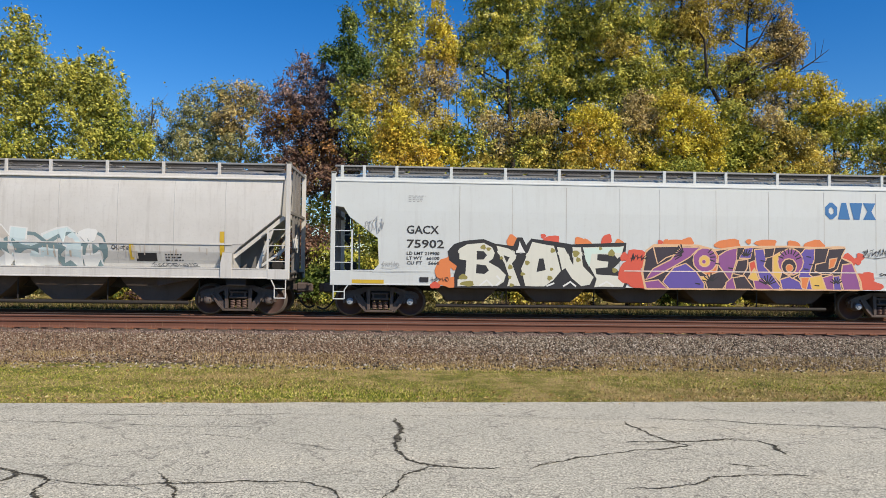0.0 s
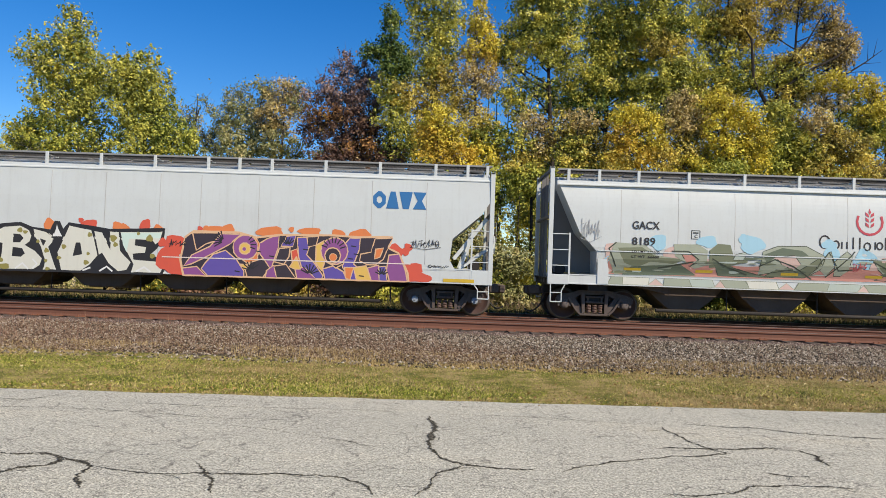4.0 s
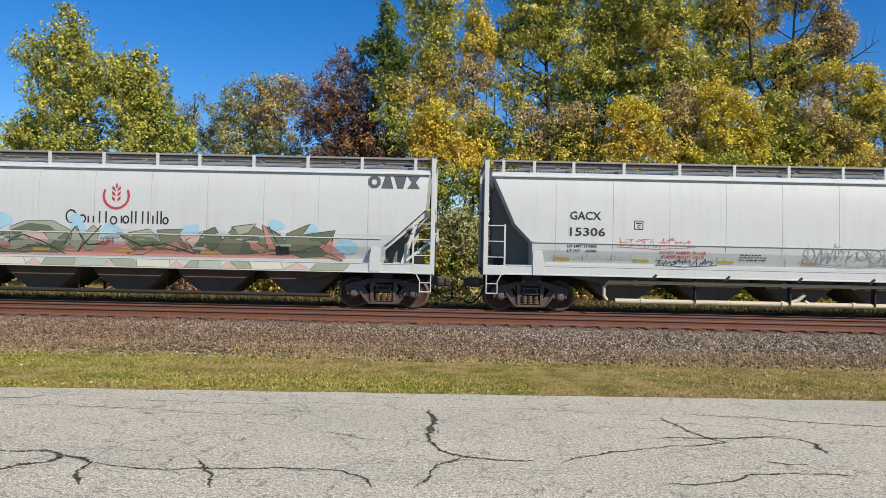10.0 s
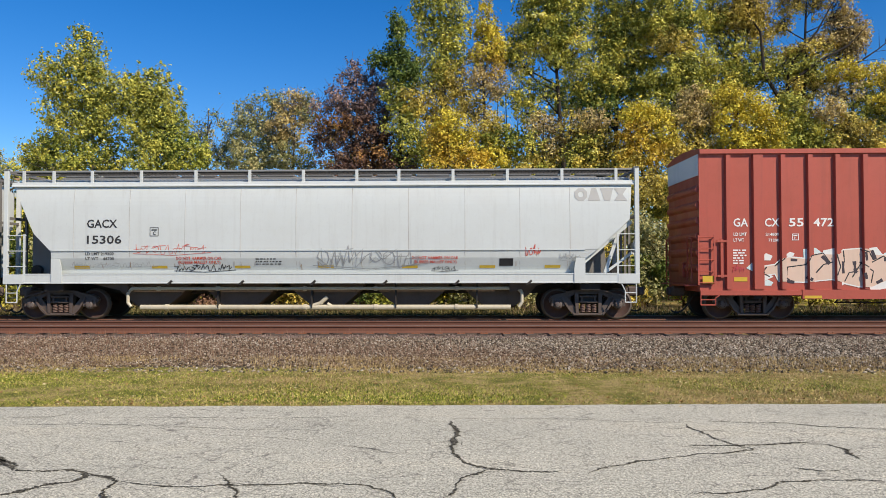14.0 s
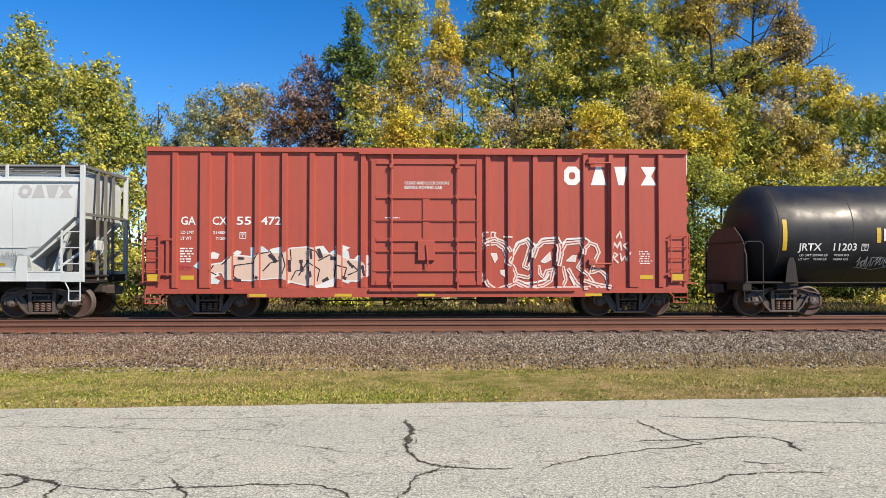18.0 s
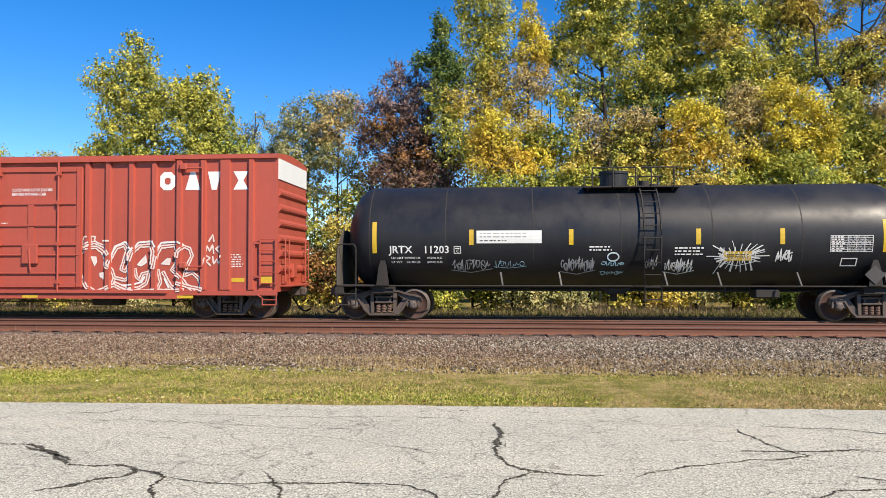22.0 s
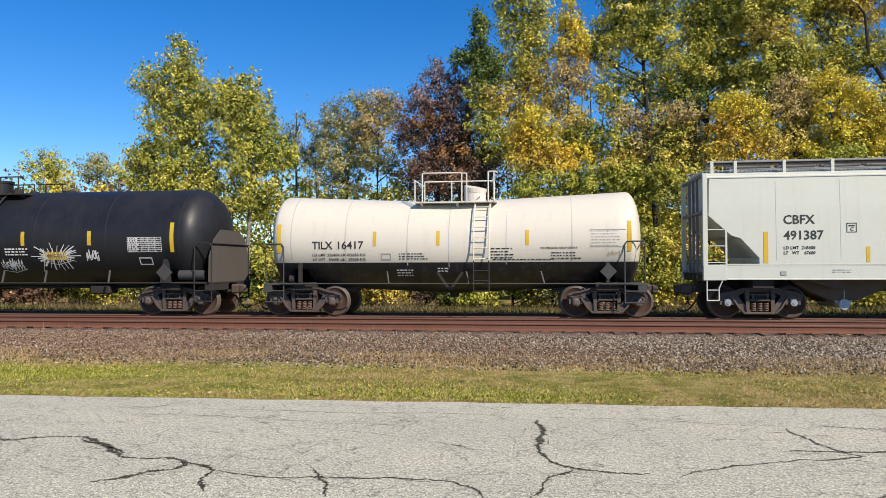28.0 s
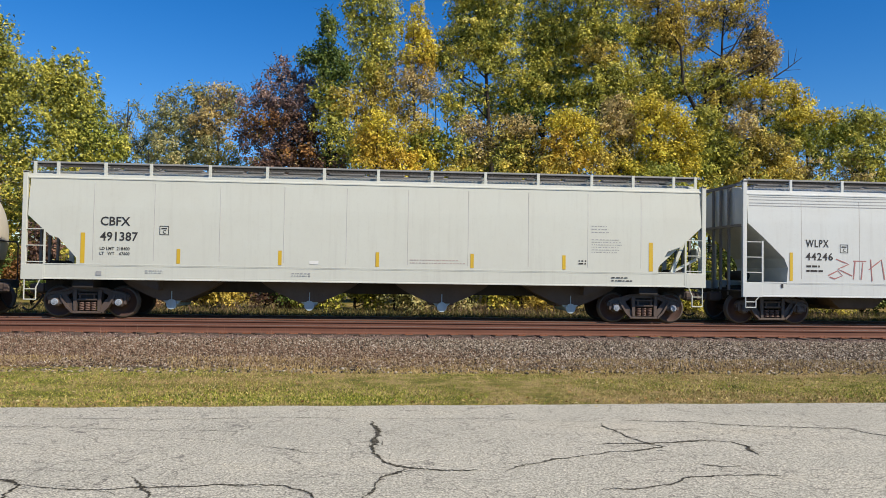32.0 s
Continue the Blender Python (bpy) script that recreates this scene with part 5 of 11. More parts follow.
field(sk, "graffiti_field", [(4.81, 2.24), (5.22, 2.15), (5.45, 2.00), (5.43, 1.82), (5.32, 1.69), (5.43, 1.42), (5.58, 1.03), (5.15, 1.01), (5.20, 1.29), (5.06, 1.68), (4.89, 1.95)], S_CREAM, S_BLACK, 0.050, "cream graffiti letter shape")
field(sk, "graffiti_field", [(5.06, 1.92), (5.22, 1.87), (5.15, 1.72)], S_BLACK, S_BLACK, 0.020, "black gap")
field(sk, "graffiti_field", [(5.40, 1.98), (5.52, 2.39), (5.71, 2.00)], S_WHITE, S_BLACK, 0.050, "white graffiti wedge")
field(sk, "graffiti_field", [(5.68, 1.01), (5.55, 1.55), (5.68, 1.87), (5.88, 2.36), (6.21, 2.30), (6.55, 2.25), (6.68, 1.86), (6.77, 1.49), (6.54, 1.20), (6.27, 1.01)], S_CREAM, S_BLACK, 0.050, "cream graffiti letter shape")
field(sk, "graffiti_field", [(6.11, 1.84), (6.22, 1.85), (6.29, 1.52), (6.03, 1.46)], S_BLACK, S_BLACK, 0.020, "black gap")
field(sk, "graffiti_field", [(6.59, 2.23), (6.87, 2.19), (7.11, 1.69), (7.06, 2.22), (7.36, 2.22), (7.42, 1.66), (7.75, 1.33), (7.62, 1.08), (7.36, 1.03), (7.06, 1.26), (6.87, 1.56), (6.77, 1.49)], S_CREAM, S_BLACK, 0.050, "cream graffiti letter shape")
field(sk, "graffiti_field", [(7.36, 2.22), (8.64, 2.26), (8.59, 2.03), (8.44, 1.85), (8.33, 1.96), (7.85, 1.98), (7.84, 1.84), (8.18, 1.80), (8.15, 1.60), (7.79, 1.56), (7.82, 1.43), (8.48, 1.39), (8.74, 1.32), (8.61, 1.02), (7.72, 1.02), (7.79, 1.27), (7.65, 1.50), (7.49, 1.76)], S_CREAM, S_BLACK, 0.050, "cream graffiti letter shape")
field(sk, "graffiti_field", [(7.42, 2.17), (8.58, 2.21), (8.54, 2.06), (7.65, 2.02), (7.59, 1.63), (7.49, 1.83)], S_MINT, S_MINT, 0.020, "mint top of a graffiti letter shape")
sk.strokes("graffiti_stroke", [[(4.36, 1.04), (4.56, 1.20), (4.73, 1.04)]], 0.050, S_WHITE, "white arcs at the foot of the graffiti", 0.1, 14, 0.09)
sk.strokes("graffiti_stroke", [[(4.86, 1.32), (4.99, 1.19), (4.86, 1.06)]], 0.050, S_WHITE, "white arcs at the foot of the graffiti", 0.1, 15, 0.09)
sk.strokes("graffiti_stroke", [[(6.83, 1.05), (7.03, 1.18), (7.19, 1.05)]], 0.050, S_WHITE, "white arcs at the foot of the graffiti", 0.1, 16, 0.09)
sk.strokes("graffiti_stroke", [[(7.90, 1.07), (8.12, 1.20), (8.31, 1.07)]], 0.050, S_WHITE, "white arcs at the foot of the graffiti", 0.1, 17, 0.09)
sk.strokes("graffiti_stroke", [[(6.34, 1.05), (6.54, 1.13)]], 0.050, S_WHITE, "white arcs at the foot of the graffiti", 0.1, 18, 0.09)
sk.blobs("graffiti_dot", [(4.45, 2.16, 0.08, 0.07), (4.00, 1.09, 0.20, 0.08), (3.87, 1.28, 0.13, 0.08), (4.99, 1.85, 0.05, 0.05), (5.25, 1.59, 0.07, 0.07), (5.24, 1.29, 0.05, 0.05), (5.30, 1.06, 0.07, 0.05), (5.75, 1.72, 0.07, 0.07), (5.62, 1.39, 0.07, 0.05), (6.42, 1.28, 0.08, 0.07), (6.50, 2.09, 0.07, 0.07), (6.47, 1.54, 0.05, 0.05), (7.19, 2.01, 0.10, 0.10), (7.26, 1.83, 0.07, 0.07), (7.92, 2.17, 0.05, 0.05), (8.25, 2.04, 0.10, 0.10), (8.35, 1.53, 0.08, 0.07), (4.61, 2.11, 0.07, 0.05)], S_OLIVE, "olive painted dots", 19)
sk.blobs("graffiti_cloud", [(10.12, 2.35, 0.30, 0.13), (10.53, 2.40, 0.20, 0.13), (11.77, 2.34, 0.40, 0.17), (12.92, 2.39, 0.33, 0.13), (13.74, 2.36, 0.20, 0.13), (14.40, 2.36, 0.33, 0.15), (9.88, 2.41, 0.07, 0.07), (12.38, 2.44, 0.08, 0.08)], S_ORANGE, "orange spray clouds", 20)
sk.blobs("graffiti_cloud", [(9.04, 1.88, 0.33, 0.30), (8.84, 1.47, 0.36, 0.43), (9.22, 1.14, 0.40, 0.15), (15.42, 1.91, 0.23, 0.20), (15.80, 2.02, 0.12, 0.13), (15.72, 1.91, 0.12, 0.12), (15.88, 1.41, 0.40, 0.17), (16.04, 1.17, 0.49, 0.15), (8.64, 1.93, 0.13, 0.13), (9.71, 2.38, 0.08, 0.07)], S_RED, "red-orange spray clouds", 21)
field(sk, "graffiti_field", [(9.27, 1.01), (9.17, 1.47), (9.30, 2.13), (9.53, 2.30), (10.86, 2.30), (11.37, 2.17), (12.01, 2.27), (13.58, 2.31), (14.37, 2.28), (15.32, 2.32), (15.22, 1.99), (15.52, 1.86), (15.81, 1.30), (15.85, 1.04)], S_DARKPLUM, S_PEACH, 0.060, "dark ground of the graffiti")
field(sk, "graffiti_field", [(9.50, 2.25), (10.34, 2.27), (10.16, 2.03), (9.89, 1.93), (9.63, 1.74), (9.56, 2.00)], S_DARKPLUM, S_PEACH, 0.035, "dark plum graffiti field")
field(sk, "graffiti_field", [(10.34, 2.25), (10.91, 2.25), (10.58, 1.94), (10.29, 1.77), (9.83, 1.51), (9.50, 1.34), (9.27, 1.27), (9.50, 1.60), (10.02, 1.87)], S_VIOLET, S_PEACH, 0.035, "violet graffiti field")
field(sk, "graffiti_field", [(10.12, 1.64), (10.48, 1.77), (10.81, 1.51), (11.04, 1.18), (11.04, 1.02), (9.99, 1.01), (9.79, 1.21), (9.89, 1.37)], S_PURPLE, S_PEACH, 0.035, "purple graffiti field")
field(sk, "graffiti_field", [(9.23, 1.21), (9.66, 1.27), (9.93, 1.01), (9.30, 1.01)], S_VIOLET, S_PEACH, 0.035, "violet graffiti field")
field(sk, "graffiti_field", [(11.24, 1.48), (11.70, 1.58), (11.80, 1.32), (11.60, 1.02), (11.14, 1.02), (11.08, 1.21)], S_DARKPLUM, S_PEACH, 0.035, "dark plum graffiti field")
field(sk, "graffiti_field", [(11.37, 1.94), (11.67, 2.14), (11.83, 2.21), (12.03, 2.24), (12.00, 1.84), (11.82, 1.25), (11.64, 1.51), (11.50, 1.68)], S_VIOLET, S_PEACH, 0.035, "violet graffiti field")
field(sk, "graffiti_field", [(12.05, 1.88), (12.36, 1.91), (12.34, 1.65), (12.20, 1.42), (11.93, 1.48)], S_DARKPLUM, S_PEACH, 0.035, "dark plum graffiti field")
field(sk, "graffiti_field", [(12.10, 1.94), (12.26, 2.24), (12.52, 2.27), (12.43, 1.94)], S_PURPLE, S_PEACH, 0.035, "purple graffiti field")
field(sk, "graffiti_field", [(11.87, 1.35), (12.26, 1.42), (12.56, 1.02), (11.96, 1.02)], S_DARKPLUM, S_PEACH, 0.035, "dark plum graffiti field")
field(sk, "graffiti_field", [(12.39, 1.81), (12.56, 1.88), (12.66, 1.58), (12.46, 1.38)], S_RED, S_PEACH, 0.035, "red graffiti field")
field(sk, "graffiti_field", [(12.56, 2.21), (13.17, 2.26), (13.12, 2.05), (12.92, 1.95), (12.85, 1.72), (13.08, 1.49), (13.35, 1.12), (13.31, 1.03), (12.95, 1.02), (12.72, 1.32), (12.62, 1.65)], S_PURPLE, S_PEACH, 0.035, "purple graffiti field")
field(sk, "graffiti_field", [(12.84, 2.24), (13.18, 2.26), (13.12, 2.01), (12.89, 1.95)], S_DARKPLUM, S_PEACH, 0.035, "dark plum graffiti field")
field(sk, "graffiti_field", [(12.52, 1.32), (12.79, 1.35), (13.15, 1.02), (12.59, 1.02)], S_VIOLET, S_PEACH, 0.035, "violet graffiti field")
field(sk, "graffiti_field", [(13.33, 1.32), (13.64, 1.42), (13.94, 1.26), (14.04, 1.03), (13.41, 1.03)], S_PURPLE, S_PEACH, 0.035, "purple graffiti field")
field(sk, "graffiti_field", [(13.91, 2.02), (14.10, 2.25), (14.40, 2.25), (14.37, 1.89), (14.23, 1.49), (14.60, 1.23), (14.56, 1.03), (14.17, 1.03), (13.91, 1.39)], S_PURPLE, S_PEACH, 0.035, "purple graffiti field")
field(sk, "graffiti_field", [(13.41, 1.59), (13.58, 1.78), (13.87, 1.72), (13.94, 1.49), (13.71, 1.36)], S_DARKPLUM, S_PEACH, 0.035, "dark plum graffiti field")
field(sk, "graffiti_field", [(14.43, 1.79), (14.73, 1.86), (14.83, 2.25), (15.35, 2.29), (15.22, 2.02), (15.09, 1.66), (14.86, 1.49), (14.63, 1.49), (14.40, 1.59)], S_DARKPLUM, S_PEACH, 0.035, "dark plum graffiti field")
field(sk, "graffiti_field", [(14.23, 1.39), (14.60, 1.46), (14.76, 1.03), (14.33, 1.03)], S_YELLOW, S_PEACH, 0.035, "yellow graffiti field")
field(sk, "graffiti_field", [(14.89, 1.43), (15.16, 1.46), (15.22, 1.03), (14.99, 1.03)], S_PURPLE, S_PEACH, 0.035, "purple graffiti field")
field(sk, "graffiti_field", [(15.25, 1.79), (15.55, 1.83), (15.75, 1.33), (15.81, 1.04), (15.29, 1.03), (15.19, 1.36)], S_VIOLET, S_PEACH, 0.035, "violet graffiti field")
field(sk, "graffiti_field", [(10.91, 2.24), (11.37, 2.14), (11.47, 1.97), (11.41, 1.51), (11.14, 1.41), (10.88, 1.58)], S_ORANGE, S_PEACH, 0.035, "orange graffiti field")
field(sk, "graffiti_field", [(13.12, 2.01), (13.35, 2.15), (13.41, 1.62), (13.31, 1.26), (13.12, 1.49)], S_YELLOW, S_PEACH, 0.035, "yellow graffiti field")
field(sk, "graffiti_field", [(13.97, 1.39), (14.23, 1.39), (14.14, 1.03), (14.00, 1.09)], S_ORANGE, S_PEACH, 0.035, "orange graffiti field")
field(sk, "graffiti_field", [(11.70, 1.22), (11.90, 1.38), (12.00, 1.02), (11.67, 1.02)], S_VIOLET, S_PEACH, 0.035, "violet graffiti field")
field(sk, "graffiti_field", [(14.63, 1.39), (14.96, 1.49), (14.99, 1.03), (14.76, 1.03)], S_VIOLET, S_PEACH, 0.035, "violet graffiti field")
field(sk, "graffiti_field", [(14.86, 1.95), (15.09, 1.99), (14.99, 1.72), (14.83, 1.66)], S_ORANGE, S_PEACH, 0.035, "orange graffiti field")
field(sk, "graffiti_field", [(10.91, 1.38), (11.14, 1.38), (11.08, 1.20)], S_YELLOW, S_PEACH, 0.035, "yellow graffiti field")
field(sk, "graffiti_field", [(12.56, 1.65), (12.69, 1.29), (12.52, 1.29), (12.36, 1.35)], S_YELLOW, S_PEACH, 0.035, "yellow graffiti field")
field(sk, "graffiti_field", [(11.42, 1.87), (11.39, 1.72), (11.29, 1.59), (11.14, 1.52), (10.98, 1.52), (10.83, 1.59), (10.73, 1.71), (10.70, 1.87), (10.73, 2.03), (10.83, 2.16), (10.98, 2.23), (11.14, 2.23), (11.29, 2.16), (11.39, 2.03)], S_VIOLET, S_PEACH, 0.035, "violet graffiti field")
field(sk, "graffiti_field", [(11.21, 1.84), (11.18, 1.74), (11.09, 1.68), (10.99, 1.68), (10.91, 1.74), (10.88, 1.84), (10.91, 1.94), (10.99, 2.00), (11.09, 2.00), (11.18, 1.94)], S_YELLOW, S_PEACH, 0.035, "yellow graffiti field")
field(sk, "graffiti_field", [(11.09, 1.82), (11.07, 1.78), (11.03, 1.76), (10.98, 1.78), (10.96, 1.82), (10.98, 1.87), (11.03, 1.89), (11.07, 1.87)], S_VIOLET, S_PEACH, 0.020, "violet graffiti field")
field(sk, "graffiti_field", [(14.05, 1.85), (14.01, 1.68), (13.91, 1.54), (13.75, 1.47), (13.57, 1.46), (13.41, 1.54), (13.30, 1.68), (13.26, 1.85), (13.30, 2.02), (13.41, 2.16), (13.57, 2.24), (13.75, 2.24), (13.91, 2.16), (14.01, 2.02)], S_VIOLET, S_PEACH, 0.035, "violet graffiti field")
field(sk, "graffiti_field", [(13.84, 1.72), (13.81, 1.60), (13.72, 1.52), (13.61, 1.49), (13.49, 1.52), (13.41, 1.60), (13.38, 1.72), (13.41, 1.83), (13.49, 1.92), (13.61, 1.95), (13.73, 1.92), (13.81, 1.83)], S_DARKPLUM, S_PEACH, 0.035, "dark plum graffiti field")
field(sk, "graffiti_field", [(13.74, 1.67), (13.71, 1.60), (13.65, 1.56), (13.57, 1.57), (13.52, 1.63), (13.52, 1.71), (13.57, 1.77), (13.65, 1.78), (13.71, 1.74)], S_ORANGE, S_PEACH, 0.020, "orange graffiti field")
sk.strokes("graffiti_ray", [[(10.36, 2.00), (10.16, 1.88)]], 0.035, S_BLACK, "fine dark rays", 0.1, 57, 0.09)
sk.strokes("graffiti_ray", [[(10.35, 2.02), (10.13, 1.96)]], 0.035, S_BLACK, "fine dark rays", 0.1, 58, 0.09)
sk.strokes("graffiti_ray", [[(10.35, 2.04), (10.12, 2.05)]], 0.035, S_BLACK, "fine dark rays", 0.1, 59, 0.09)
sk.strokes("graffiti_ray", [[(10.36, 2.06), (10.14, 2.14)]], 0.035, S_BLACK, "fine dark rays", 0.1, 60, 0.09)
sk.strokes("graffiti_ray", [[(10.37, 2.08), (10.18, 2.22)]], 0.035, S_BLACK, "fine dark rays", 0.1, 61, 0.09)
sk.strokes("graffiti_ray", [[(10.38, 2.09), (10.25, 2.28)]], 0.035, S_BLACK, "fine dark rays", 0.1, 62, 0.09)
sk.strokes("graffiti_ray", [[(10.40, 2.10), (10.33, 2.32)]], 0.035, S_BLACK, "fine dark rays", 0.1, 63, 0.09)
sk.strokes("graffiti_ray", [[(11.18, 1.23), (10.99, 1.28)]], 0.035, S_BLACK, "fine dark rays", 0.1, 64, 0.09)
sk.strokes("graffiti_ray", [[(11.19, 1.26), (11.04, 1.38)]], 0.035, S_BLACK, "fine dark rays", 0.1, 65, 0.09)
sk.strokes("graffiti_ray", [[(11.21, 1.27), (11.13, 1.45)]], 0.035, S_BLACK, "fine dark rays", 0.1, 66, 0.09)
sk.strokes("graffiti_ray", [[(11.24, 1.28), (11.24, 1.48)]], 0.035, S_BLACK, "fine dark rays", 0.1, 67, 0.09)
sk.strokes("graffiti_ray", [[(11.27, 1.27), (11.35, 1.45)]], 0.035, S_BLACK, "fine dark rays", 0.1, 68, 0.09)
sk.strokes("graffiti_ray", [[(11.29, 1.26), (11.45, 1.38)]], 0.035, S_BLACK, "fine dark rays", 0.1, 69, 0.09)
sk.strokes("graffiti_ray", [[(13.43, 1.96), (13.29, 2.01)]], 0.035, S_BLACK, "fine dark rays", 0.1, 70, 0.09)
sk.strokes("graffiti_ray", [[(13.46, 2.02), (13.35, 2.12)]], 0.035, S_BLACK, "fine dark rays", 0.1, 71, 0.09)
sk.strokes("graffiti_ray", [[(13.52, 2.07), (13.45, 2.20)]], 0.035, S_BLACK, "fine dark rays", 0.1, 72, 0.09)
sk.strokes("graffiti_ray", [[(13.60, 2.10), (13.58, 2.24)]], 0.035, S_BLACK, "fine dark rays", 0.1, 73, 0.09)
sk.strokes("graffiti_ray", [[(13.67, 2.09), (13.70, 2.24)]], 0.035, S_BLACK, "fine dark rays", 0.1, 74, 0.09)
sk.strokes("graffiti_ray", [[(13.74, 2.06), (13.82, 2.19)]], 0.035, S_BLACK, "fine dark rays", 0.1, 75, 0.09)
sk.strokes("graffiti_ray", [[(13.80, 2.01), (13.92, 2.10)]], 0.035, S_BLACK, "fine dark rays", 0.1, 76, 0.09)
sk.strokes("graffiti_ray", [[(13.83, 1.94), (13.97, 1.99)]], 0.035, S_BLACK, "fine dark rays", 0.1, 77, 0.09)
sk.strokes("graffiti_ray", [[(12.25, 2.01), (12.11, 2.12)]], 0.035, S_BLACK, "fine dark rays", 0.1, 78, 0.09)
sk.strokes("graffiti_ray", [[(12.27, 2.02), (12.17, 2.17)]], 0.035, S_BLACK, "fine dark rays", 0.1, 79, 0.09)
sk.strokes("graffiti_ray", [[(12.28, 2.03), (12.25, 2.20)]], 0.035, S_BLACK, "fine dark rays", 0.1, 80, 0.09)
sk.strokes("graffiti_ray", [[(12.30, 2.03), (12.33, 2.20)]], 0.035, S_BLACK, "fine dark rays", 0.1, 81, 0.09)
sk.strokes("graffiti_ray", [[(12.32, 2.02), (12.41, 2.18)]], 0.035, S_BLACK, "fine dark rays", 0.1, 82, 0.09)
sk.strokes("graffiti_ray", [[(12.33, 2.01), (12.47, 2.12)]], 0.035, S_BLACK, "fine dark rays", 0.1, 83, 0.09)
sk.strokes("graffiti_ray", [[(12.91, 1.18), (12.70, 1.28)]], 0.035, S_BLACK, "fine dark rays", 0.1, 84, 0.09)
sk.strokes("graffiti_ray", [[(12.92, 1.19), (12.77, 1.36)]], 0.035, S_BLACK, "fine dark rays", 0.1, 85, 0.09)
sk.strokes("graffiti_ray", [[(12.94, 1.20), (12.86, 1.42)]], 0.035, S_BLACK, "fine dark rays", 0.1, 86, 0.09)
sk.strokes("graffiti_ray", [[(12.95, 1.21), (12.96, 1.44)]], 0.035, S_BLACK, "fine dark rays", 0.1, 87, 0.09)
sk.strokes("graffiti_ray", [[(12.97, 1.20), (13.07, 1.41)]], 0.035, S_BLACK, "fine dark rays", 0.1, 88, 0.09)
sk.strokes("graffiti_ray", [[(12.99, 1.19), (13.15, 1.35)]], 0.035, S_BLACK, "fine dark rays", 0.1, 89, 0.09)
sk.strokes("graffiti_ray", [[(13.00, 1.17), (13.21, 1.26)]], 0.035, S_BLACK, "fine dark rays", 0.1, 90, 0.09)
sk.strokes("graffiti_ray", [[(15.01, 1.22), (14.88, 1.28)]], 0.035, S_BLACK, "fine dark rays", 0.1, 91, 0.09)
sk.strokes("graffiti_ray", [[(15.03, 1.24), (14.93, 1.35)]], 0.035, S_BLACK, "fine dark rays", 0.1, 92, 0.09)
sk.strokes("graffiti_ray", [[(15.05, 1.25), (15.01, 1.39)]], 0.035, S_BLACK, "fine dark rays", 0.1, 93, 0.09)
sk.strokes("graffiti_ray", [[(15.07, 1.25), (15.10, 1.39)]], 0.035, S_BLACK, "fine dark rays", 0.1, 94, 0.09)
sk.strokes("graffiti_ray", [[(15.09, 1.24), (15.18, 1.36)]], 0.035, S_BLACK, "fine dark rays", 0.1, 95, 0.09)
sk.strokes("graffiti_ray", [[(15.10, 1.22), (15.23, 1.29)]], 0.035, S_BLACK, "fine dark rays", 0.1, 96, 0.09)
sk.strokes("graffiti_ray", [[(11.15, 2.09), (11.24, 2.19)]], 0.035, S_BLACK, "fine dark rays", 0.1, 97, 0.09)
sk.strokes("graffiti_ray", [[(11.20, 2.03), (11.32, 2.09)]], 0.035, S_BLACK, "fine dark rays", 0.1, 98, 0.09)
sk.strokes("graffiti_ray", [[(11.22, 1.96), (11.36, 1.97)]], 0.035, S_BLACK, "fine dark rays", 0.1, 99, 0.09)
sk.strokes("graffiti_ray", [[(11.21, 1.88), (11.34, 1.84)]], 0.035, S_BLACK, "fine dark rays", 0.1, 100, 0.09)
sk.strokes("graffiti_ray", [[(14.15, 2.02), (14.28, 2.00)]], 0.030, S_BLACK, "short dark dashes", 0.1, 101, 0.09)
sk.strokes("graffiti_ray", [[(14.23, 1.79), (14.37, 1.77)]], 0.030, S_BLACK, "short dark dashes", 0.1, 102, 0.09)
sk.strokes("graffiti_ray", [[(14.07, 1.65), (14.20, 1.64)]], 0.030, S_BLACK, "short dark dashes", 0.1, 103, 0.09)
sk.strokes("graffiti_ray", [[(11.77, 1.65), (11.90, 1.63)]], 0.030, S_BLACK, "short dark dashes", 0.1, 104, 0.09)
sk.strokes("graffiti_ray", [[(11.37, 1.78), (11.50, 1.76)]], 0.030, S_BLACK, "short dark dashes", 0.1, 105, 0.09)
sk.strokes("graffiti_ray", [[(10.78, 1.18), (10.91, 1.16)]], 0.030, S_BLACK, "short dark dashes", 0.1, 106, 0.09)
sk.strokes("graffiti_ray", [[(12.75, 1.88), (12.89, 1.86)]], 0.030, S_BLACK, "short dark dashes", 0.1, 107, 0.09)
sk.strokes("graffiti_ray", [[(14.40, 1.16), (14.53, 1.15)]], 0.030, S_BLACK, "short dark dashes", 0.1, 108, 0.09)
sk.strokes("graffiti_stroke", [[(8.64, 1.52), (15.88, 1.55)]], 0.030, S_PALEPINK, "pale line along the sill edge", 0.1, 109, 0.09)
tag(sk, 1.0, 1.55, 2.5, 3.05, S_SCRAWL, 7, 0.02, 5)
tag(sk, 8.85, 9.35, 1.8, 2.05, S_BLACK, 8, 0.035, 4)
tag(sk, 15.9, 16.7, 2.0, 2.3, S_BLACK, 9, 0.025, 7)
tag(sk, 16.4, 17.0, 1.46, 1.56, S_BLACK, 10, 0.03, 5)
tag(sk, 1.5, 2.0, 1.5, 1.75, S_SCRAWL, 11, 0.015, 6)
tag(sk, 2.95, 3.45, 1.12, 1.3, S_BLACK, 12, 0.02, 5)

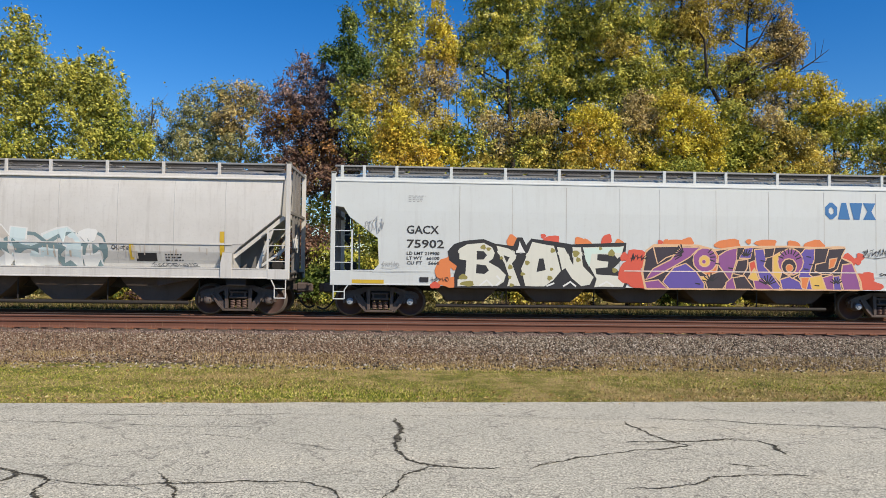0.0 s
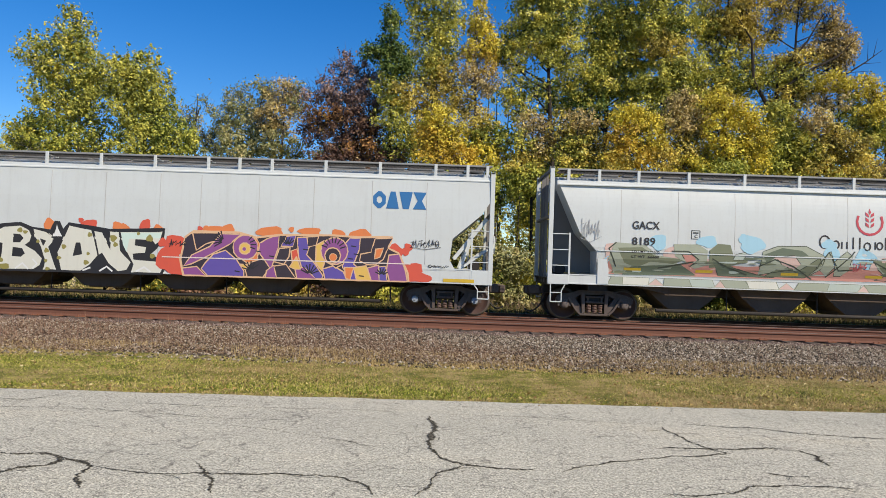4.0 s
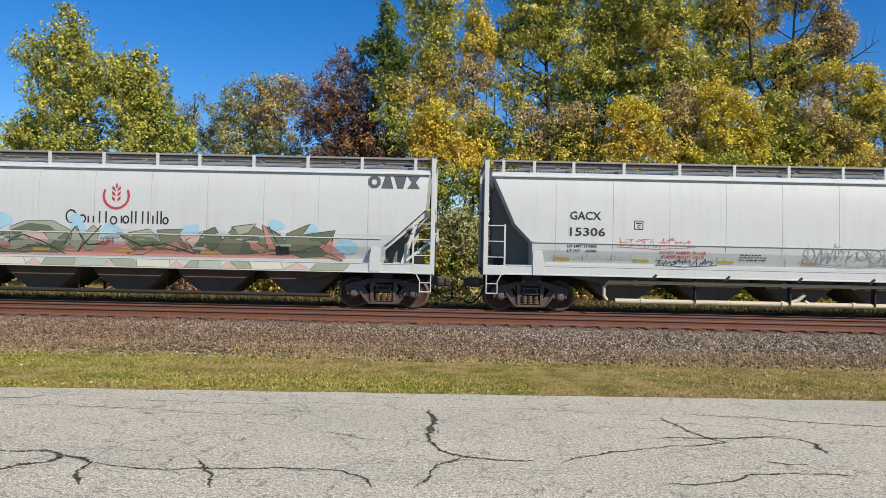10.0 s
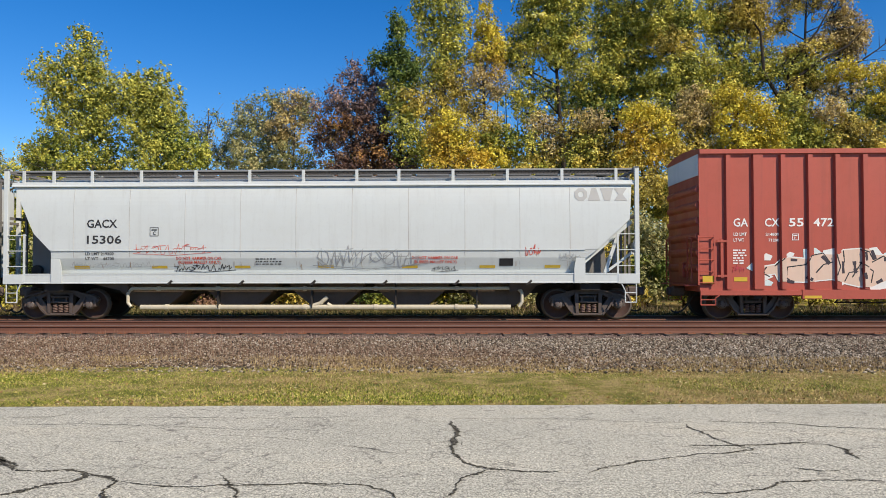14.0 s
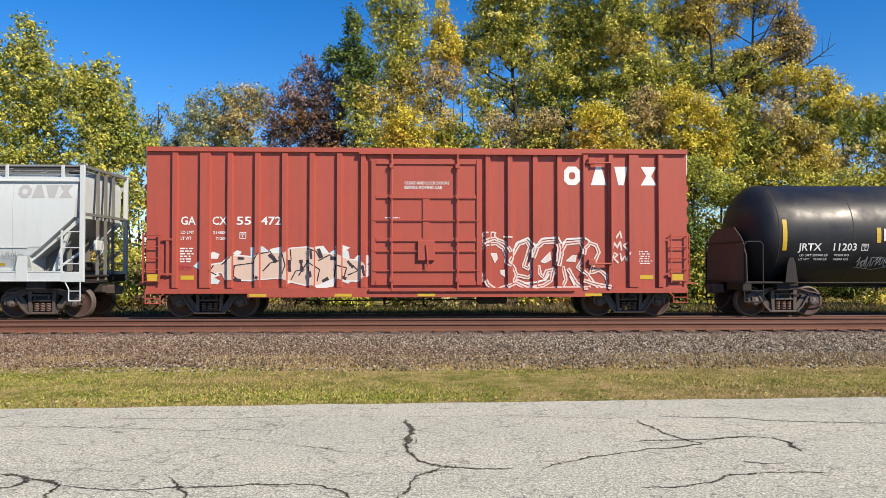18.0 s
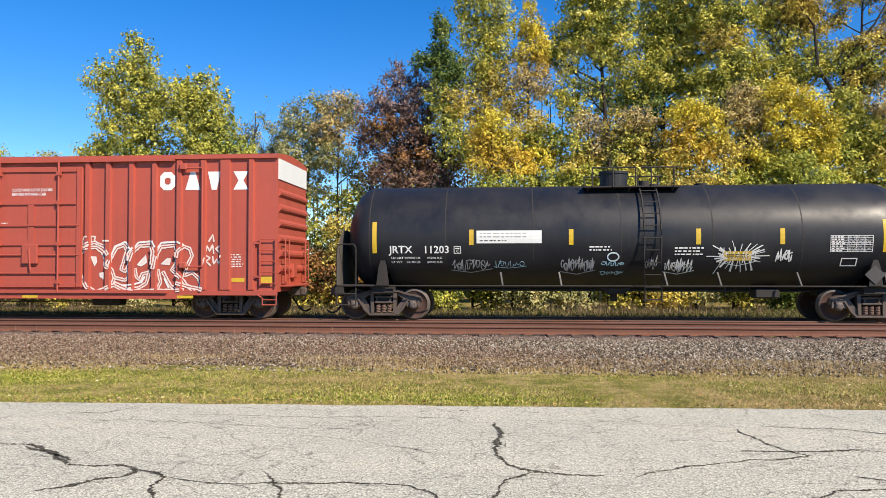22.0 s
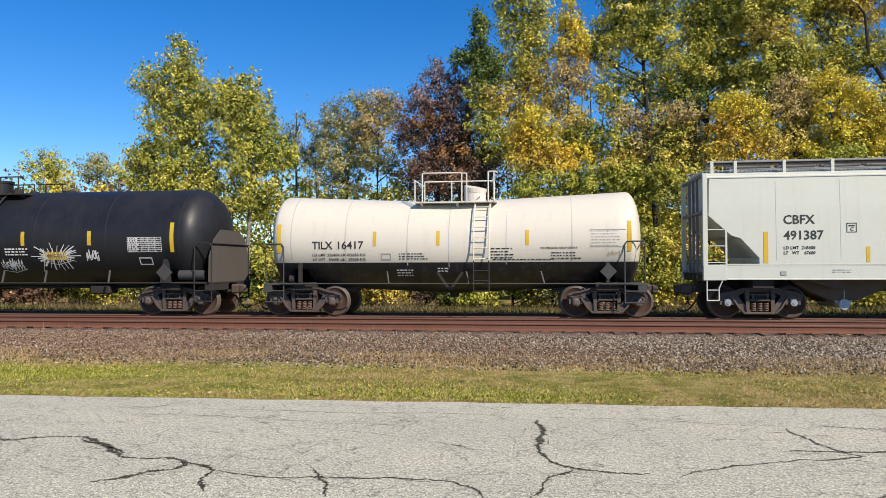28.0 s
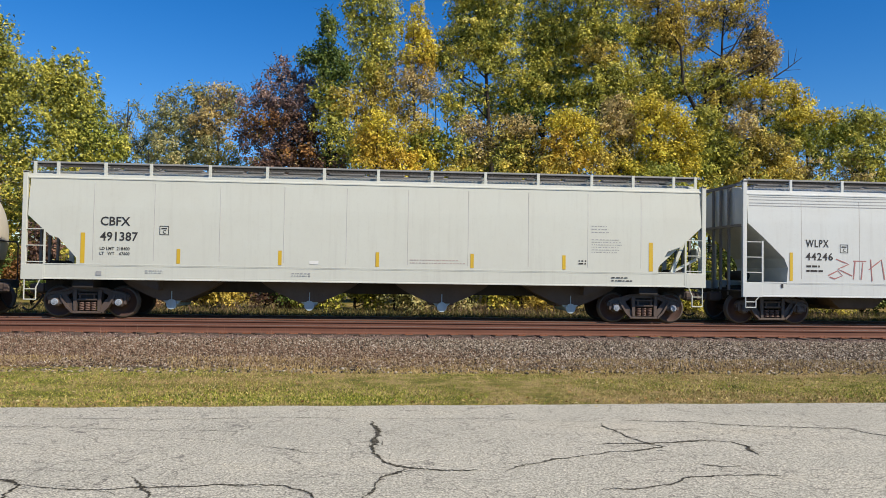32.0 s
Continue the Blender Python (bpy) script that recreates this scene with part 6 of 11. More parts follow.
# third car: white with a camouflage piece and a miller's emblem
car_c, sk = hopper(17.6, 18.66, M_WHITE, CURVED_L, CURVED_R, True, POSTS, SEAMS, FIVE, (1.5, 17.15), (1.13, 1.42), "white covered hopper car with green camouflage graffiti", GROUP, dark_pipe=True)
plate_box(sk, 4.28, 2.68)
mark(sk, 16.68, 18.20, 3.60, 3.97, S_GREYINK, "dark grey company mark of four blocks")
def name_ring(x, z, r, mat):
    ring = [(x + r * 0.82 * math.cos(0.5236 * k), z + r * math.sin(0.5236 * k)) for k in range(13)]
    sk.strokes("company_name_ring", [ring], 0.045, mat, "thin dark ring of a company name")


for x, h in ((8.53, 0.20), (8.68, 0.20), (8.86, 0.34), (9.05, 0.34), (9.50, 0.22), (9.80, 0.36), (9.92, 0.36), (10.12, 0.36), (10.28, 0.36), (10.42, 0.24), (10.55, 0.38), (10.66, 0.38)):
    sk.poly("company_name_stem", [[(x - 0.022, 2.42), (x + 0.022, 2.42), (x + 0.022, 2.42 + h), (x - 0.022, 2.42 + h)]], M_INK, "thin dark stem of a company name")
for x, z, r in ((8.03, 2.60, 0.18), (8.36, 2.53, 0.11), (9.27, 2.50, 0.11), (9.63, 2.53, 0.10), (10.79, 2.52, 0.09)):
    name_ring(x, z, r, M_INK)
arc = [[(9.33 + 0.37 * math.cos(a), 3.22 + 0.37 * math.sin(a)) for a in [math.radians(155 + 23 * k) for k in range(11)]]]
sk.strokes("emblem_ring", arc, 0.07, S_MAROON, "dark red open ring of an emblem")
leafs = []
for k in range(3):
    for s in (-1, 1):
        z = 3.05 + 0.15 * k
        leafs.append([(9.33 + s * 0.02, z), (9.33 + s * 0.12, z + 0.06), (9.33 + s * 0.13, z + 0.16), (9.33 + s * 0.04, z + 0.10)])
leafs.append([(9.29, 3.5), (9.33, 3.44), (9.37, 3.5), (9.33, 3.62)])
sk.poly("emblem_ear", leafs, S_MAROON, "dark red ear of wheat")
# camouflage-coloured painted band with pink wedges
S_CAMO = spray("spray_camo", (0.17, 0.19, 0.115))
rnd_c = random.Random(21)
sk.blobs("graffiti_cloud", [(3.19, 2.43, 0.26, 0.23), (4.62, 2.49, 0.30, 0.17), (5.69, 2.61, 0.17, 0.13), (5.93, 2.45, 0.36, 0.26), (8.24, 2.20, 0.25, 0.36), (9.23, 2.08, 0.36, 0.33), (11.53, 2.23, 0.30, 0.20), (14.00, 2.44, 0.26, 0.17), (15.07, 2.37, 0.20, 0.13), (15.97, 1.88, 0.46, 0.23), (1.82, 1.78, 0.20, 0.23), (8.16, 2.53, 0.23, 0.13)], S_SKY, "light blue spray clouds", 0)
sk.blobs("graffiti_cloud", [(1.90, 2.08, 0.26, 0.30), (1.77, 1.75, 0.23, 0.23), (3.71, 2.12, 0.33, 0.23), (4.54, 1.80, 0.40, 0.23), (6.84, 2.17, 0.43, 0.20), (7.50, 1.79, 0.36, 0.20), (9.72, 1.90, 0.33, 0.26), (11.45, 1.93, 0.30, 0.26), (15.40, 2.00, 0.40, 0.23), (13.09, 2.21, 0.26, 0.20), (10.79, 1.78, 0.40, 0.20)], S_PINKPALE, "pale pink spray clouds", 1)
field(sk, "graffiti_field", [(1.66, 1.47), (1.77, 1.82), (2.89, 1.77), (4.37, 1.83), (5.85, 1.79), (7.50, 1.92), (8.81, 1.88), (9.47, 1.79), (10.46, 1.91), (12.11, 1.87), (13.42, 1.96), (14.74, 1.99), (15.66, 1.91), (15.96, 1.65), (16.05, 1.52), (8.81, 1.48)], S_PINK, S_PINK, 0.020, "pink ground of the graffiti")
field(sk, "graffiti_field", [(2.00, 1.46), (1.77, 1.91), (1.94, 2.38), (2.82, 2.33), (3.15, 2.04), (3.88, 1.95), (3.61, 1.68), (2.89, 1.61)], S_SAGE, S_SAGE, 0.022, "sage graffiti field")
field(sk, "graffiti_field", [(2.04, 2.22), (2.73, 2.26), (3.19, 1.97), (4.04, 1.96), (3.65, 1.82), (2.99, 1.87), (2.59, 1.67), (2.23, 1.82)], S_CAMO, S_CAMO, 0.022, "camouflage green graffiti field")
field(sk, "graffiti_field", [(2.23, 1.46), (2.46, 1.70), (3.88, 1.79), (4.37, 1.50)], S_GREEN, S_GREEN, 0.022, "dark green graffiti field")
field(sk, "graffiti_field", [(3.65, 2.38), (4.37, 2.39), (4.63, 2.23), (4.63, 1.80), (4.31, 1.70), (3.88, 1.95), (3.71, 2.05)], S_SAGE, S_SAGE, 0.022, "sage graffiti field")
field(sk, "graffiti_field", [(3.88, 2.12), (4.24, 2.09), (4.37, 1.86), (4.14, 1.76), (3.98, 1.96)], S_PINK, S_MOSS, 0.022, "pink graffiti field")
field(sk, "graffiti_field", [(4.73, 1.74), (4.70, 2.23), (4.93, 2.43), (5.29, 2.41), (5.39, 2.08), (5.72, 2.09), (5.82, 1.96), (5.29, 1.81)], S_CAMO, S_CAMO, 0.022, "camouflage green graffiti field")
field(sk, "graffiti_field", [(4.80, 1.94), (5.19, 1.81), (6.18, 1.57), (6.68, 1.51), (5.03, 1.51)], S_GREEN, S_MOSS, 0.022, "dark green graffiti field")
field(sk, "graffiti_field", [(5.46, 2.15), (5.75, 2.22), (5.75, 1.99), (5.39, 1.98)], S_MINTGREY, S_MOSS, 0.022, "mint grey graffiti field")
field(sk, "graffiti_field", [(6.18, 1.57), (6.25, 2.26), (6.68, 2.43), (7.50, 2.45), (8.02, 2.19), (8.09, 1.87), (7.66, 1.59), (7.10, 1.75)], S_SAGE, S_MOSS, 0.022, "sage graffiti field")
field(sk, "graffiti_field", [(6.28, 2.16), (6.81, 2.37), (7.37, 2.31), (7.66, 2.12), (7.17, 2.18), (6.68, 2.17), (6.38, 1.93)], S_GREEN, S_GREEN, 0.022, "dark green graffiti field")
field(sk, "graffiti_field", [(6.64, 2.10), (7.17, 2.18), (7.37, 1.92), (7.17, 1.75), (6.81, 1.91)], S_PINKPALE, S_MOSS, 0.022, "pale pink graffiti field")
field(sk, "graffiti_field", [(6.38, 1.54), (6.68, 1.74), (7.33, 1.72), (7.91, 2.13), (7.99, 1.93), (7.56, 1.53)], S_CAMO, S_MOSS, 0.022, "camouflage green graffiti field")
field(sk, "graffiti_field", [(8.09, 2.20), (8.22, 2.33), (8.35, 1.84), (8.16, 1.60), (7.96, 1.76)], S_SAGE, S_MOSS, 0.022, "sage graffiti field")
field(sk, "graffiti_field", [(8.39, 1.61), (8.35, 2.04), (8.68, 2.34), (8.85, 2.21), (8.78, 1.78), (8.58, 1.61)], S_SAGE, S_MOSS, 0.022, "sage graffiti field")
field(sk, "graffiti_field", [(9.47, 2.09), (10.33, 2.27), (10.59, 1.98), (10.30, 1.77), (10.00, 1.57), (9.64, 1.83)], S_SAGE, S_MOSS, 0.022, "sage graffiti field")
field(sk, "graffiti_field", [(9.47, 2.09), (10.46, 2.01), (10.72, 1.82), (10.07, 1.61), (9.80, 1.77)], S_CAMO, S_CAMO, 0.022, "camouflage green graffiti field")
field(sk, "graffiti_field", [(9.60, 1.53), (10.30, 1.81), (10.49, 1.71), (10.07, 1.51)], S_PINK, S_MOSS, 0.022, "pink graffiti field")
field(sk, "graffiti_field", [(10.56, 2.24), (11.32, 2.29), (11.18, 2.09), (11.45, 1.73), (11.12, 1.63), (10.66, 1.88)], S_CAMO, S_MOSS, 0.022, "camouflage green graffiti field")
field(sk, "graffiti_field", [(10.59, 1.71), (11.09, 1.92), (11.48, 1.63), (11.09, 1.66)], S_PINK, S_MOSS, 0.022, "pink graffiti field")
field(sk, "graffiti_field", [(11.38, 1.96), (12.24, 2.37), (12.53, 1.88), (11.94, 1.57), (11.61, 1.60)], S_GREEN, S_MOSS, 0.022, "dark green graffiti field")
field(sk, "graffiti_field", [(11.38, 1.96), (11.94, 2.27), (11.78, 2.00), (11.58, 1.73)], S_PINKPALE, S_MOSS, 0.022, "pale pink graffiti field")
field(sk, "graffiti_field", [(11.74, 1.57), (11.94, 1.90), (12.11, 1.58)], S_PINK, S_MOSS, 0.022, "pink graffiti field")
field(sk, "graffiti_field", [(12.24, 1.74), (12.73, 2.31), (13.36, 2.42), (13.72, 2.23), (13.82, 1.97), (13.69, 1.64), (12.93, 1.59), (12.43, 1.58)], S_CAMO, S_MOSS, 0.022, "camouflage green graffiti field")
field(sk, "graffiti_field", [(12.73, 2.38), (13.45, 2.49), (13.22, 2.22), (12.96, 2.15), (12.86, 2.28)], S_SAGE, S_MOSS, 0.022, "sage graffiti field")
field(sk, "graffiti_field", [(13.03, 1.96), (13.49, 2.10), (13.59, 1.77), (13.22, 1.60), (12.93, 1.59)], S_GREEN, S_MOSS, 0.022, "dark green graffiti field")
field(sk, "graffiti_field", [(13.22, 2.03), (13.69, 1.80), (13.59, 1.57), (13.29, 1.76)], S_PINK, S_MOSS, 0.022, "pink graffiti field")
field(sk, "graffiti_field", [(13.82, 1.61), (13.62, 2.46), (14.15, 2.18), (14.41, 1.65), (14.15, 1.58)], S_PINK, S_MOSS, 0.022, "pink graffiti field")
field(sk, "graffiti_field", [(13.75, 2.40), (14.24, 2.08), (14.38, 1.72), (13.95, 1.88)], S_CAMO, S_MOSS, 0.022, "camouflage green graffiti field")
field(sk, "graffiti_field", [(14.28, 1.72), (14.34, 2.21), (15.03, 2.52), (14.80, 2.19), (15.17, 2.16), (15.40, 1.93), (14.74, 1.66)], S_CAMO, S_MOSS, 0.022, "camouflage green graffiti field")
field(sk, "graffiti_field", [(14.84, 2.19), (15.76, 2.34), (15.59, 1.87), (15.33, 2.00), (15.07, 2.03)], S_GREEN, S_MOSS, 0.022, "dark green graffiti field")
field(sk, "graffiti_field", [(15.40, 1.80), (15.73, 2.27), (15.59, 1.64), (15.96, 1.45), (15.40, 1.57)], S_PINK, S_MOSS, 0.022, "pink graffiti field")
field(sk, "graffiti_field", [(14.41, 1.65), (15.23, 1.87), (15.63, 1.58), (14.74, 1.53)], S_GREEN, S_MOSS, 0.022, "dark green graffiti field")
sk.blobs("graffiti_fleck", [(5.28, 1.78, 0.15, 0.03)], S_GREEN, "camouflage fleck", 35)
sk.blobs("graffiti_fleck", [(10.51, 2.11, 0.08, 0.04)], S_SAGE, "camouflage fleck", 36)
sk.blobs("graffiti_fleck", [(5.57, 1.93, 0.26, 0.03)], S_CAMO, "camouflage fleck", 37)
sk.blobs("graffiti_fleck", [(13.35, 1.96, 0.20, 0.02)], S_MINTGREY, "camouflage fleck", 38)
sk.blobs("graffiti_fleck", [(10.63, 1.71, 0.18, 0.04)], S_GREEN, "camouflage fleck", 39)
sk.blobs("graffiti_fleck", [(11.13, 2.12, 0.22, 0.03)], S_SAGE, "camouflage fleck", 40)
sk.blobs("graffiti_fleck", [(6.13, 2.05, 0.24, 0.03)], S_CAMO, "camouflage fleck", 41)
sk.blobs("graffiti_fleck", [(11.77, 1.73, 0.21, 0.04)], S_MINTGREY, "camouflage fleck", 42)
sk.blobs("graffiti_fleck", [(7.40, 1.69, 0.16, 0.04)], S_GREEN, "camouflage fleck", 43)
sk.blobs("graffiti_fleck", [(13.93, 2.16, 0.11, 0.02)], S_SAGE, "camouflage fleck", 44)
sk.blobs("graffiti_fleck", [(15.10, 2.01, 0.20, 0.02)], S_CAMO, "camouflage fleck", 45)
sk.blobs("graffiti_fleck", [(8.91, 1.92, 0.15, 0.03)], S_MINTGREY, "camouflage fleck", 46)
sk.blobs("graffiti_fleck", [(9.95, 1.68, 0.21, 0.04)], S_GREEN, "camouflage fleck", 47)
sk.blobs("graffiti_fleck", [(13.62, 1.71, 0.20, 0.02)], S_SAGE, "camouflage fleck", 48)
sk.blobs("graffiti_fleck", [(13.68, 1.72, 0.25, 0.03)], S_CAMO, "camouflage fleck", 49)
sk.blobs("graffiti_fleck", [(11.70, 2.06, 0.23, 0.03)], S_MINTGREY, "camouflage fleck", 50)
sk.blobs("graffiti_fleck", [(5.91, 2.03, 0.24, 0.04)], S_GREEN, "camouflage fleck", 51)
sk.blobs("graffiti_fleck", [(3.26, 1.61, 0.16, 0.02)], S_SAGE, "camouflage fleck", 52)
sk.blobs("graffiti_fleck", [(6.03, 1.68, 0.24, 0.01)], S_CAMO, "camouflage fleck", 53)
sk.blobs("graffiti_fleck", [(10.36, 2.12, 0.21, 0.02)], S_MINTGREY, "camouflage fleck", 54)
sk.blobs("graffiti_fleck", [(13.95, 1.72, 0.17, 0.04)], S_GREEN, "camouflage fleck", 55)
sk.blobs("graffiti_fleck", [(6.25, 2.02, 0.19, 0.01)], S_SAGE, "camouflage fleck", 56)
sk.blobs("graffiti_fleck", [(4.73, 1.83, 0.19, 0.02)], S_CAMO, "camouflage fleck", 57)
sk.blobs("graffiti_fleck", [(2.64, 1.57, 0.14, 0.04)], S_MINTGREY, "camouflage fleck", 58)
sk.blobs("graffiti_fleck", [(14.17, 2.02, 0.17, 0.03)], S_GREEN, "camouflage fleck", 59)
sk.blobs("graffiti_fleck", [(10.76, 1.85, 0.18, 0.03)], S_SAGE, "camouflage fleck", 60)
sk.blobs("graffiti_fleck", [(14.76, 1.97, 0.16, 0.03)], S_CAMO, "camouflage fleck", 61)
sk.blobs("graffiti_fleck", [(5.27, 1.90, 0.26, 0.03)], S_MINTGREY, "camouflage fleck", 62)
sk.blobs("graffiti_fleck", [(9.47, 2.12, 0.16, 0.03)], S_GREEN, "camouflage fleck", 63)
sk.blobs("graffiti_fleck", [(2.34, 1.69, 0.20, 0.01)], S_SAGE, "camouflage fleck", 64)
sk.blobs("graffiti_fleck", [(10.53, 1.91, 0.21, 0.02)], S_CAMO, "camouflage fleck", 65)
sk.blobs("graffiti_fleck", [(11.61, 1.80, 0.09, 0.01)], S_MINTGREY, "camouflage fleck", 66)
sk.blobs("graffiti_fleck", [(11.19, 1.68, 0.13, 0.03)], S_GREEN, "camouflage fleck", 67)
sk.blobs("graffiti_fleck", [(10.06, 1.97, 0.15, 0.02)], S_SAGE, "camouflage fleck", 68)
sk.blobs("graffiti_fleck", [(7.05, 1.78, 0.14, 0.02)], S_CAMO, "camouflage fleck", 69)
sk.blobs("graffiti_fleck", [(12.49, 2.16, 0.19, 0.04)], S_MINTGREY, "camouflage fleck", 70)
sk.blobs("graffiti_fleck", [(6.25, 1.95, 0.23, 0.02)], S_GREEN, "camouflage fleck", 71)
sk.blobs("graffiti_fleck", [(4.60, 1.82, 0.21, 0.02)], S_SAGE, "camouflage fleck", 72)
sk.blobs("graffiti_fleck", [(6.41, 1.90, 0.23, 0.03)], S_CAMO, "camouflage fleck", 73)
sk.blobs("graffiti_fleck", [(13.61, 2.11, 0.14, 0.03)], S_MINTGREY, "camouflage fleck", 74)
sk.blobs("graffiti_fleck", [(14.01, 1.98, 0.12, 0.02)], S_GREEN, "camouflage fleck", 75)
sk.blobs("graffiti_fleck", [(9.21, 2.02, 0.23, 0.04)], S_SAGE, "camouflage fleck", 76)
sk.blobs("graffiti_fleck", [(4.55, 1.89, 0.23, 0.03)], S_CAMO, "camouflage fleck", 77)
sk.blobs("graffiti_fleck", [(12.95, 2.02, 0.11, 0.02)], S_MINTGREY, "camouflage fleck", 78)
sk.blobs("graffiti_fleck", [(12.78, 2.05, 0.15, 0.03)], S_GREEN, "camouflage fleck", 79)
sk.blobs("graffiti_fleck", [(7.73, 1.89, 0.25, 0.02)], S_SAGE, "camouflage fleck", 80)
sk.blobs("graffiti_fleck", [(2.13, 1.52, 0.24, 0.04)], S_CAMO, "camouflage fleck", 81)
sk.blobs("graffiti_fleck", [(7.93, 1.62, 0.25, 0.02)], S_MINTGREY, "camouflage fleck", 82)
sk.blobs("graffiti_fleck", [(12.13, 1.76, 0.20, 0.03)], S_GREEN, "camouflage fleck", 83)
sk.blobs("graffiti_fleck", [(5.97, 1.89, 0.12, 0.02)], S_SAGE, "camouflage fleck", 84)
sk.blobs("graffiti_fleck", [(10.01, 1.99, 0.23, 0.01)], S_CAMO, "camouflage fleck", 85)
sk.blobs("graffiti_fleck", [(14.26, 1.87, 0.25, 0.04)], S_MINTGREY, "camouflage fleck", 86)
sk.blobs("graffiti_fleck", [(14.21, 1.92, 0.08, 0.04)], S_GREEN, "camouflage fleck", 87)
sk.blobs("graffiti_fleck", [(4.39, 1.88, 0.20, 0.03)], S_SAGE, "camouflage fleck", 88)
sk.blobs("graffiti_fleck", [(7.65, 1.62, 0.19, 0.02)], S_CAMO, "camouflage fleck", 89)
sk.blobs("graffiti_fleck", [(5.47, 1.62, 0.17, 0.04)], S_MINTGREY, "camouflage fleck", 90)
sk.strokes("graffiti_line", [[(2.00, 1.69), (1.77, 2.21), (1.97, 2.38)]], 0.035, S_MOSS, "dark outline in the graffiti", 0.1, 91, 0.09)
sk.strokes("graffiti_line", [[(3.25, 1.68), (4.24, 1.89)]], 0.035, S_MOSS, "dark outline in the graffiti", 0.1, 92, 0.09)
sk.strokes("graffiti_line", [[(3.61, 2.18), (4.08, 2.19), (4.40, 1.96), (4.17, 1.76)]], 0.035, S_MOSS, "dark outline in the graffiti", 0.1, 93, 0.09)
sk.strokes("graffiti_line", [[(4.80, 2.00), (5.13, 1.81), (5.85, 1.56)]], 0.035, S_MOSS, "dark outline in the graffiti", 0.1, 94, 0.09)
sk.strokes("graffiti_line", [[(6.18, 1.83), (6.61, 2.04), (7.17, 1.85), (7.76, 1.50)]], 0.035, S_MOSS, "dark outline in the graffiti", 0.1, 95, 0.09)
sk.strokes("graffiti_line", [[(8.16, 1.57), (8.81, 2.21), (8.91, 2.34)]], 0.035, S_MOSS, "dark outline in the graffiti", 0.1, 96, 0.09)
sk.strokes("graffiti_line", [[(7.83, 1.83), (8.16, 2.30), (8.49, 1.77), (8.88, 1.81)]], 0.035, S_MOSS, "dark outline in the graffiti", 0.1, 97, 0.09)
sk.strokes("graffiti_line", [[(9.47, 2.06), (10.07, 1.77), (10.79, 1.85), (11.61, 1.57)]], 0.035, S_MOSS, "dark outline in the graffiti", 0.1, 98, 0.09)
sk.strokes("graffiti_line", [[(14.24, 1.62), (13.82, 2.40)]], 0.035, S_MOSS, "dark outline in the graffiti", 0.1, 99, 0.09)
sill_skin = Skin(car_c, lambda z: -1.596)
x, k = 1.75, 0
while x < 15.9:
    w = rnd_c.uniform(0.35, 1.0)
    u = rnd_c.uniform(-0.2, 0.25)
    z0, z1 = 1.165, 1.385
    tint = (S_SAGE, S_CREAM, S_PINKPALE, S_SAGE, S_MINTGREY, S_PINKPALE)[k % 6]
    if tint is S_PINKPALE:
        shape(sill_skin, "sill_wedge", [(x, z0), (x + w, z0), (x + w * 0.5, z1 - 0.02)], tint, S_SAGE, 0.02, "pale pink wedge on the sill")
    else:
        shape(sill_skin, "sill_field", [(x, z0), (x + w, z0), (x + w + u, z1), (x + u, z1)], tint, S_CAMO, 0.016, "sage field on the sill")
    x += w * 0.95
    k += 1
sk.text("GACX", 2.43, 2.80, 0.22, M_INK, 0.80, "black reporting mark")
sk.text("8189", 2.43, 2.33, 0.22, M_INK, 0.68, "black car number")
reflectors(sk, (2.5, 4.6, 7.1, 9.56, 12.05), 1.58, 1.66, 0.5)
sk.rect("reporting_panel", 14.0, 14.4, 1.60, 1.84, S_BLACK, "black stencil panel")
sk.text("LD LMT 219400", 2.44, 2.10, 0.07, M_INK, 0.8)
sk.text("LT WT  66600", 2.44, 1.96, 0.07, M_INK, 0.8)
tag(sk, 0.95, 1.5, 2.4, 3.1, S_SCRAWL, 17, 0.02, 6)
tag(sk, 8.9, 9.3, 1.75, 2.05, S_MAROON, 18, 0.02, 5)
tag(sk, 17.3, 17.85, 1.2, 1.36, S_MAROON, 19, 0.02, 5)
sk.rect("graffiti_patch", 16.98, 17.22, 1.5, 1.9, S_PALEBLUE)

# fourth car: white with thin scrawls and a cream unloading pipe
car_d, sk = hopper(37.68, 18.70, M_WHITE, CURVED_L, CURVED_R, True, POSTS, SEAMS, FIVE, (1.45, 17.3), (1.16, 1.45), "white covered hopper car with thin scrawls and cream pipes", GROUP)
sk.text("GACX", 2.51, 2.81, 0.23, M_INK, 0.90, "black reporting mark")
sk.text("15306", 2.51, 2.34, 0.23, M_INK, 1.03, "black car number")
plate_box(sk, 4.51, 2.68)
mark(sk, 16.84, 18.36, 3.55, 3.92, S_FADED, "faded grey company mark of four blocks")
sk.text("LD LMT 219300", 2.45, 2.00, 0.075, M_INK, 0.85)
sk.text("LT WT    66700", 2.45, 1.86, 0.075, M_INK, 0.85)
sk.text("DO NOT HAMMER ON CAR", 5.15, 1.86, 0.085, S_RED, 1.35, "faded red warning lettering")
sk.text("(RUBBER MALLET ONLY)", 5.2, 1.74, 0.085, S_RED, 1.25, "faded red warning lettering")
sk.text("DO NOT HAMMER ON CAR", 12.1, 1.86, 0.085, S_RED, 1.35, "faded red warning lettering")
sk.text("(RUBBER MALLET ONLY)", 12.15, 1.74, 0.085, S_RED, 1.25, "faded red warning lettering")
sk.bars(5.1, 1.34, 1.7, 2, 0.08, 0.035, S_RED, 6)
sk.bars(9.9, 1.34, 1.2, 1, 0.08, 0.035, S_RED, 7)
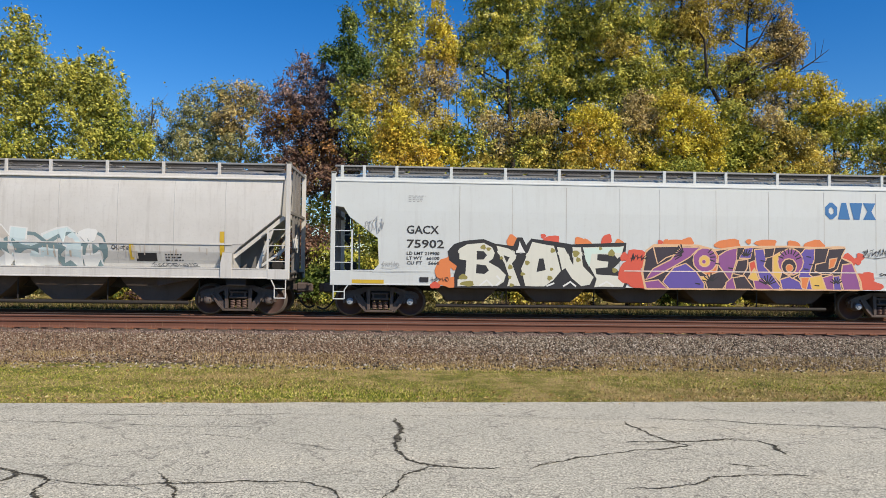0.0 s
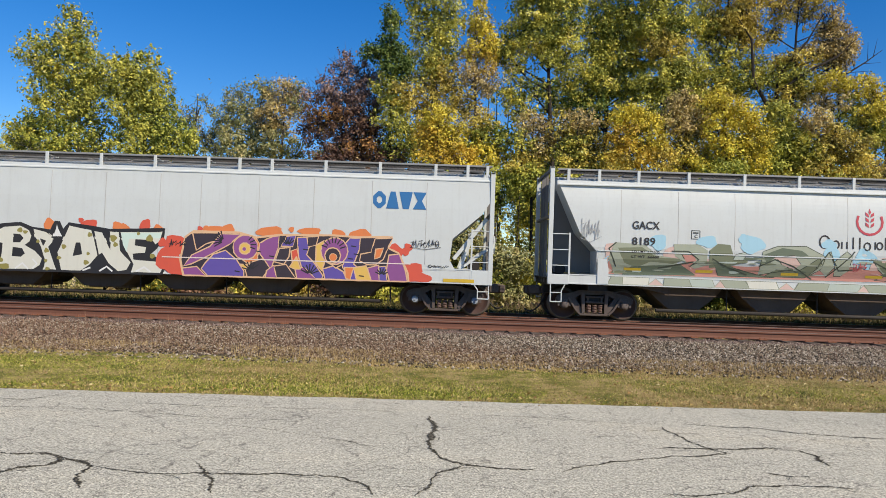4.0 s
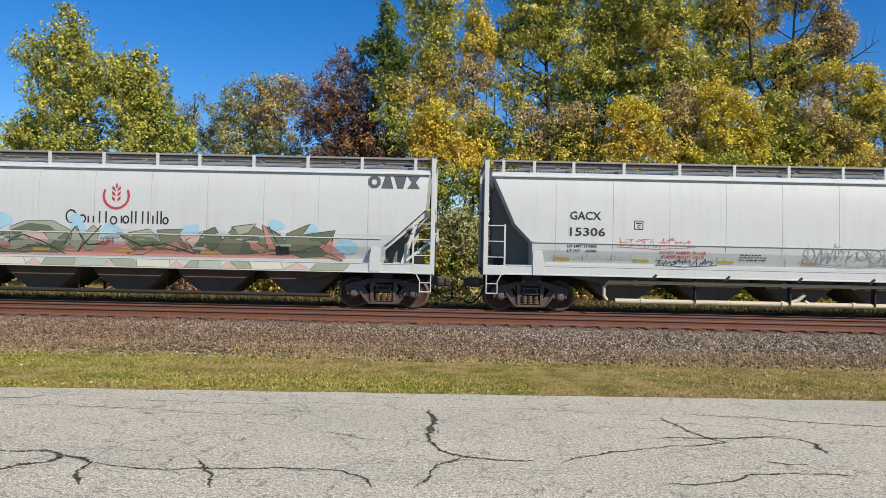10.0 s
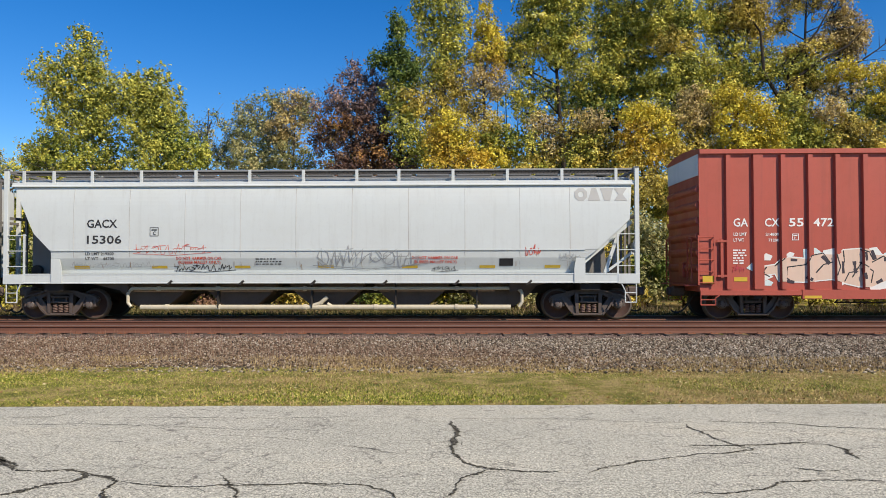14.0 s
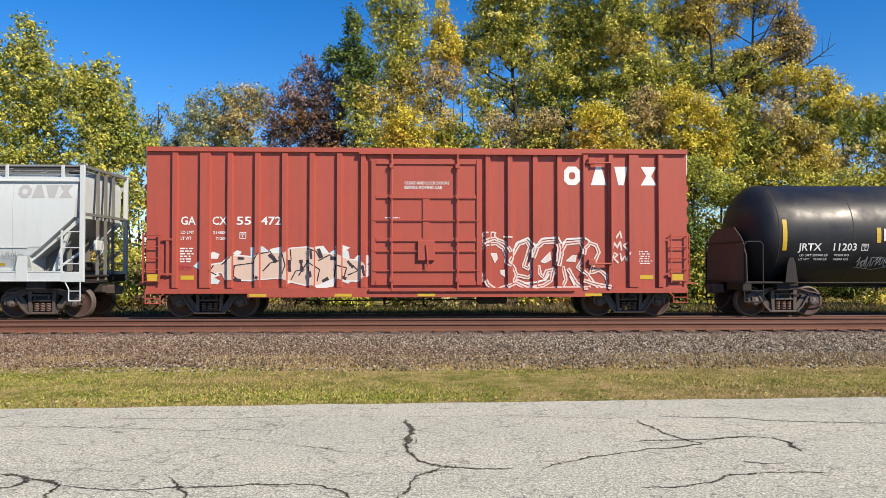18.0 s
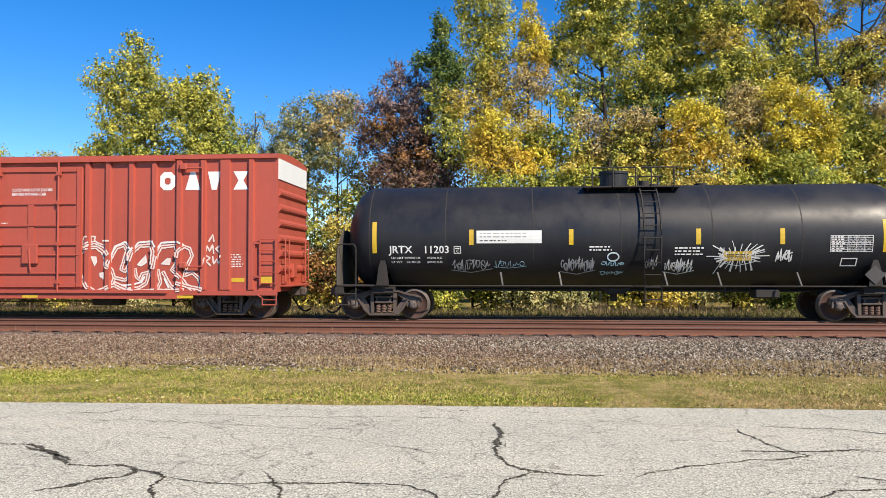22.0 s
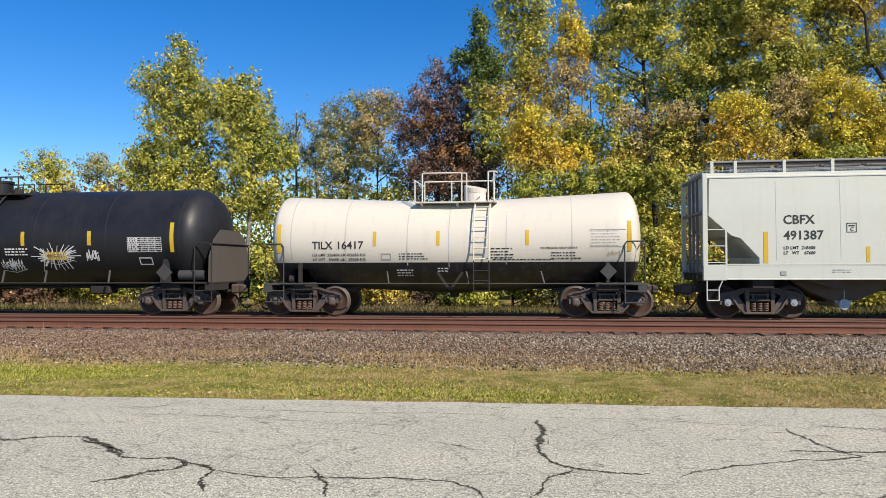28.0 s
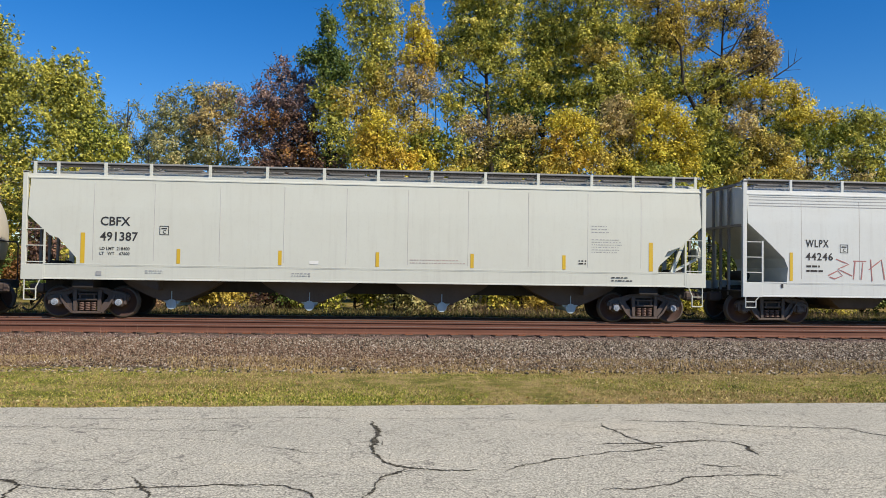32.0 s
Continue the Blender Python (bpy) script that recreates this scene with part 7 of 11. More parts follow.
sk.bars(7.5, 1.86, 0.8, 3, 0.075, 0.03, M_INK, 8)
reflectors(sk, (4.62, 7.09, 9.56, 12.03, 14.3, 2.3, 16.2), 1.60, 1.68, 0.46)
sk.rect("reporting_panel", 14.65, 15.05, 1.66, 1.88, S_BLACK, "black stencil panel")
tag(sk, 3.95, 6.1, 2.0, 2.35, S_RED, 27, 0.018, 9)
tag(sk, 5.1, 6.8, 1.5, 1.75, S_BLACK, 28, 0.03, 9)
tag(sk, 7.25, 9.0, 1.2, 1.42, S_BLACK, 29, 0.035, 10)
tag(sk, 9.3, 12.4, 1.6, 2.28, S_SCRAWL, 30, 0.03, 8)
tag(sk, 9.4, 12.0, 1.55, 2.2, S_SCRAWL, 36, 0.014, 6)
streaks(sk, 2.0, 17.0, 1.55, 1.8, 16, S_RUST, 7, 0.02)
tag(sk, 12.7, 13.4, 1.5, 1.68, S_BLACK, 31, 0.02, 6)
tag(sk, 15.4, 15.85, 1.95, 2.3, S_RED, 32, 0.03, 4)
tag(sk, 16.4, 17.0, 1.8, 2.05, S_SCRAWL, 33, 0.015, 7)
tag(sk, 2.0, 4.5, 1.62, 1.82, S_SCRAWL, 34, 0.012, 14)
for y, z, r, m, xs, name in ((-1.28, 1.0, 0.05, M_PIPE, (3.72, 15.2), "upper_pipe"), (-1.2, 0.44, 0.075, M_PIPE, (3.95, 15.0), "lower_pipe")):
    bm = bmesh.new()
    rod(bm, (xs[0], y, z), (xs[1], y, z), r, 12)
    for x in (xs[0] + 0.8, 6.3, 8.9, 11.0, 13.4):
        rod(bm, (x - 0.05, y, z), (x + 0.05, y, z), r + 0.02, 12)
    if z > 0.6:
        for xe in xs:
            d = -0.12 if xe < 9 else 0.12
            bent(bm, [(xe, y, z), (xe + d, y, z - 0.12), (xe + d, y, z - 0.42), (xe + d * 0.2, y, z - 0.54)], r, 10)
    else:
        bent(bm, [(9.0, y, z), (9.35, y, z + 0.12), (9.55, y, z + 0.30)], 0.06, 8)
        bent(bm, [(9.55, y, z + 0.1), (9.75, y, z - 0.02), (10.2, y, z)], 0.06, 8)
    part(name, bm, m, car_d, "cream painted unloading pipe")
for x in (6.3, 9.1, 11.6, 14.0):
    bm = bmesh.new()
    box(bm, x - 0.02, x + 0.02, -1.3, -1.1, 0.42, 1.16)
    part("pipe_hanger", bm, M_DARK, car_d)
for x in (4.97, 7.09, 9.2, 11.3, 13.4, 15.5):
    bm = bmesh.new()
    slab(bm, [(x - 0.1, 1.12), (x + 0.06, 1.26), (x + 0.1, 1.22), (x - 0.02, 1.10)], "y", -1.64, -1.58)
    part("sill_lug", bm, M_DARK, car_d)

# eighth car: cream with four bays
H_L = [(0.20, 4.05), (0.16, 2.97), (0.77, 2.41), (1.00, 2.34), (1.50, 1.79), (1.50, 1.58)]
H_R = [(0.20, 4.05), (0.14, 2.98), (0.77, 2.39), (1.18, 2.24), (1.47, 1.74), (1.47, 1.58)]
car_h, sk = hopper(107.0, 19.8, M_CREAM, H_L, H_R, False, [0.28, 0.91, 2.21, 3.47, 5.12, 6.74, 8.37, 9.94, 11.51, 13.10, 14.68, 16.30, 17.57, 18.82, 19.5], [3.62, 5.45, 7.26, 9.05, 10.83, 12.60, 14.39, 16.18, 17.80, 1.95], [("four", x) for x in (3.95, 7.95, 11.9, 15.85)], (1.64, 18.09), (1.18, 1.62), "clean cream-grey four-bay covered hopper car", GROUP, post_z=4.22, cap=M_PALECAP)
sk.text("CBFX", 2.14, 2.72, 0.24, M_INK, 0.82, "black reporting mark")
sk.text("491387", 2.14, 2.29, 0.24, M_INK, 1.04, "black car number")
sk.text("LD LMT  218400", 2.14, 2.02, 0.085, M_INK, 0.82)
sk.text("LT   WT    67600", 2.14, 1.88, 0.085, M_INK, 0.82)
plate_box(sk, 3.9, 2.60, 0.26)
reflectors(sk, (4.31, 7.16, 9.95, 12.72, 15.46), 1.66, 2.08, 0.10)
reflectors(sk, (1.67, 18.1), 1.64, 2.50, 0.12)
sk.bars(16.29, 2.95, 0.6, 3, 0.09, 0.022, S_SCRAWL, 3)
sk.bars(16.29, 2.55, 0.95, 6, 0.075, 0.02, S_SCRAWL, 5)
sk.bars(10.9, 1.86, 1.85, 2, 0.085, 0.024, spray("faded_red_stencil", (0.42, 0.33, 0.30)), 8)
sk.rect("route_card", 8.0, 8.26, 1.70, 1.80, S_WHITE, "small white card plate")
sk.rect("stencil_plate", 2.05, 2.2, 1.30, 1.42, S_SCRAWL)
sk.bars(7.5, 1.42, 0.65, 2, 0.07, 0.025, S_SCRAWL, 12)
sk.bars(3.4, 1.44, 0.6, 2, 0.06, 0.02, S_SCRAWL, 13)
sk.bars(16.9, 1.42, 0.7, 2, 0.09, 0.035, M_INK, 14)
sk.bars(15.9, 1.9, 0.25, 2, 0.08, 0.04, M_INK, 15)
M_VALVE = paint("pale_blue_valve", (0.42, 0.52, 0.58), amount=0.3)
for x in (3.95, 7.95, 11.9, 15.85):
    bm = bmesh.new()
    rod(bm, (x, -0.85, 0.47), (x, 0.85, 0.47), 0.11, 14)
    rod(bm, (x, -0.93, 0.47), (x, -0.85, 0.47), 0.15, 14)
    rod(bm, (x, -0.9, 0.5), (x, -0.9, 0.86), 0.015, 6)
    slab(bm, [(x - 0.3, 0.62), (x + 0.3, 0.62), (x + 0.1, 0.42), (x - 0.1, 0.42)], "y", -0.84, -0.8)
    part("outlet_valve", bm, M_VALVE, car_h, "pale blue outlet valve")

# last car: white, only its front part comes into view
I_L = [(0.14, 4.05), (0.16, 3.15), (0.61, 2.76), (1.30, 2.1), (1.42, 1.80), (1.38, 1.40)]
car_i, sk = hopper(127.95, 18.3, M_WHITE, I_L, B_R, False, [0.1, 1.55, 3.20, 4.85, 6.5, 8.1, 9.7, 11.3, 12.9, 14.5, 16.1, 17.7], [1.85, 3.7, 5.4], [("round", x) for x in (4.0, 7.4, 10.9, 14.3)], (1.2, 16.9), (0.93, 1.38), "white covered hopper car with a red scrawl", GROUP, post_z=4.45)
sk.text("WLPX", 1.98, 2.46, 0.22, M_INK, 0.73, "black reporting mark", 1.2)
sk.text("44246", 1.98, 2.06, 0.22, M_INK, 0.86, "black car number", 1.15)
sk.bars(2.0, 1.84, 0.55, 2, 0.14, 0.06, M_INK, 3)
plate_box(sk, 3.2, 2.42)
reflectors(sk, (1.52,), 1.42, 2.28, 0.10)
sk.poly("side_groove", [[(0.2, z), (17.9, z), (17.9, z + 0.02), (0.2, z + 0.02)] for z in (3.68, 3.76, 3.86, 3.95)], S_SCRAWL, "fine grooves under the eave")
sk.strokes("graffiti_scrawl", [[(2.7, 1.6), (3.0, 1.75), (3.15, 1.6), (2.9, 1.5), (2.75, 1.55)], [(2.95, 2.1), (3.35, 1.95), (3.0, 1.8), (3.45, 1.6)], [(3.55, 2.05), (3.5, 1.5)], [(3.5, 2.05), (3.9, 2.05)], [(3.8, 2.0), (3.75, 1.5)], [(4.05, 2.1), (4.1, 1.45)], [(4.0, 1.8), (4.4, 2.1), (4.5, 1.5)], [(4.7, 2.1), (4.9, 1.5), (5.1, 2.0)]], 0.035, spray("spray_dullred", (0.36, 0.16, 0.15)), "dull red scrawl", 0.2, 2)
sk.rect("stencil_plate", 1.2, 1.27, 1.2, 1.32, S_BLACK)


# ---- fifth car: red boxcar ----
def boxcar():
    L = 15.76
    car = thing("boxcar", "red ribbed boxcar with white graffiti and a closed door", "boxcar", GROUP)
    CARS.append((car, 58.12))
    z0, z1 = 0.80, 4.92
    bm = bmesh.new()
    box(bm, 0, L, -1.53, 1.53, z0 + 0.1, z1)
    part("body", bm, M_RED, car)
    bm = bmesh.new()
    slab(bm, [(-1.62, z1 - 0.02), (-1.62, z1 + 0.11), (-0.9, z1 + 0.2), (0, z1 + 0.24), (0.9, z1 + 0.2), (1.62, z1 + 0.11), (1.62, z1 - 0.02)], "x", 0.0, L)
    part("roof", bm, M_RED, car)
    for s in (-1, 1):
        bm = bmesh.new()
        slab(bm, [(s * 1.53, z0 + 0.14), (s * 1.60, z0 + 0.14), (s * 1.60, z0), (s * 1.53, z0)], "x", 0.0, 2.9)
        slab(bm, [(s * 1.53, z0 + 0.16), (s * 1.615, z0 + 0.16), (s * 1.615, z0 - 0.11), (s * 1.53, z0 - 0.11)], "x", 2.9, L - 2.9)
        slab(bm, [(s * 1.53, z0 + 0.14), (s * 1.60, z0 + 0.14), (s * 1.60, z0), (s * 1.53, z0)], "x", L - 2.9, L)
        part("side_sill", bm, M_RED, car)
    ribs = [0.82, 1.68, 2.39, 3.17, 3.95, 4.74, 5.53, 6.22, 9.85, 10.50, 11.24, 11.96, 12.73, 13.48, 14.16, 14.96]
    for s in (-1, 1):
        for i, x in enumerate(ribs):
            bm = bmesh.new()
            w = 0.14 if i in (1, 14) else 0.065
            slab(bm, [(x - w - 0.03, s * 1.53), (x - w, s * 1.625), (x + w, s * 1.625), (x + w + 0.03, s * 1.53)], "z", z0 + 0.17, z1 - 0.06)
            part("side_rib", bm, M_RED, car)
        bm = bmesh.new()
        box(bm, 6.40, 9.68, s * 1.565 - 0.02, s * 1.565 + 0.02, 1.02, 4.72, 0.01)
        door = part("sliding_door", bm, M_RED, car, "red sliding door with rod locks")
        bm = bmesh.new()
        for z, t in ((3.61, 0.05), (2.36, 0.05), (4.62, 0.06), (1.1, 0.06)):
            box(bm, 6.6, 9.5, s * 1.60 - 0.03, s * 1.60 + 0.03, z - t, z + t)
        box(bm, 7.95, 8.15, s * 1.60 - 0.02, s * 1.60 + 0.02, 2.4, 3.6)
        for x in (6.52, 9.58):
            box(bm, x - 0.06, x + 0.06, s * 1.60 - 0.03, s * 1.60 + 0.03, 1.05, 4.7)
        part("door_frame", bm, M_RED, door)
        for x in (7.05, 8.96):
            bm = bmesh.new()
            rod(bm, (x, s * 1.67, 0.9), (x, s * 1.67, 4.86), 0.03, 8)
            for z in (1.2, 2.36, 3.61, 4.5):
                box(bm, x - 0.06, x + 0.06, s * 1.66 - 0.05, s * 1.66 + 0.05, z - 0.06, z + 0.06)
            part("lock_rod", bm, M_RED, door)
        bm = bmesh.new()
        for z in (1.46, 2.02, 2.92):
            rod(bm, (6.5, s * 1.63, z), (9.6, s * 1.63, z), 0.018, 6)
        box(bm, 7.8, 8.3, s * 1.64 - 0.04, s * 1.64 + 0.04, 1.75, 2.33, 0.01)
        rod(bm, (8.1, s * 1.70, 1.55), (8.05, s * 1.70, 2.2), 0.025, 6)
        part("door_latch", bm, M_RED, door)
        for xa, xb, za, zb in ((6.1, 12.6, 4.84, 4.93), (6.4, 12.4, 0.86, 0.94)):
            bm = bmesh.new()
            box(bm, xa, xb, s * 1.63 - 0.05, s * 1.63 + 0.05, za, zb)
            part("door_track", bm, M_RED, car)
        bm = bmesh.new()
        bent(bm, [(12.75, s * 1.66, 4.62), (13.48, s * 1.66, 4.62), (13.48, s * 1.66, 1.66), (12.9, s * 1.66, 1.66)], 0.026, 8)
        part("defect_card_pipe", bm, M_RED, car, "red pipe along the ribs")
        for z in (4.66, 1.70):
            bm = bmesh.new()
            box(bm, 12.78, 13.0, s * 1.66 - 0.05, s * 1.66 + 0.05, z - 0.09, z + 0.09, 0.02)
            part("pipe_bracket", bm, M_RED, car)
        ladder(car, -0.06, 0.40, [2.48, 2.15, 1.82, 1.49, 1.16], s * 1.63, M_RED)
        ladder(car, L - 0.5, L - 0.02, [2.48, 2.15, 1.82, 1.49, 1.16], s * 1.63, M_RED)
        for a in (0.48, L - 0.85):
            bm = bmesh.new()
            box(bm, a, a + 0.3, s * 1.60 - 0.02, s * 1.60 + 0.02, 2.33, 2.39)
            box(bm, a, a + 0.3, s * 1.60 - 0.02, s * 1.60 + 0.02, 1.33, 1.39)
            box(bm, a + 0.1, a + 0.18, s * 1.59 - 0.02, s * 1.59 + 0.02, 1.3, 2.42)
            part("grab_bracket", bm, M_RED, car)
        sill_step(car, 0.0, 0.42, 0.82, 0.52, s * 1.6, M_RED)
        sill_step(car, L - 0.02, L - 0.44, 0.82, 0.52, s * 1.6, M_RED)
    for x, s in ((0, -1), (L, 1)):
        bm = bmesh.new()
        a, b = sorted((x, x + s * 0.03))
        box(bm, a, b, -1.5, 1.5, 4.28, z1 - 0.02)
        part("excess_height_panel", bm, S_WHITE, car, "white excess-height panel")
        for z in (3.88, 3.42, 2.96, 2.5, 2.04, 1.58):
            bm = bmesh.new()
            slab(bm, [(x, z - 0.13), (x + s * 0.07, z - 0.06), (x + s * 0.085, z), (x + s * 0.07, z + 0.06), (x, z + 0.13)], "y", -1.46, 1.46)
            part("end_corrugation", bm, M_RED, car)
        for ya, yb in ((-1.3, -0.9), (0.9, 1.3)):
            bm = bmesh.new()
            for y in (ya, yb):
                rod(bm, (x + s * 0.16, y, 1.2), (x + s * 0.16, y, 2.5), 0.018, 6)
            for z in (1.3, 1.6, 1.9, 2.2, 2.45):
                rod(bm, (x + s * 0.16, ya, z), (x + s * 0.16, yb, z), 0.016, 6)
            part("end_ladder", bm, M_RED, car)
        bm = bmesh.new()
        a, b = sorted((x, x + s * 0.35))
        box(bm, a, b, -1.3, 1.3, 1.06, 1.10)
        box(bm, *sorted((x, x + s * 0.12)), -0.3, 0.1, 1.3, 1.75, 0.02)
        part("crossover_platform", bm, M_RED, car)
    bm = bmesh.new()
    box(bm, 0.1, L - 0.1, -0.3, 0.3, 0.72, 0.95)
    part("centre_sill", bm, M_DARK, car)
    for x in (1.69, 14.15, 5.2, 6.9, 8.9, 10.6):
        bm = bmesh.new()
        box(bm, x - 0.12, x + 0.12, -1.5, 1.5, 0.70, 0.92)
        part("cross_bearer", bm, M_DARK, car)
    bm = bmesh.new()
    box(bm, 9.6, 10.5, -0.9, -0.4, 0.45, 0.8, 0.05)
    rod(bm, (4.2, -0.8, 0.55), (9.6, -0.8, 0.58), 0.02, 6)
    part("brake_gear", bm, M_DARK, car)
    sk = Skin(car, lambda z: -1.53)
    ink = M_WINK
    for w, x, ww in (("GA", 0.98, 0.42), ("CX", 1.88, 0.42), ("55", 2.57, 0.42), ("472", 3.27, 0.58)):
        sk.text(w, x, 2.79, 0.23, ink, ww, "white reporting mark and number")
    sk.text("LD LMT", 0.98, 2.52, 0.09, ink, 0.38)
    sk.text("214800", 1.90, 2.52, 0.08, ink, 0.38)
    sk.text("LT WT", 0.98, 2.35, 0.09, ink, 0.30)
    sk.text("71200", 1.98, 2.35, 0.08, ink, 0.30)
    sk.bars(0.96, 2.08, 0.42, 6, 0.075, 0.04, ink, 2)
    plate_box(sk, 2.75, 2.48, 0.19, ink)
    for i, (x, w) in enumerate(((12.11, 0.47), (12.90, 0.47), (13.60, 0.40), (14.39, 0.47))):
        zb, zt, t = 3.97, 4.52, 0.15
        c = 0.12
        o = [(x + c, zb), (x + w - c, zb), (x + w, zb + c), (x + w, zt - c), (x + w - c, zt), (x + c, zt), (x, zt - c), (x, zb + c)]
        mid = Vector((x + w / 2, (zb + zt) / 2))
        inner = [tuple(mid + (Vector(p) - mid) * 0.38) for p in o]
        shapes = [
            [[o[k], o[(k + 1) % 8], inner[(k + 1) % 8], inner[k]] for k in range(8)],
            [[(x, zb), (x + w, zb), (x + w * 0.66, zt), (x + w * 0.34, zt)]],
            [[(x + w * 0.3, zb), (x + w * 0.7, zb), (x + w, zt), (x, zt)]],
            [[(x, zb), (x + w, zb), (x + w * 0.66, zb + 0.275), (x + w * 0.34, zb + 0.275)], [(x + w * 0.34, zb + 0.275), (x + w * 0.66, zb + 0.275), (x + w, zt), (x, zt)]],
        ][i]
        sk.poly("company_mark", shapes, ink, "large white company mark block")
    dk = Skin(car, lambda z: -1.585)
    dk.text("CLOSE AND LOCK DOORS", 7.42, 3.97, 0.085, ink, 1.3)
    dk.text("BEFORE MOVING CAR", 7.42, 3.84, 0.085, ink, 1.1)
    dk.bars(6.85, 2.98, 0.55, 1, 0.1, 0.03, ink, 3)
    sk.bars(14.25, 2.0, 0.5, 6, 0.07, 0.03, ink, 4)
    for x0, x1 in ((0.98, 1.36), (14.35, 14.75)):
        sk.rect("reflector", x0, x1, 1.20, 1.32, M_YELLOW, "yellow reflector")
    lk = Skin(car, lambda z: -1.60)
    lk.rect("reflector", 0.06, 0.40, 1.13, 1.36, M_YELLOW, "yellow reflector behind the ladder")
    lk.rect("reflector", 15.26, 15.62, 1.13, 1.36, M_YELLOW, "yellow reflector behind the ladder")
    ck = Skin(car, lambda z: -1.612)
    for x in (2.95, 5.4, 7.8, 12.7):
        ck.rect("reflector", x, x + 0.5, 0.71, 0.79, M_YELLOW, "yellow sill reflector")
    # paint runs over ribs and panels alike
    gk = Skin(car, lambda z: -1.532)
    rk = Skin(car, lambda z: -1.629)
    on_rib = lambda x: any(abs(x - q) < (0.14 if q in (1.68, 14.16) else 0.066) for q in ribs)
    rnd = random.Random(31)
    cream = spray("spray_cream_pink", (0.62, 0.46, 0.36))
    outline = [(1.62, 1.60), (1.83, 1.36), (2.15, 1.41), (2.25, 1.20), (2.97, 1.17), (3.79, 1.25), (4.19, 1.12), (4.52, 1.04), (4.93, 1.03), (5.17, 1.13), (5.42, 1.24), (5.74, 1.16), (6.07, 1.16), (6.31, 1.33), (6.36, 1.46), (6.23, 1.69), (6.07, 1.76), (5.82, 1.79), (5.45, 1.95), (5.01, 1.98), (4.93, 2.11), (4.60, 2.15), (4.11, 2.11), (3.95, 1.98), (3.79, 1.99), (3.30, 2.01), (3.05, 1.86), (2.56, 1.91), (2.35, 1.86), (2.15, 1.69)]
    cuts = [[(1.91, 1.61), (1.80, 1.44), (1.99, 1.34)],
            [(2.15, 1.64), (2.40, 1.86)],
            [(2.51, 1.61), (2.48, 1.31), (2.64, 1.18)],
            [(2.51, 1.61), (3.05, 1.68)],
            [(3.05, 1.69), (3.17, 1.94), (3.54, 2.01), (3.72, 1.75)],
            [(3.33, 1.45), (3.54, 1.68), (3.79, 1.75)],
            [(3.87, 1.32), (3.98, 1.62), (3.88, 1.98)],
            [(4.14, 1.20), (4.27, 1.45), (4.52, 1.49)],
            [(4.36, 1.32), (4.63, 1.75)],
            [(4.57, 1.75), (4.96, 1.49), (4.89, 1.16)],
            [(4.93, 1.75), (5.25, 1.92), (5.45, 1.75), (5.38, 1.29)],
            [(5.45, 1.62), (5.74, 1.54), (5.66, 1.26)],
            [(5.78, 1.33), (6.07, 1.46), (5.91, 1.62)],
            [(4.11, 2.08), (4.14, 1.78), (4.05, 1.48)],
            [(4.60, 2.11), (4.86, 2.02), (4.96, 1.82)]]
    bold = [[(3.52, 1.91), (3.69, 1.71)],
            [(4.08, 1.75), (4.10, 1.45)],
            [(4.42, 1.75), (4.45, 1.45)],
            [(4.65, 1.55), (4.71, 1.29)],
            [(4.71, 2.02), (4.73, 1.82)],
            [(4.93, 2.07), (5.01, 1.85)],
            [(5.29, 1.82), (5.42, 1.82)],
            [(5.78, 1.72), (5.91, 1.56)],
            [(6.20, 1.59), (6.25, 1.33)],
            [(2.63, 1.82), (2.77, 1.81)],
            [(2.51, 1.21), (2.68, 1.18)],
            [(5.06, 1.16), (5.19, 1.23)],
            [(5.58, 1.29), (5.71, 1.23)],
            [(3.07, 1.31), (3.17, 1.25)]]
    flecks = [(1.65, 1.62, 0.24), (1.92, 1.90, 0.16), (1.88, 1.36, 0.16), (1.92, 1.14, 0.14), (3.2, 1.98, 0.26), (3.75, 1.98, 0.24), (4.62, 1.22, 0.30), (5.1, 1.16, 0.34), (4.0, 1.18, 0.14), (5.75, 1.22, 0.16), (6.3, 1.5, 0.2), (6.2, 1.78, 0.24), (5.55, 1.95, 0.26), (5.0, 2.05, 0.2), (5.6, 2.12, 0.18), (6.0, 1.28, 0.2), (2.6, 1.98, 0.1), (6.28, 1.36, 0.16), (4.1, 1.35, 0.2), (2.5, 1.32, 0.2)]
    for x, z, r in flecks:
        a = rnd.uniform(0, 6.28)
        o = [(x + 1.5 * r * rnd.uniform(0.6, 1.0) * math.cos(a + d), z + 0.95 * r * rnd.uniform(0.6, 1.0) * math.sin(a + d)) for d in (0, 1.1, 2.2, 3.3, 4.6)]
        gk.poly("graffiti_fleck", [o], S_PALEBLUE if rnd.random() < 0.7 else S_WHITE, "pale blue spray fleck")
    field(gk, "graffiti_field", outline, cream, S_WHITE, 0.035, "cream-pink graffiti field")
    for q in ribs:
        if 1.9 < q < 6.3:
            field(rk, "graffiti_rib", outline, cream, None, 0.0, "cream-pink graffiti paint on a rib", (q - 0.064, q + 0.064))
    for side, keep in ((gk, None), (rk, on_rib)):
        for k, ln in enumerate(cuts):
            side.strokes("graffiti_line", [ln], 0.035, S_BLACK, "black graffiti line", 0.25, k, 0.05, keep)
        for k, ln in enumerate(bold):
            side.strokes("graffiti_shade", [ln], 0.085, S_DARKPLUM, "dark graffiti shade", 0.3, k, 0.05, keep)
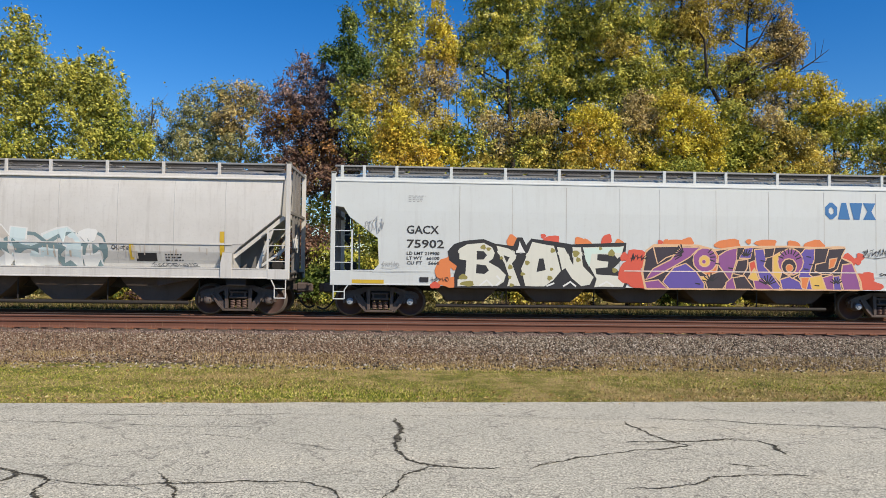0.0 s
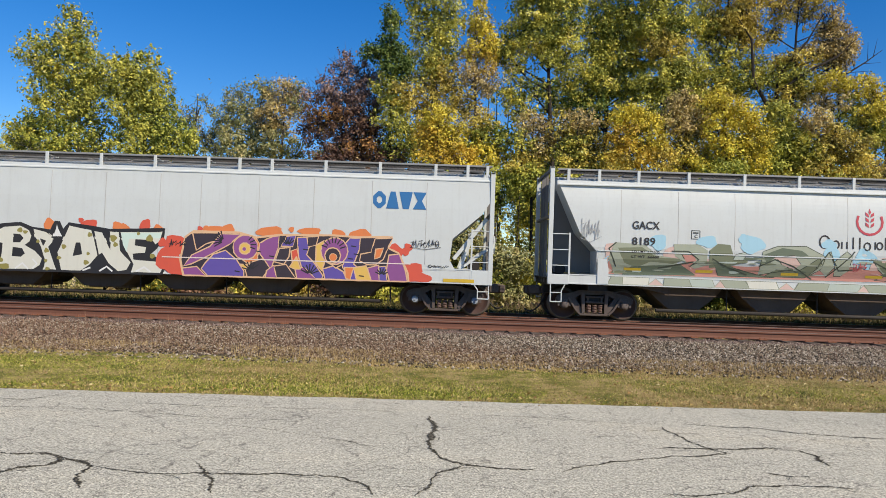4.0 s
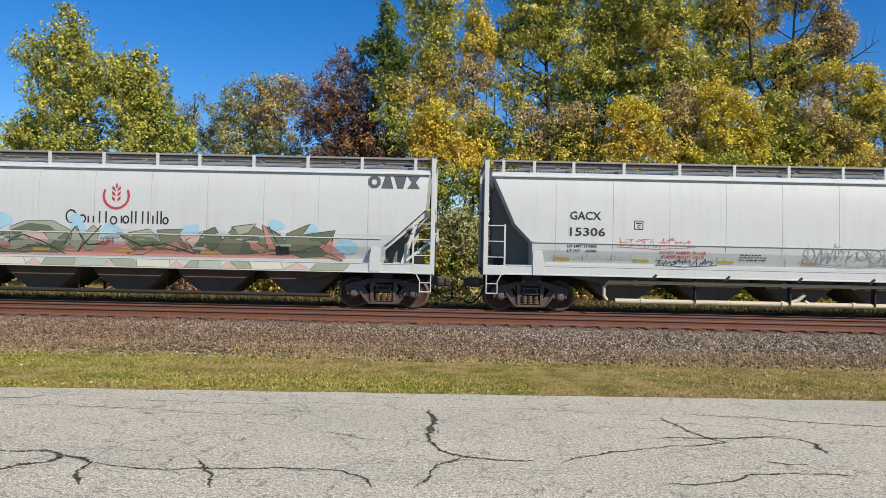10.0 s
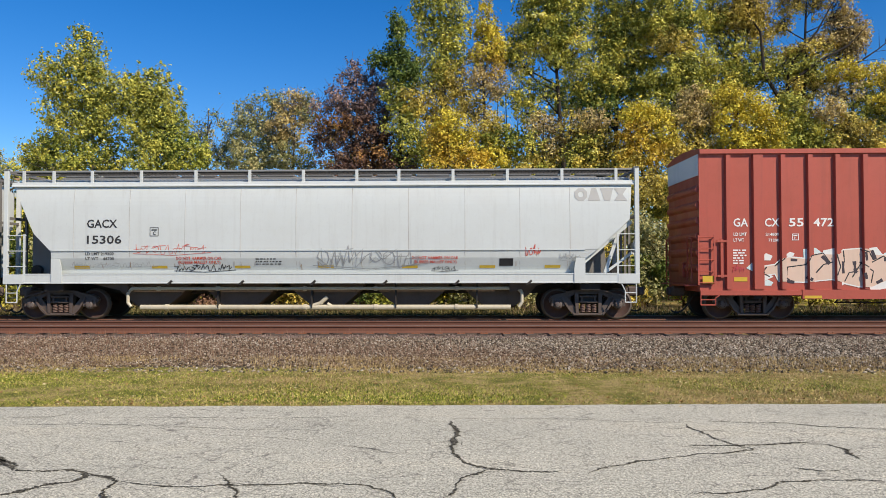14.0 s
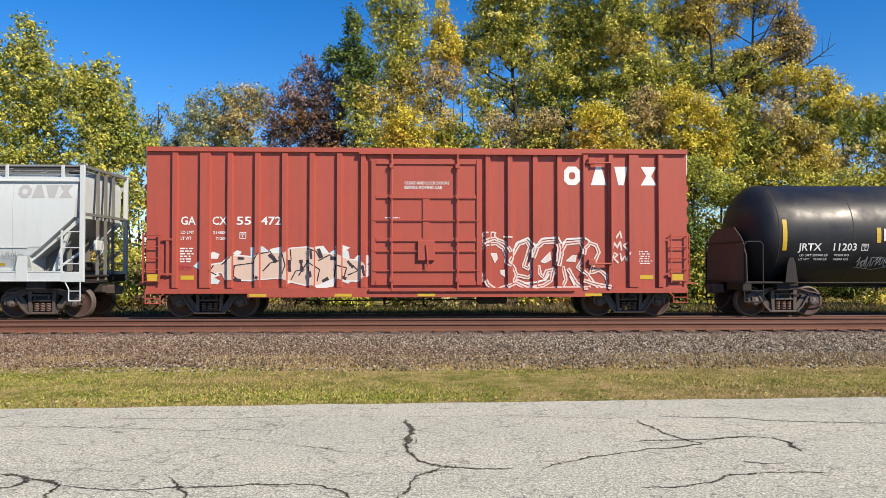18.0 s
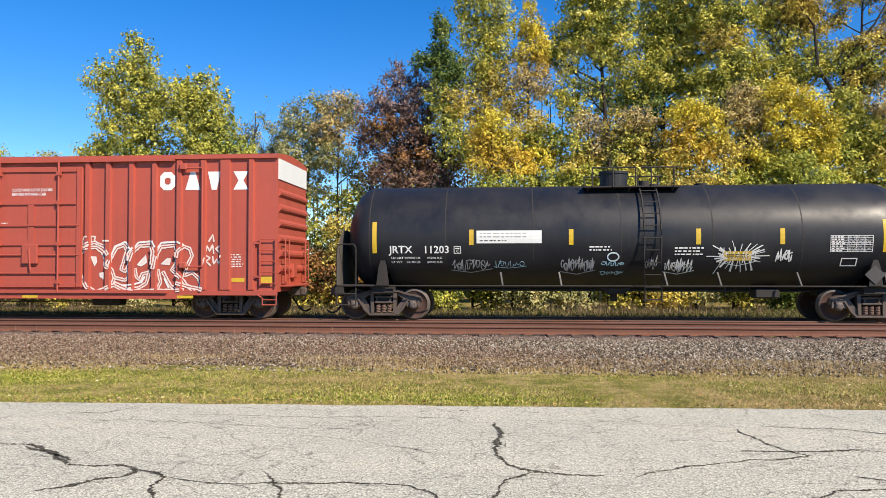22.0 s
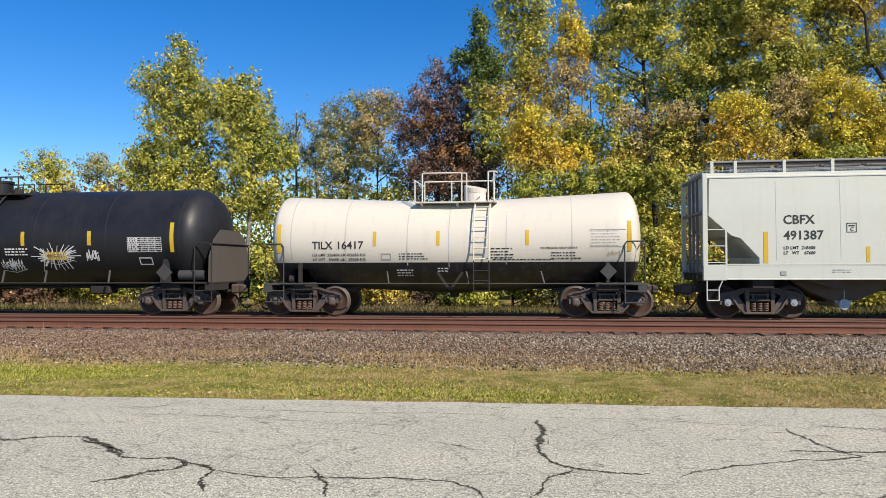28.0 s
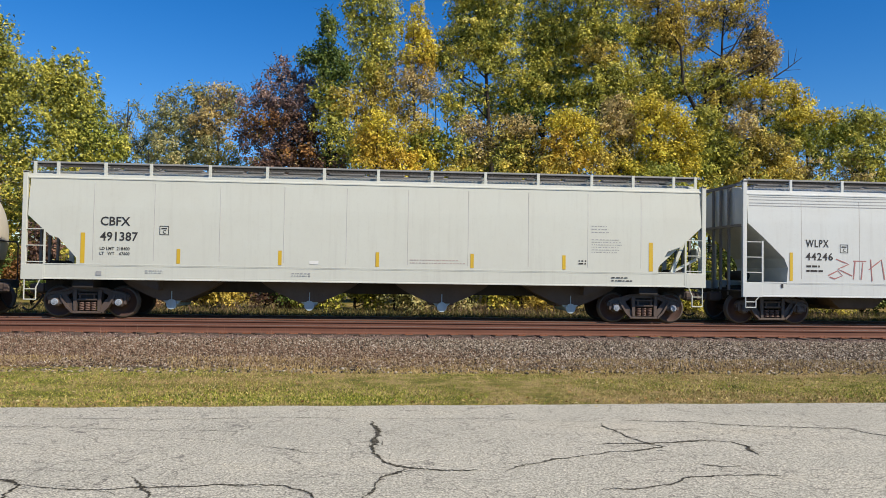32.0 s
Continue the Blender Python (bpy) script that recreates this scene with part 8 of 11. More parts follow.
    bubbles = [[(9.49, 1.18), (9.72, 1.18), (9.59, 1.48), (9.49, 1.77), (9.58, 2.05), (9.82, 2.24), (10.11, 2.25), (10.31, 2.11), (10.41, 1.89), (10.39, 1.71), (10.60, 1.58), (10.70, 1.32), (10.60, 1.08), (10.37, 0.94), (10.08, 0.90), (9.85, 1.05), (9.72, 1.31)],
               [(9.33, 1.28), (9.49, 1.34), (9.40, 1.71), (9.43, 2.04), (9.66, 2.30), (10.05, 2.40), (10.37, 2.27), (10.51, 2.04)],
               [(10.51, 1.74), (10.64, 2.04), (10.77, 2.24), (10.99, 2.31), (11.09, 2.14), (10.99, 1.85), (10.90, 1.58), (11.03, 1.52), (11.16, 1.71), (11.19, 2.04), (11.32, 2.24)],
               [(10.73, 1.32), (11.03, 1.25), (11.16, 1.35), (11.12, 1.65), (11.29, 2.11), (11.48, 2.28), (11.88, 2.31), (11.94, 2.11), (11.89, 1.65)],
               [(11.35, 1.58), (11.39, 1.35), (11.50, 1.25), (11.58, 1.44), (11.79, 1.49)],
               [(10.73, 1.15), (11.16, 0.96), (11.48, 1.02), (11.71, 1.16), (11.79, 1.49), (11.89, 1.39)],
               [(11.94, 1.62), (12.04, 2.05), (12.15, 2.25), (12.59, 2.30), (12.69, 2.05), (12.63, 1.74), (12.49, 1.56), (12.76, 1.36), (12.95, 1.11), (13.18, 0.93)],
               [(12.07, 1.55), (12.15, 1.19), (12.04, 0.96)],
               [(12.23, 1.49), (12.46, 1.09), (12.63, 0.96)],
               [(12.72, 2.12), (12.87, 2.27), (13.05, 2.20), (13.13, 1.99), (12.97, 1.66), (12.89, 1.39), (13.13, 1.48), (13.34, 1.31), (13.41, 1.06)],
               [(12.69, 1.16), (13.02, 1.06), (13.44, 0.98)],
               [(10.15, 0.90), (10.67, 1.10), (10.96, 0.95), (11.45, 0.91), (11.94, 0.94), (12.46, 0.93), (12.85, 0.96)]]
    halos = [[(10.57, 1.94), (10.70, 2.27), (11.03, 2.41), (11.22, 2.21)],
             [(11.22, 2.14), (11.45, 2.39), (11.91, 2.43), (12.04, 2.18)],
             [(12.04, 2.21), (12.17, 2.38), (12.69, 2.41), (12.85, 2.32)],
             [(10.93, 1.09), (11.29, 1.12), (11.55, 1.19), (11.65, 1.35)],
             [(12.27, 1.29), (12.40, 1.03)]]
    scrawls = [[(9.66, 2.38), (9.72, 2.57), (9.85, 2.57)],
               [(9.71, 2.47), (9.82, 2.47)],
               [(9.92, 2.37), (9.95, 2.58), (10.08, 2.57), (10.05, 2.47), (10.15, 2.37)],
               [(10.31, 2.45), (10.55, 2.44)],
               [(13.54, 2.07), (13.60, 2.29), (13.67, 2.12), (13.77, 2.32), (13.80, 2.06)],
               [(14.00, 2.29), (13.86, 2.19), (14.00, 2.06)],
               [(13.47, 1.69), (13.57, 1.99), (13.69, 1.92), (13.57, 1.82), (13.70, 1.69)],
               [(13.77, 1.96), (13.80, 1.73), (13.90, 1.89), (13.96, 1.73), (14.04, 1.99)],
               [(13.65, 2.42), (13.77, 2.62), (13.80, 2.42)],
               [(9.20, 2.18), (9.40, 2.17)],
               [(9.23, 2.04), (9.33, 2.02)]]
    red = spray("spray_boxcar_red", (0.31, 0.06, 0.042))
    field(gk, "graffiti_field", [(9.95, 1.96), (10.11, 1.96), (10.13, 1.81), (10.06, 1.68)], S_PALEPINK, S_WHITE, 0.03, "pale pink graffiti spot")
    field(gk, "graffiti_field", [(10.23, 1.46), (10.34, 1.48), (10.34, 1.28), (10.24, 1.36)], S_PALEPINK, S_WHITE, 0.03, "pale pink graffiti spot")
    field(gk, "graffiti_field", [(11.42, 1.72), (11.57, 1.88), (11.68, 2.01), (11.71, 1.78), (11.53, 1.68)], S_PALEPINK, S_WHITE, 0.03, "pale pink graffiti spot")
    field(gk, "graffiti_field", [(12.17, 1.74), (12.35, 1.90), (12.46, 1.90), (12.43, 1.72)], S_PALEPINK, S_WHITE, 0.03, "pale pink graffiti spot")
    for side, keep in ((gk, None), (rk, on_rib)):
        for k, ln in enumerate(bubbles):
            side.strokes("graffiti_outline", [ln], 0.115, S_PALEPINK, "pinkish white graffiti outline", 0.15, k, 0.06, keep)
            side.strokes("graffiti_line", [ln], 0.028, red, "red core of the graffiti outline", 0.3, k, 0.06, keep)
        for k, ln in enumerate(halos):
            side.strokes("graffiti_outline", [ln], 0.055, S_WHITE, "white graffiti outline", 0.15, k, 0.06, keep)
        for k, ln in enumerate(scrawls):
            side.strokes("graffiti_scrawl", [ln], 0.05, S_PALEPINK, "pinkish white scrawl", 0.2, k, 0.06, keep)
    tag(gk, 0.95, 1.3, 1.4, 1.7, S_MAROON, 77, 0.02, 4)
    for x in (1.69, 14.15):
        truck(car, x)
    ends_gear(car, L)


boxcar()


# ---- tank cars ----
def barrel(x0, x1, head, radius, zc, sag=0.0, rows=24, sides=56):
    """A lying tank with domed ends; sag: how far its middle dips."""
    v, f = [], []
    stations = []
    for i in range(8):
        a = (i / 8) * math.pi / 2
        stations.append((x0 - head * math.cos(a), radius * math.sin(a)))
    n = rows
    stations += [(x0 + (x1 - x0) * i / n, radius) for i in range(n + 1)]
    for i in range(7, -1, -1):
        a = (i / 8) * math.pi / 2
        stations.append((x1 + head * math.cos(a), radius * math.sin(a)))
    for x, r in stations:
        u = min(1, max(0, (x - x0) / (x1 - x0)))
        dz = -sag * (1 - abs(2 * u - 1))
        for k in range(sides):
            a = 2 * math.pi * k / sides
            v.append((x, max(r, 0.002) * math.cos(a), zc + dz + max(r, 0.002) * math.sin(a)))
    for i in range(len(stations) - 1):
        for k in range(sides):
            f.append((i * sides + k, i * sides + (k + 1) % sides, (i + 1) * sides + (k + 1) % sides, (i + 1) * sides + k))
    return v, f


def hoop(x, radius, zc, a0, a1, grow, width, mat, car, name="weld_seam", label=""):
    v, f = [], []
    n = 24
    for i in range(n + 1):
        a = math.radians(a0 + (a1 - a0) * i / n)
        for dx in (-width / 2, width / 2):
            v.append((x + dx, -(radius + grow) * math.cos(a), zc + (radius + grow) * math.sin(a)))
        if i:
            f.append((2 * i - 2, 2 * i - 1, 2 * i + 1, 2 * i))
    return part(name, mesh_of(name, v, f, mat), None, car, label)


def railing(car, corners, z0, z1, mat, posts, r=0.022, name="platform_railing"):
    bm = bmesh.new()
    rail = [Vector((x, y, z1)) for x, y in corners]
    bent(bm, rail, r, 8)
    for x, y in posts:
        rod(bm, (x, y, z0), (x, y, z1), r, 8)
    part(name, bm, mat, car)


def tank_frame(car, length, trucks, mat, step_x, z_plat=1.12, plat=1.5):
    for x, s in ((0.0, 1), (length, -1)):
        bm = bmesh.new()
        a, b = sorted((x, x + s * plat))
        box(bm, a, b, -1.45, 1.45, z_plat - 0.06, z_plat, 0.01)
        box(bm, *sorted((x, x + s * 2.6)), -0.3, 0.3, 0.78, z_plat - 0.06)
        box(bm, *sorted((x, x + s * 0.25)), -1.45, 1.45, z_plat - 0.26, z_plat - 0.06)
        part("end_platform", bm, mat, car)
        for y in (-1.42, 1.42):
            bm = bmesh.new()
            bent(bm, [(x + s * 0.05, y, 0.5), (x + s * 0.05, y, z_plat + 1.1), (x + s * 0.12, y, z_plat + 1.2), (x + s * 0.55, y, z_plat + 1.2), (x + s * 0.62, y, z_plat + 1.1), (x + s * 0.62, y, 0.5)], 0.02, 8)
            for z in (0.52, 0.85):
                rod(bm, (x + s * 0.05, y, z), (x + s * 0.62, y, z), 0.02, 6)
            part("end_handrail", bm, mat, car)
        bm = bmesh.new()
        bent(bm, [(x + s * 0.05, -1.4, z_plat + 1.2), (x + s * 0.05, 1.4, z_plat + 1.2)], 0.02, 8)
        part("crossover_rail", bm, mat, car)
    for x in trucks:
        bm = bmesh.new()
        box(bm, x - 0.32, x + 0.32, -1.35, 1.35, 0.88, 1.10)
        part("body_bolster", bm, M_DARK, car)
        truck(car, x)
    ends_gear(car, length)


def tank_black():
    L, R, ZC = 16.85, 1.60, 2.53
    car = thing("tank_car", "long glossy black tank car with white scrawls", "tank car", GROUP)
    CARS.append((car, 75.6))
    v, f = barrel(1.05, 15.8, 0.85, R, ZC)
    part("tank_shell", mesh_of("tank_shell", v, f, M_BLACK, True), None, car)
    for x in (1.05, 3.3, 5.85, 8.35, 10.9, 13.35, 15.8):
        hoop(x, R, ZC, -60, 110, 0.004, 0.03, M_DARK, car)
    near = lambda z: -math.sqrt(max(R * R - (z - ZC) ** 2, 0.01))
    sk = Skin(car, near)
    sk.text("JRTX", 1.62, 2.05, 0.21, M_WINK, 0.71, "white reporting mark")
    sk.text("11203", 2.70, 2.05, 0.21, M_WINK, 0.70, "white car number")
    sk.text("LD LMT 209900 LB", 1.70, 1.88, 0.06, M_WINK, 0.85)
    sk.text("LT WT    76100 LB", 1.70, 1.76, 0.06, M_WINK, 0.85)
    sk.text("95200 KG", 2.75, 1.88, 0.06, M_WINK, 0.45)
    sk.text("34500 KG", 2.75, 1.76, 0.06, M_WINK, 0.45)
    plate_box(sk, 3.65, 2.14, 0.21, M_WINK)
    reflectors(sk, (1.21, 15.57), 2.05, 2.97, 0.13)
    reflectors(sk, (4.06, 6.93, 10.50, 12.80), 2.28, 2.73, 0.13)
    sk.rect("placard_board", 4.21, 6.09, 2.33, 2.70, S_WHITE, "white board with worn grey bars")
    sk.bars(4.3, 2.50, 1.75, 1, 0.1, 0.13, S_SCRAWL, 4)
    sk.bars(4.3, 2.39, 0.9, 1, 0.1, 0.03, M_INK, 5)
    for k, x in enumerate((4.9, 6.6, 9.6, 11.1, 13.3)):
        bm = bmesh.new()
        box_bar(bm, Vector((x, near(1.5) - 0.02, 1.48)), Vector((x + 0.06, -1.42, 1.10)), 0.05)
        part("handrail_bracket", bm, M_TRUCKGREY, car)
    bm = bmesh.new()
    rod(bm, (0.6, -1.45, 1.09), (16.2, -1.45, 1.09), 0.022, 8)
    part("side_handrail", bm, M_DARK, car)
    tag(sk, 3.5, 4.6, 1.5, 1.95, S_SCRAWL, 81, 0.03, 8)
    tag(sk, 4.75, 5.6, 1.62, 1.86, S_SKY, 82, 0.02, 6)
    tag(sk, 6.65, 7.6, 1.45, 1.97, S_SCRAWL, 83, 0.04, 10)
    sk.strokes("graffiti_ring", [[(8.13 + 0.16 * math.cos(a * 0.5), 1.93 + 0.12 * math.sin(a * 0.5)) for a in range(14)]], 0.04, S_PALEBLUE, "pale blue scrawl")
    tag(sk, 7.8, 8.45, 1.65, 1.82, S_SKY, 84, 0.03, 5)
    tag(sk, 7.8, 8.45, 1.40, 1.55, S_SKY, 85, 0.03, 5)
    tag(sk, 9.6, 10.4, 1.45, 1.9, S_WHITE, 86, 0.035, 8)
    tag(sk, 9.05, 9.4, 1.55, 2.0, S_SCRAWL, 87, 0.02, 5)
    rays = []
    rnd = random.Random(12)
    for k in range(22):
        a = math.radians(-35 + 250 * k / 21 + rnd.uniform(-8, 8))
        far = rnd.uniform(0.5, 1.0)
        rays.append([(11.6 + 0.36 * math.cos(a), 1.95 + 0.10 * math.sin(a)), (11.6 + 0.95 * far * math.cos(a), 1.98 + 0.42 * far * math.sin(a))])
    rays += [[(11.2 + 0.1 * k + rnd.uniform(-0.05, 0.05), 1.85), (11.0 + 0.15 * k, 1.45 + rnd.uniform(0, 0.2))] for k in range(8)]
    for k, ray in enumerate(rays):
        sk.strokes("graffiti_ray", [ray], rnd.uniform(0.015, 0.045), S_WHITE, "white sprayed ray", 0.4, k)
    tag(sk, 11.15, 12.1, 1.7, 2.25, S_WHITE, 189, 0.025, 7)
    sk.rect("emergency_plate", 11.22, 11.98, 1.82, 2.08, M_YELLOW, "yellow plate with dark bars")
    sk.bars(11.3, 1.91, 0.62, 1, 0.1, 0.09, M_INK, 6)
    tag(sk, 12.65, 13.1, 1.75, 2.2, S_WHITE, 88, 0.05, 4)
    for k in range(8):
        sk.rect("table_line", 14.09, 15.23, 2.06 + 0.064 * k, 2.072 + 0.064 * k, M_WINK, "white ruled line of a test table")
    for x in (14.09, 14.55, 14.78, 15.0, 15.218):
        sk.rect("table_line", x, x + 0.014, 2.06, 2.52, M_WINK, "white ruled line of a test table")
    sk.bars(14.13, 2.462, 0.4, 7, 0.064, 0.03, M_WINK, 7)
    sk.bars(14.58, 2.462, 0.6, 7, 0.064, 0.025, S_SCRAWL, 17)
    sk.poly("stencil_frame", [[(14.42, 1.66), (14.86, 1.66), (14.86, 1.69), (14.42, 1.69)], [(14.42, 1.86), (14.86, 1.86), (14.86, 1.89), (14.42, 1.89)], [(14.42, 1.69), (14.45, 1.69), (14.45, 1.86), (14.42, 1.86)], [(14.83, 1.69), (14.86, 1.69), (14.86, 1.86), (14.83, 1.86)]], M_WINK)
    sk.bars(7.45, 2.20, 0.75, 2, 0.09, 0.04, M_WINK, 8)
    sk.bars(9.85, 2.16, 0.95, 3, 0.09, 0.04, M_WINK, 9)
    # top fittings
    bm = bmesh.new()
    rod(bm, (8.37, 0, 4.05), (8.37, 0, 4.52), 0.42, 28)
    rod(bm, (8.37, 0, 4.48), (8.37, 0, 4.56), 0.45, 28)
    rod(bm, (8.37, 0, 4.08), (8.37, 0, 4.16), 0.45, 28)
    part("manway_dome", bm, M_BLACK, car, "black fittings dome")
    bm = bmesh.new()
    rod(bm, (9.25, -0.2, 4.08), (9.25, -0.2, 4.25), 0.16, 14)
    rod(bm, (9.6, 0.1, 4.08), (9.6, 0.1, 4.2), 0.12, 12)
    rod(bm, (11.0, 0, 4.1), (11.0, 0, 4.18), 0.2, 12)
    part("valve", bm, M_DARK, car)
    bm = bmesh.new()
    for y in (-1.1, 0.65):
        box(bm, 7.35, 10.15, y, y + 0.45, 3.98, 4.02)
    for x in (7.5, 8.7, 9.95):
        slab(bm, [(-1.1, 3.98), (1.1, 3.98), (0.8, 3.86), (-0.8, 3.86)], "x", x - 0.03, x + 0.03)
    part("platform", bm, M_DARK, car)
    for y in (-1.1, 1.1):
        railing(car, [(7.6, y), (8.85, y)], 3.98, 4.56, M_DARK, [(7.6, y), (8.85, y), (8.2, y)])
        railing(car, [(9.0, y), (10.1, y)], 3.98, 4.56, M_DARK, [(9.3, y), (9.95, y)])
    for s in (-1, 1):
        bm = bmesh.new()
        pts = [Vector((0, s * (R + 0.14) * math.cos(math.radians(a)), ZC + (R + 0.14) * math.sin(math.radians(a)))) for a in range(62, -12, -8)] + [Vector((0, s * 1.72, 0.66))]
        for x in (8.97, 9.44):
            tube(bm, [p + Vector((x, 0, 0)) for p in pts], [0.028] * len(pts), 6)
        z = 0.72
        while z < 3.9:
            y = (R + 0.14) ** 2 - (z - ZC) ** 2
            yy = s * (math.sqrt(y) if z > ZC else max(math.sqrt(max(y, 0)), 1.70))
            rod(bm, (8.97, yy, z), (9.44, yy, z), 0.016, 6)
            z += 0.35
        part("side_ladder", bm, M_DARK, car)
        for x in (1.44, 15.33):
            bm = bmesh.new()
            slab(bm, [(x - 0.19, 1.1), (x + 0.19, 1.1), (x + 0.12, 1.66), (x + 0.06, 1.84), (x - 0.06, 1.84), (x - 0.12, 1.66)], "y", s * 1.50 - 0.015, s * 1.50 + 0.015)
            slab(bm, [(-1.4, 1.1), (1.4, 1.1), (1.4, 1.45), (1.1, 1.3), (-1.1, 1.3), (-1.4, 1.45)], "x", x - 0.2, x + 0.2)
            part("saddle", bm, M_DARK, car, "dark tank saddle")
    sk2 = Skin(car, lambda z: -1.53)
    sk2.poly("placard", [[(15.3, 1.15), (15.58, 1.42), (15.3, 1.70), (15.02, 1.42)]], M_TRUCKGREY, "grey diamond placard")
    for x, s in ((0.62, 1), (16.22, -1)):
        bm = bmesh.new()
        slab(bm, [(-1.55, 1.12), (1.55, 1.12), (1.52, 1.9), (1.2, 2.45), (0.7, 2.78), (-0.7, 2.78), (-1.2, 2.45), (-1.52, 1.9)], "x", *sorted((x - s * 0.55, x - s * 0.53)))
        part("head_shield", bm, M_SHIELD, car, "dull brown-grey steel head shield")
    bm = bmesh.new()
    rod(bm, (15.65, -1.2, 1.33), (16.5, -1.2, 1.33), 0.16, 16)
    part("brake_reservoir", bm, M_TRUCKGREY, car, "grey brake cylinder")
    bm = bmesh.new()
    slab(bm, [(7.9, 1.0), (8.8, 1.0), (8.6, 0.84), (8.1, 0.84)], "y", -0.5, 0.5)
    rod(bm, (8.35, 0, 0.6), (8.35, 0, 0.9), 0.12, 12)
    rod(bm, (2.8, -0.4, 0.95), (14.0, -0.4, 0.92), 0.03, 6)
    box(bm, 12.3, 13.0, -0.8, -0.3, 0.72, 1.0, 0.04)
    for x in (5.0, 7.0, 11.5, 12.2):
        rod(bm, (x, -0.6, 0.75), (x, -0.6, 1.1), 0.02, 6)
    part("bottom_outlet", bm, M_DARK, car)
    tank_frame(car, L, (1.4, 15.4), M_DARK, 0)


M_SHIELD = paint("dull_shield_steel", (0.075, 0.068, 0.06), dirt=(0.11, 0.085, 0.065), amount=0.5, rough=0.85)
M_TRUCKGREY = paint("dark_grey_steel", (0.045, 0.044, 0.045), dirt=(0.08, 0.065, 0.055), amount=0.4, rough=0.6)


def two_tone(name, upper, lower, z_split):
    """Paint in two colours with a level line, weathered all over."""
    m, n, l, b = material(name, 0.4)
    tc = n.new("ShaderNodeTexCoord")
    sep = n.new("ShaderNodeSeparateXYZ")
    l.new(tc.outputs["Object"], sep.inputs[0])
    gt = n.new("ShaderNodeMath")
    gt.operation = "GREATER_THAN"
    gt.inputs[1].default_value = z_split
    l.new(sep.outputs["Z"], gt.inputs[0])
    c = mix(n, l, gt.outputs[0], lower, upper)
    st = noise_node(n, l, 4.0, 6, 0.7, (1, 1, 0.08))
    c = mix(n, l, ramp(n, l, st.outputs[0], [(0.52, (0, 0, 0)), (0.8, (0.22,) * 3)]).outputs[0], c, (0.30, 0.26, 0.20))
    l.new(c, b.inputs["Base Color"])
    bump(n, l, b, noise_node(n, l, 2.0, 3).outputs[0], 0.1, 0.012)
    return m


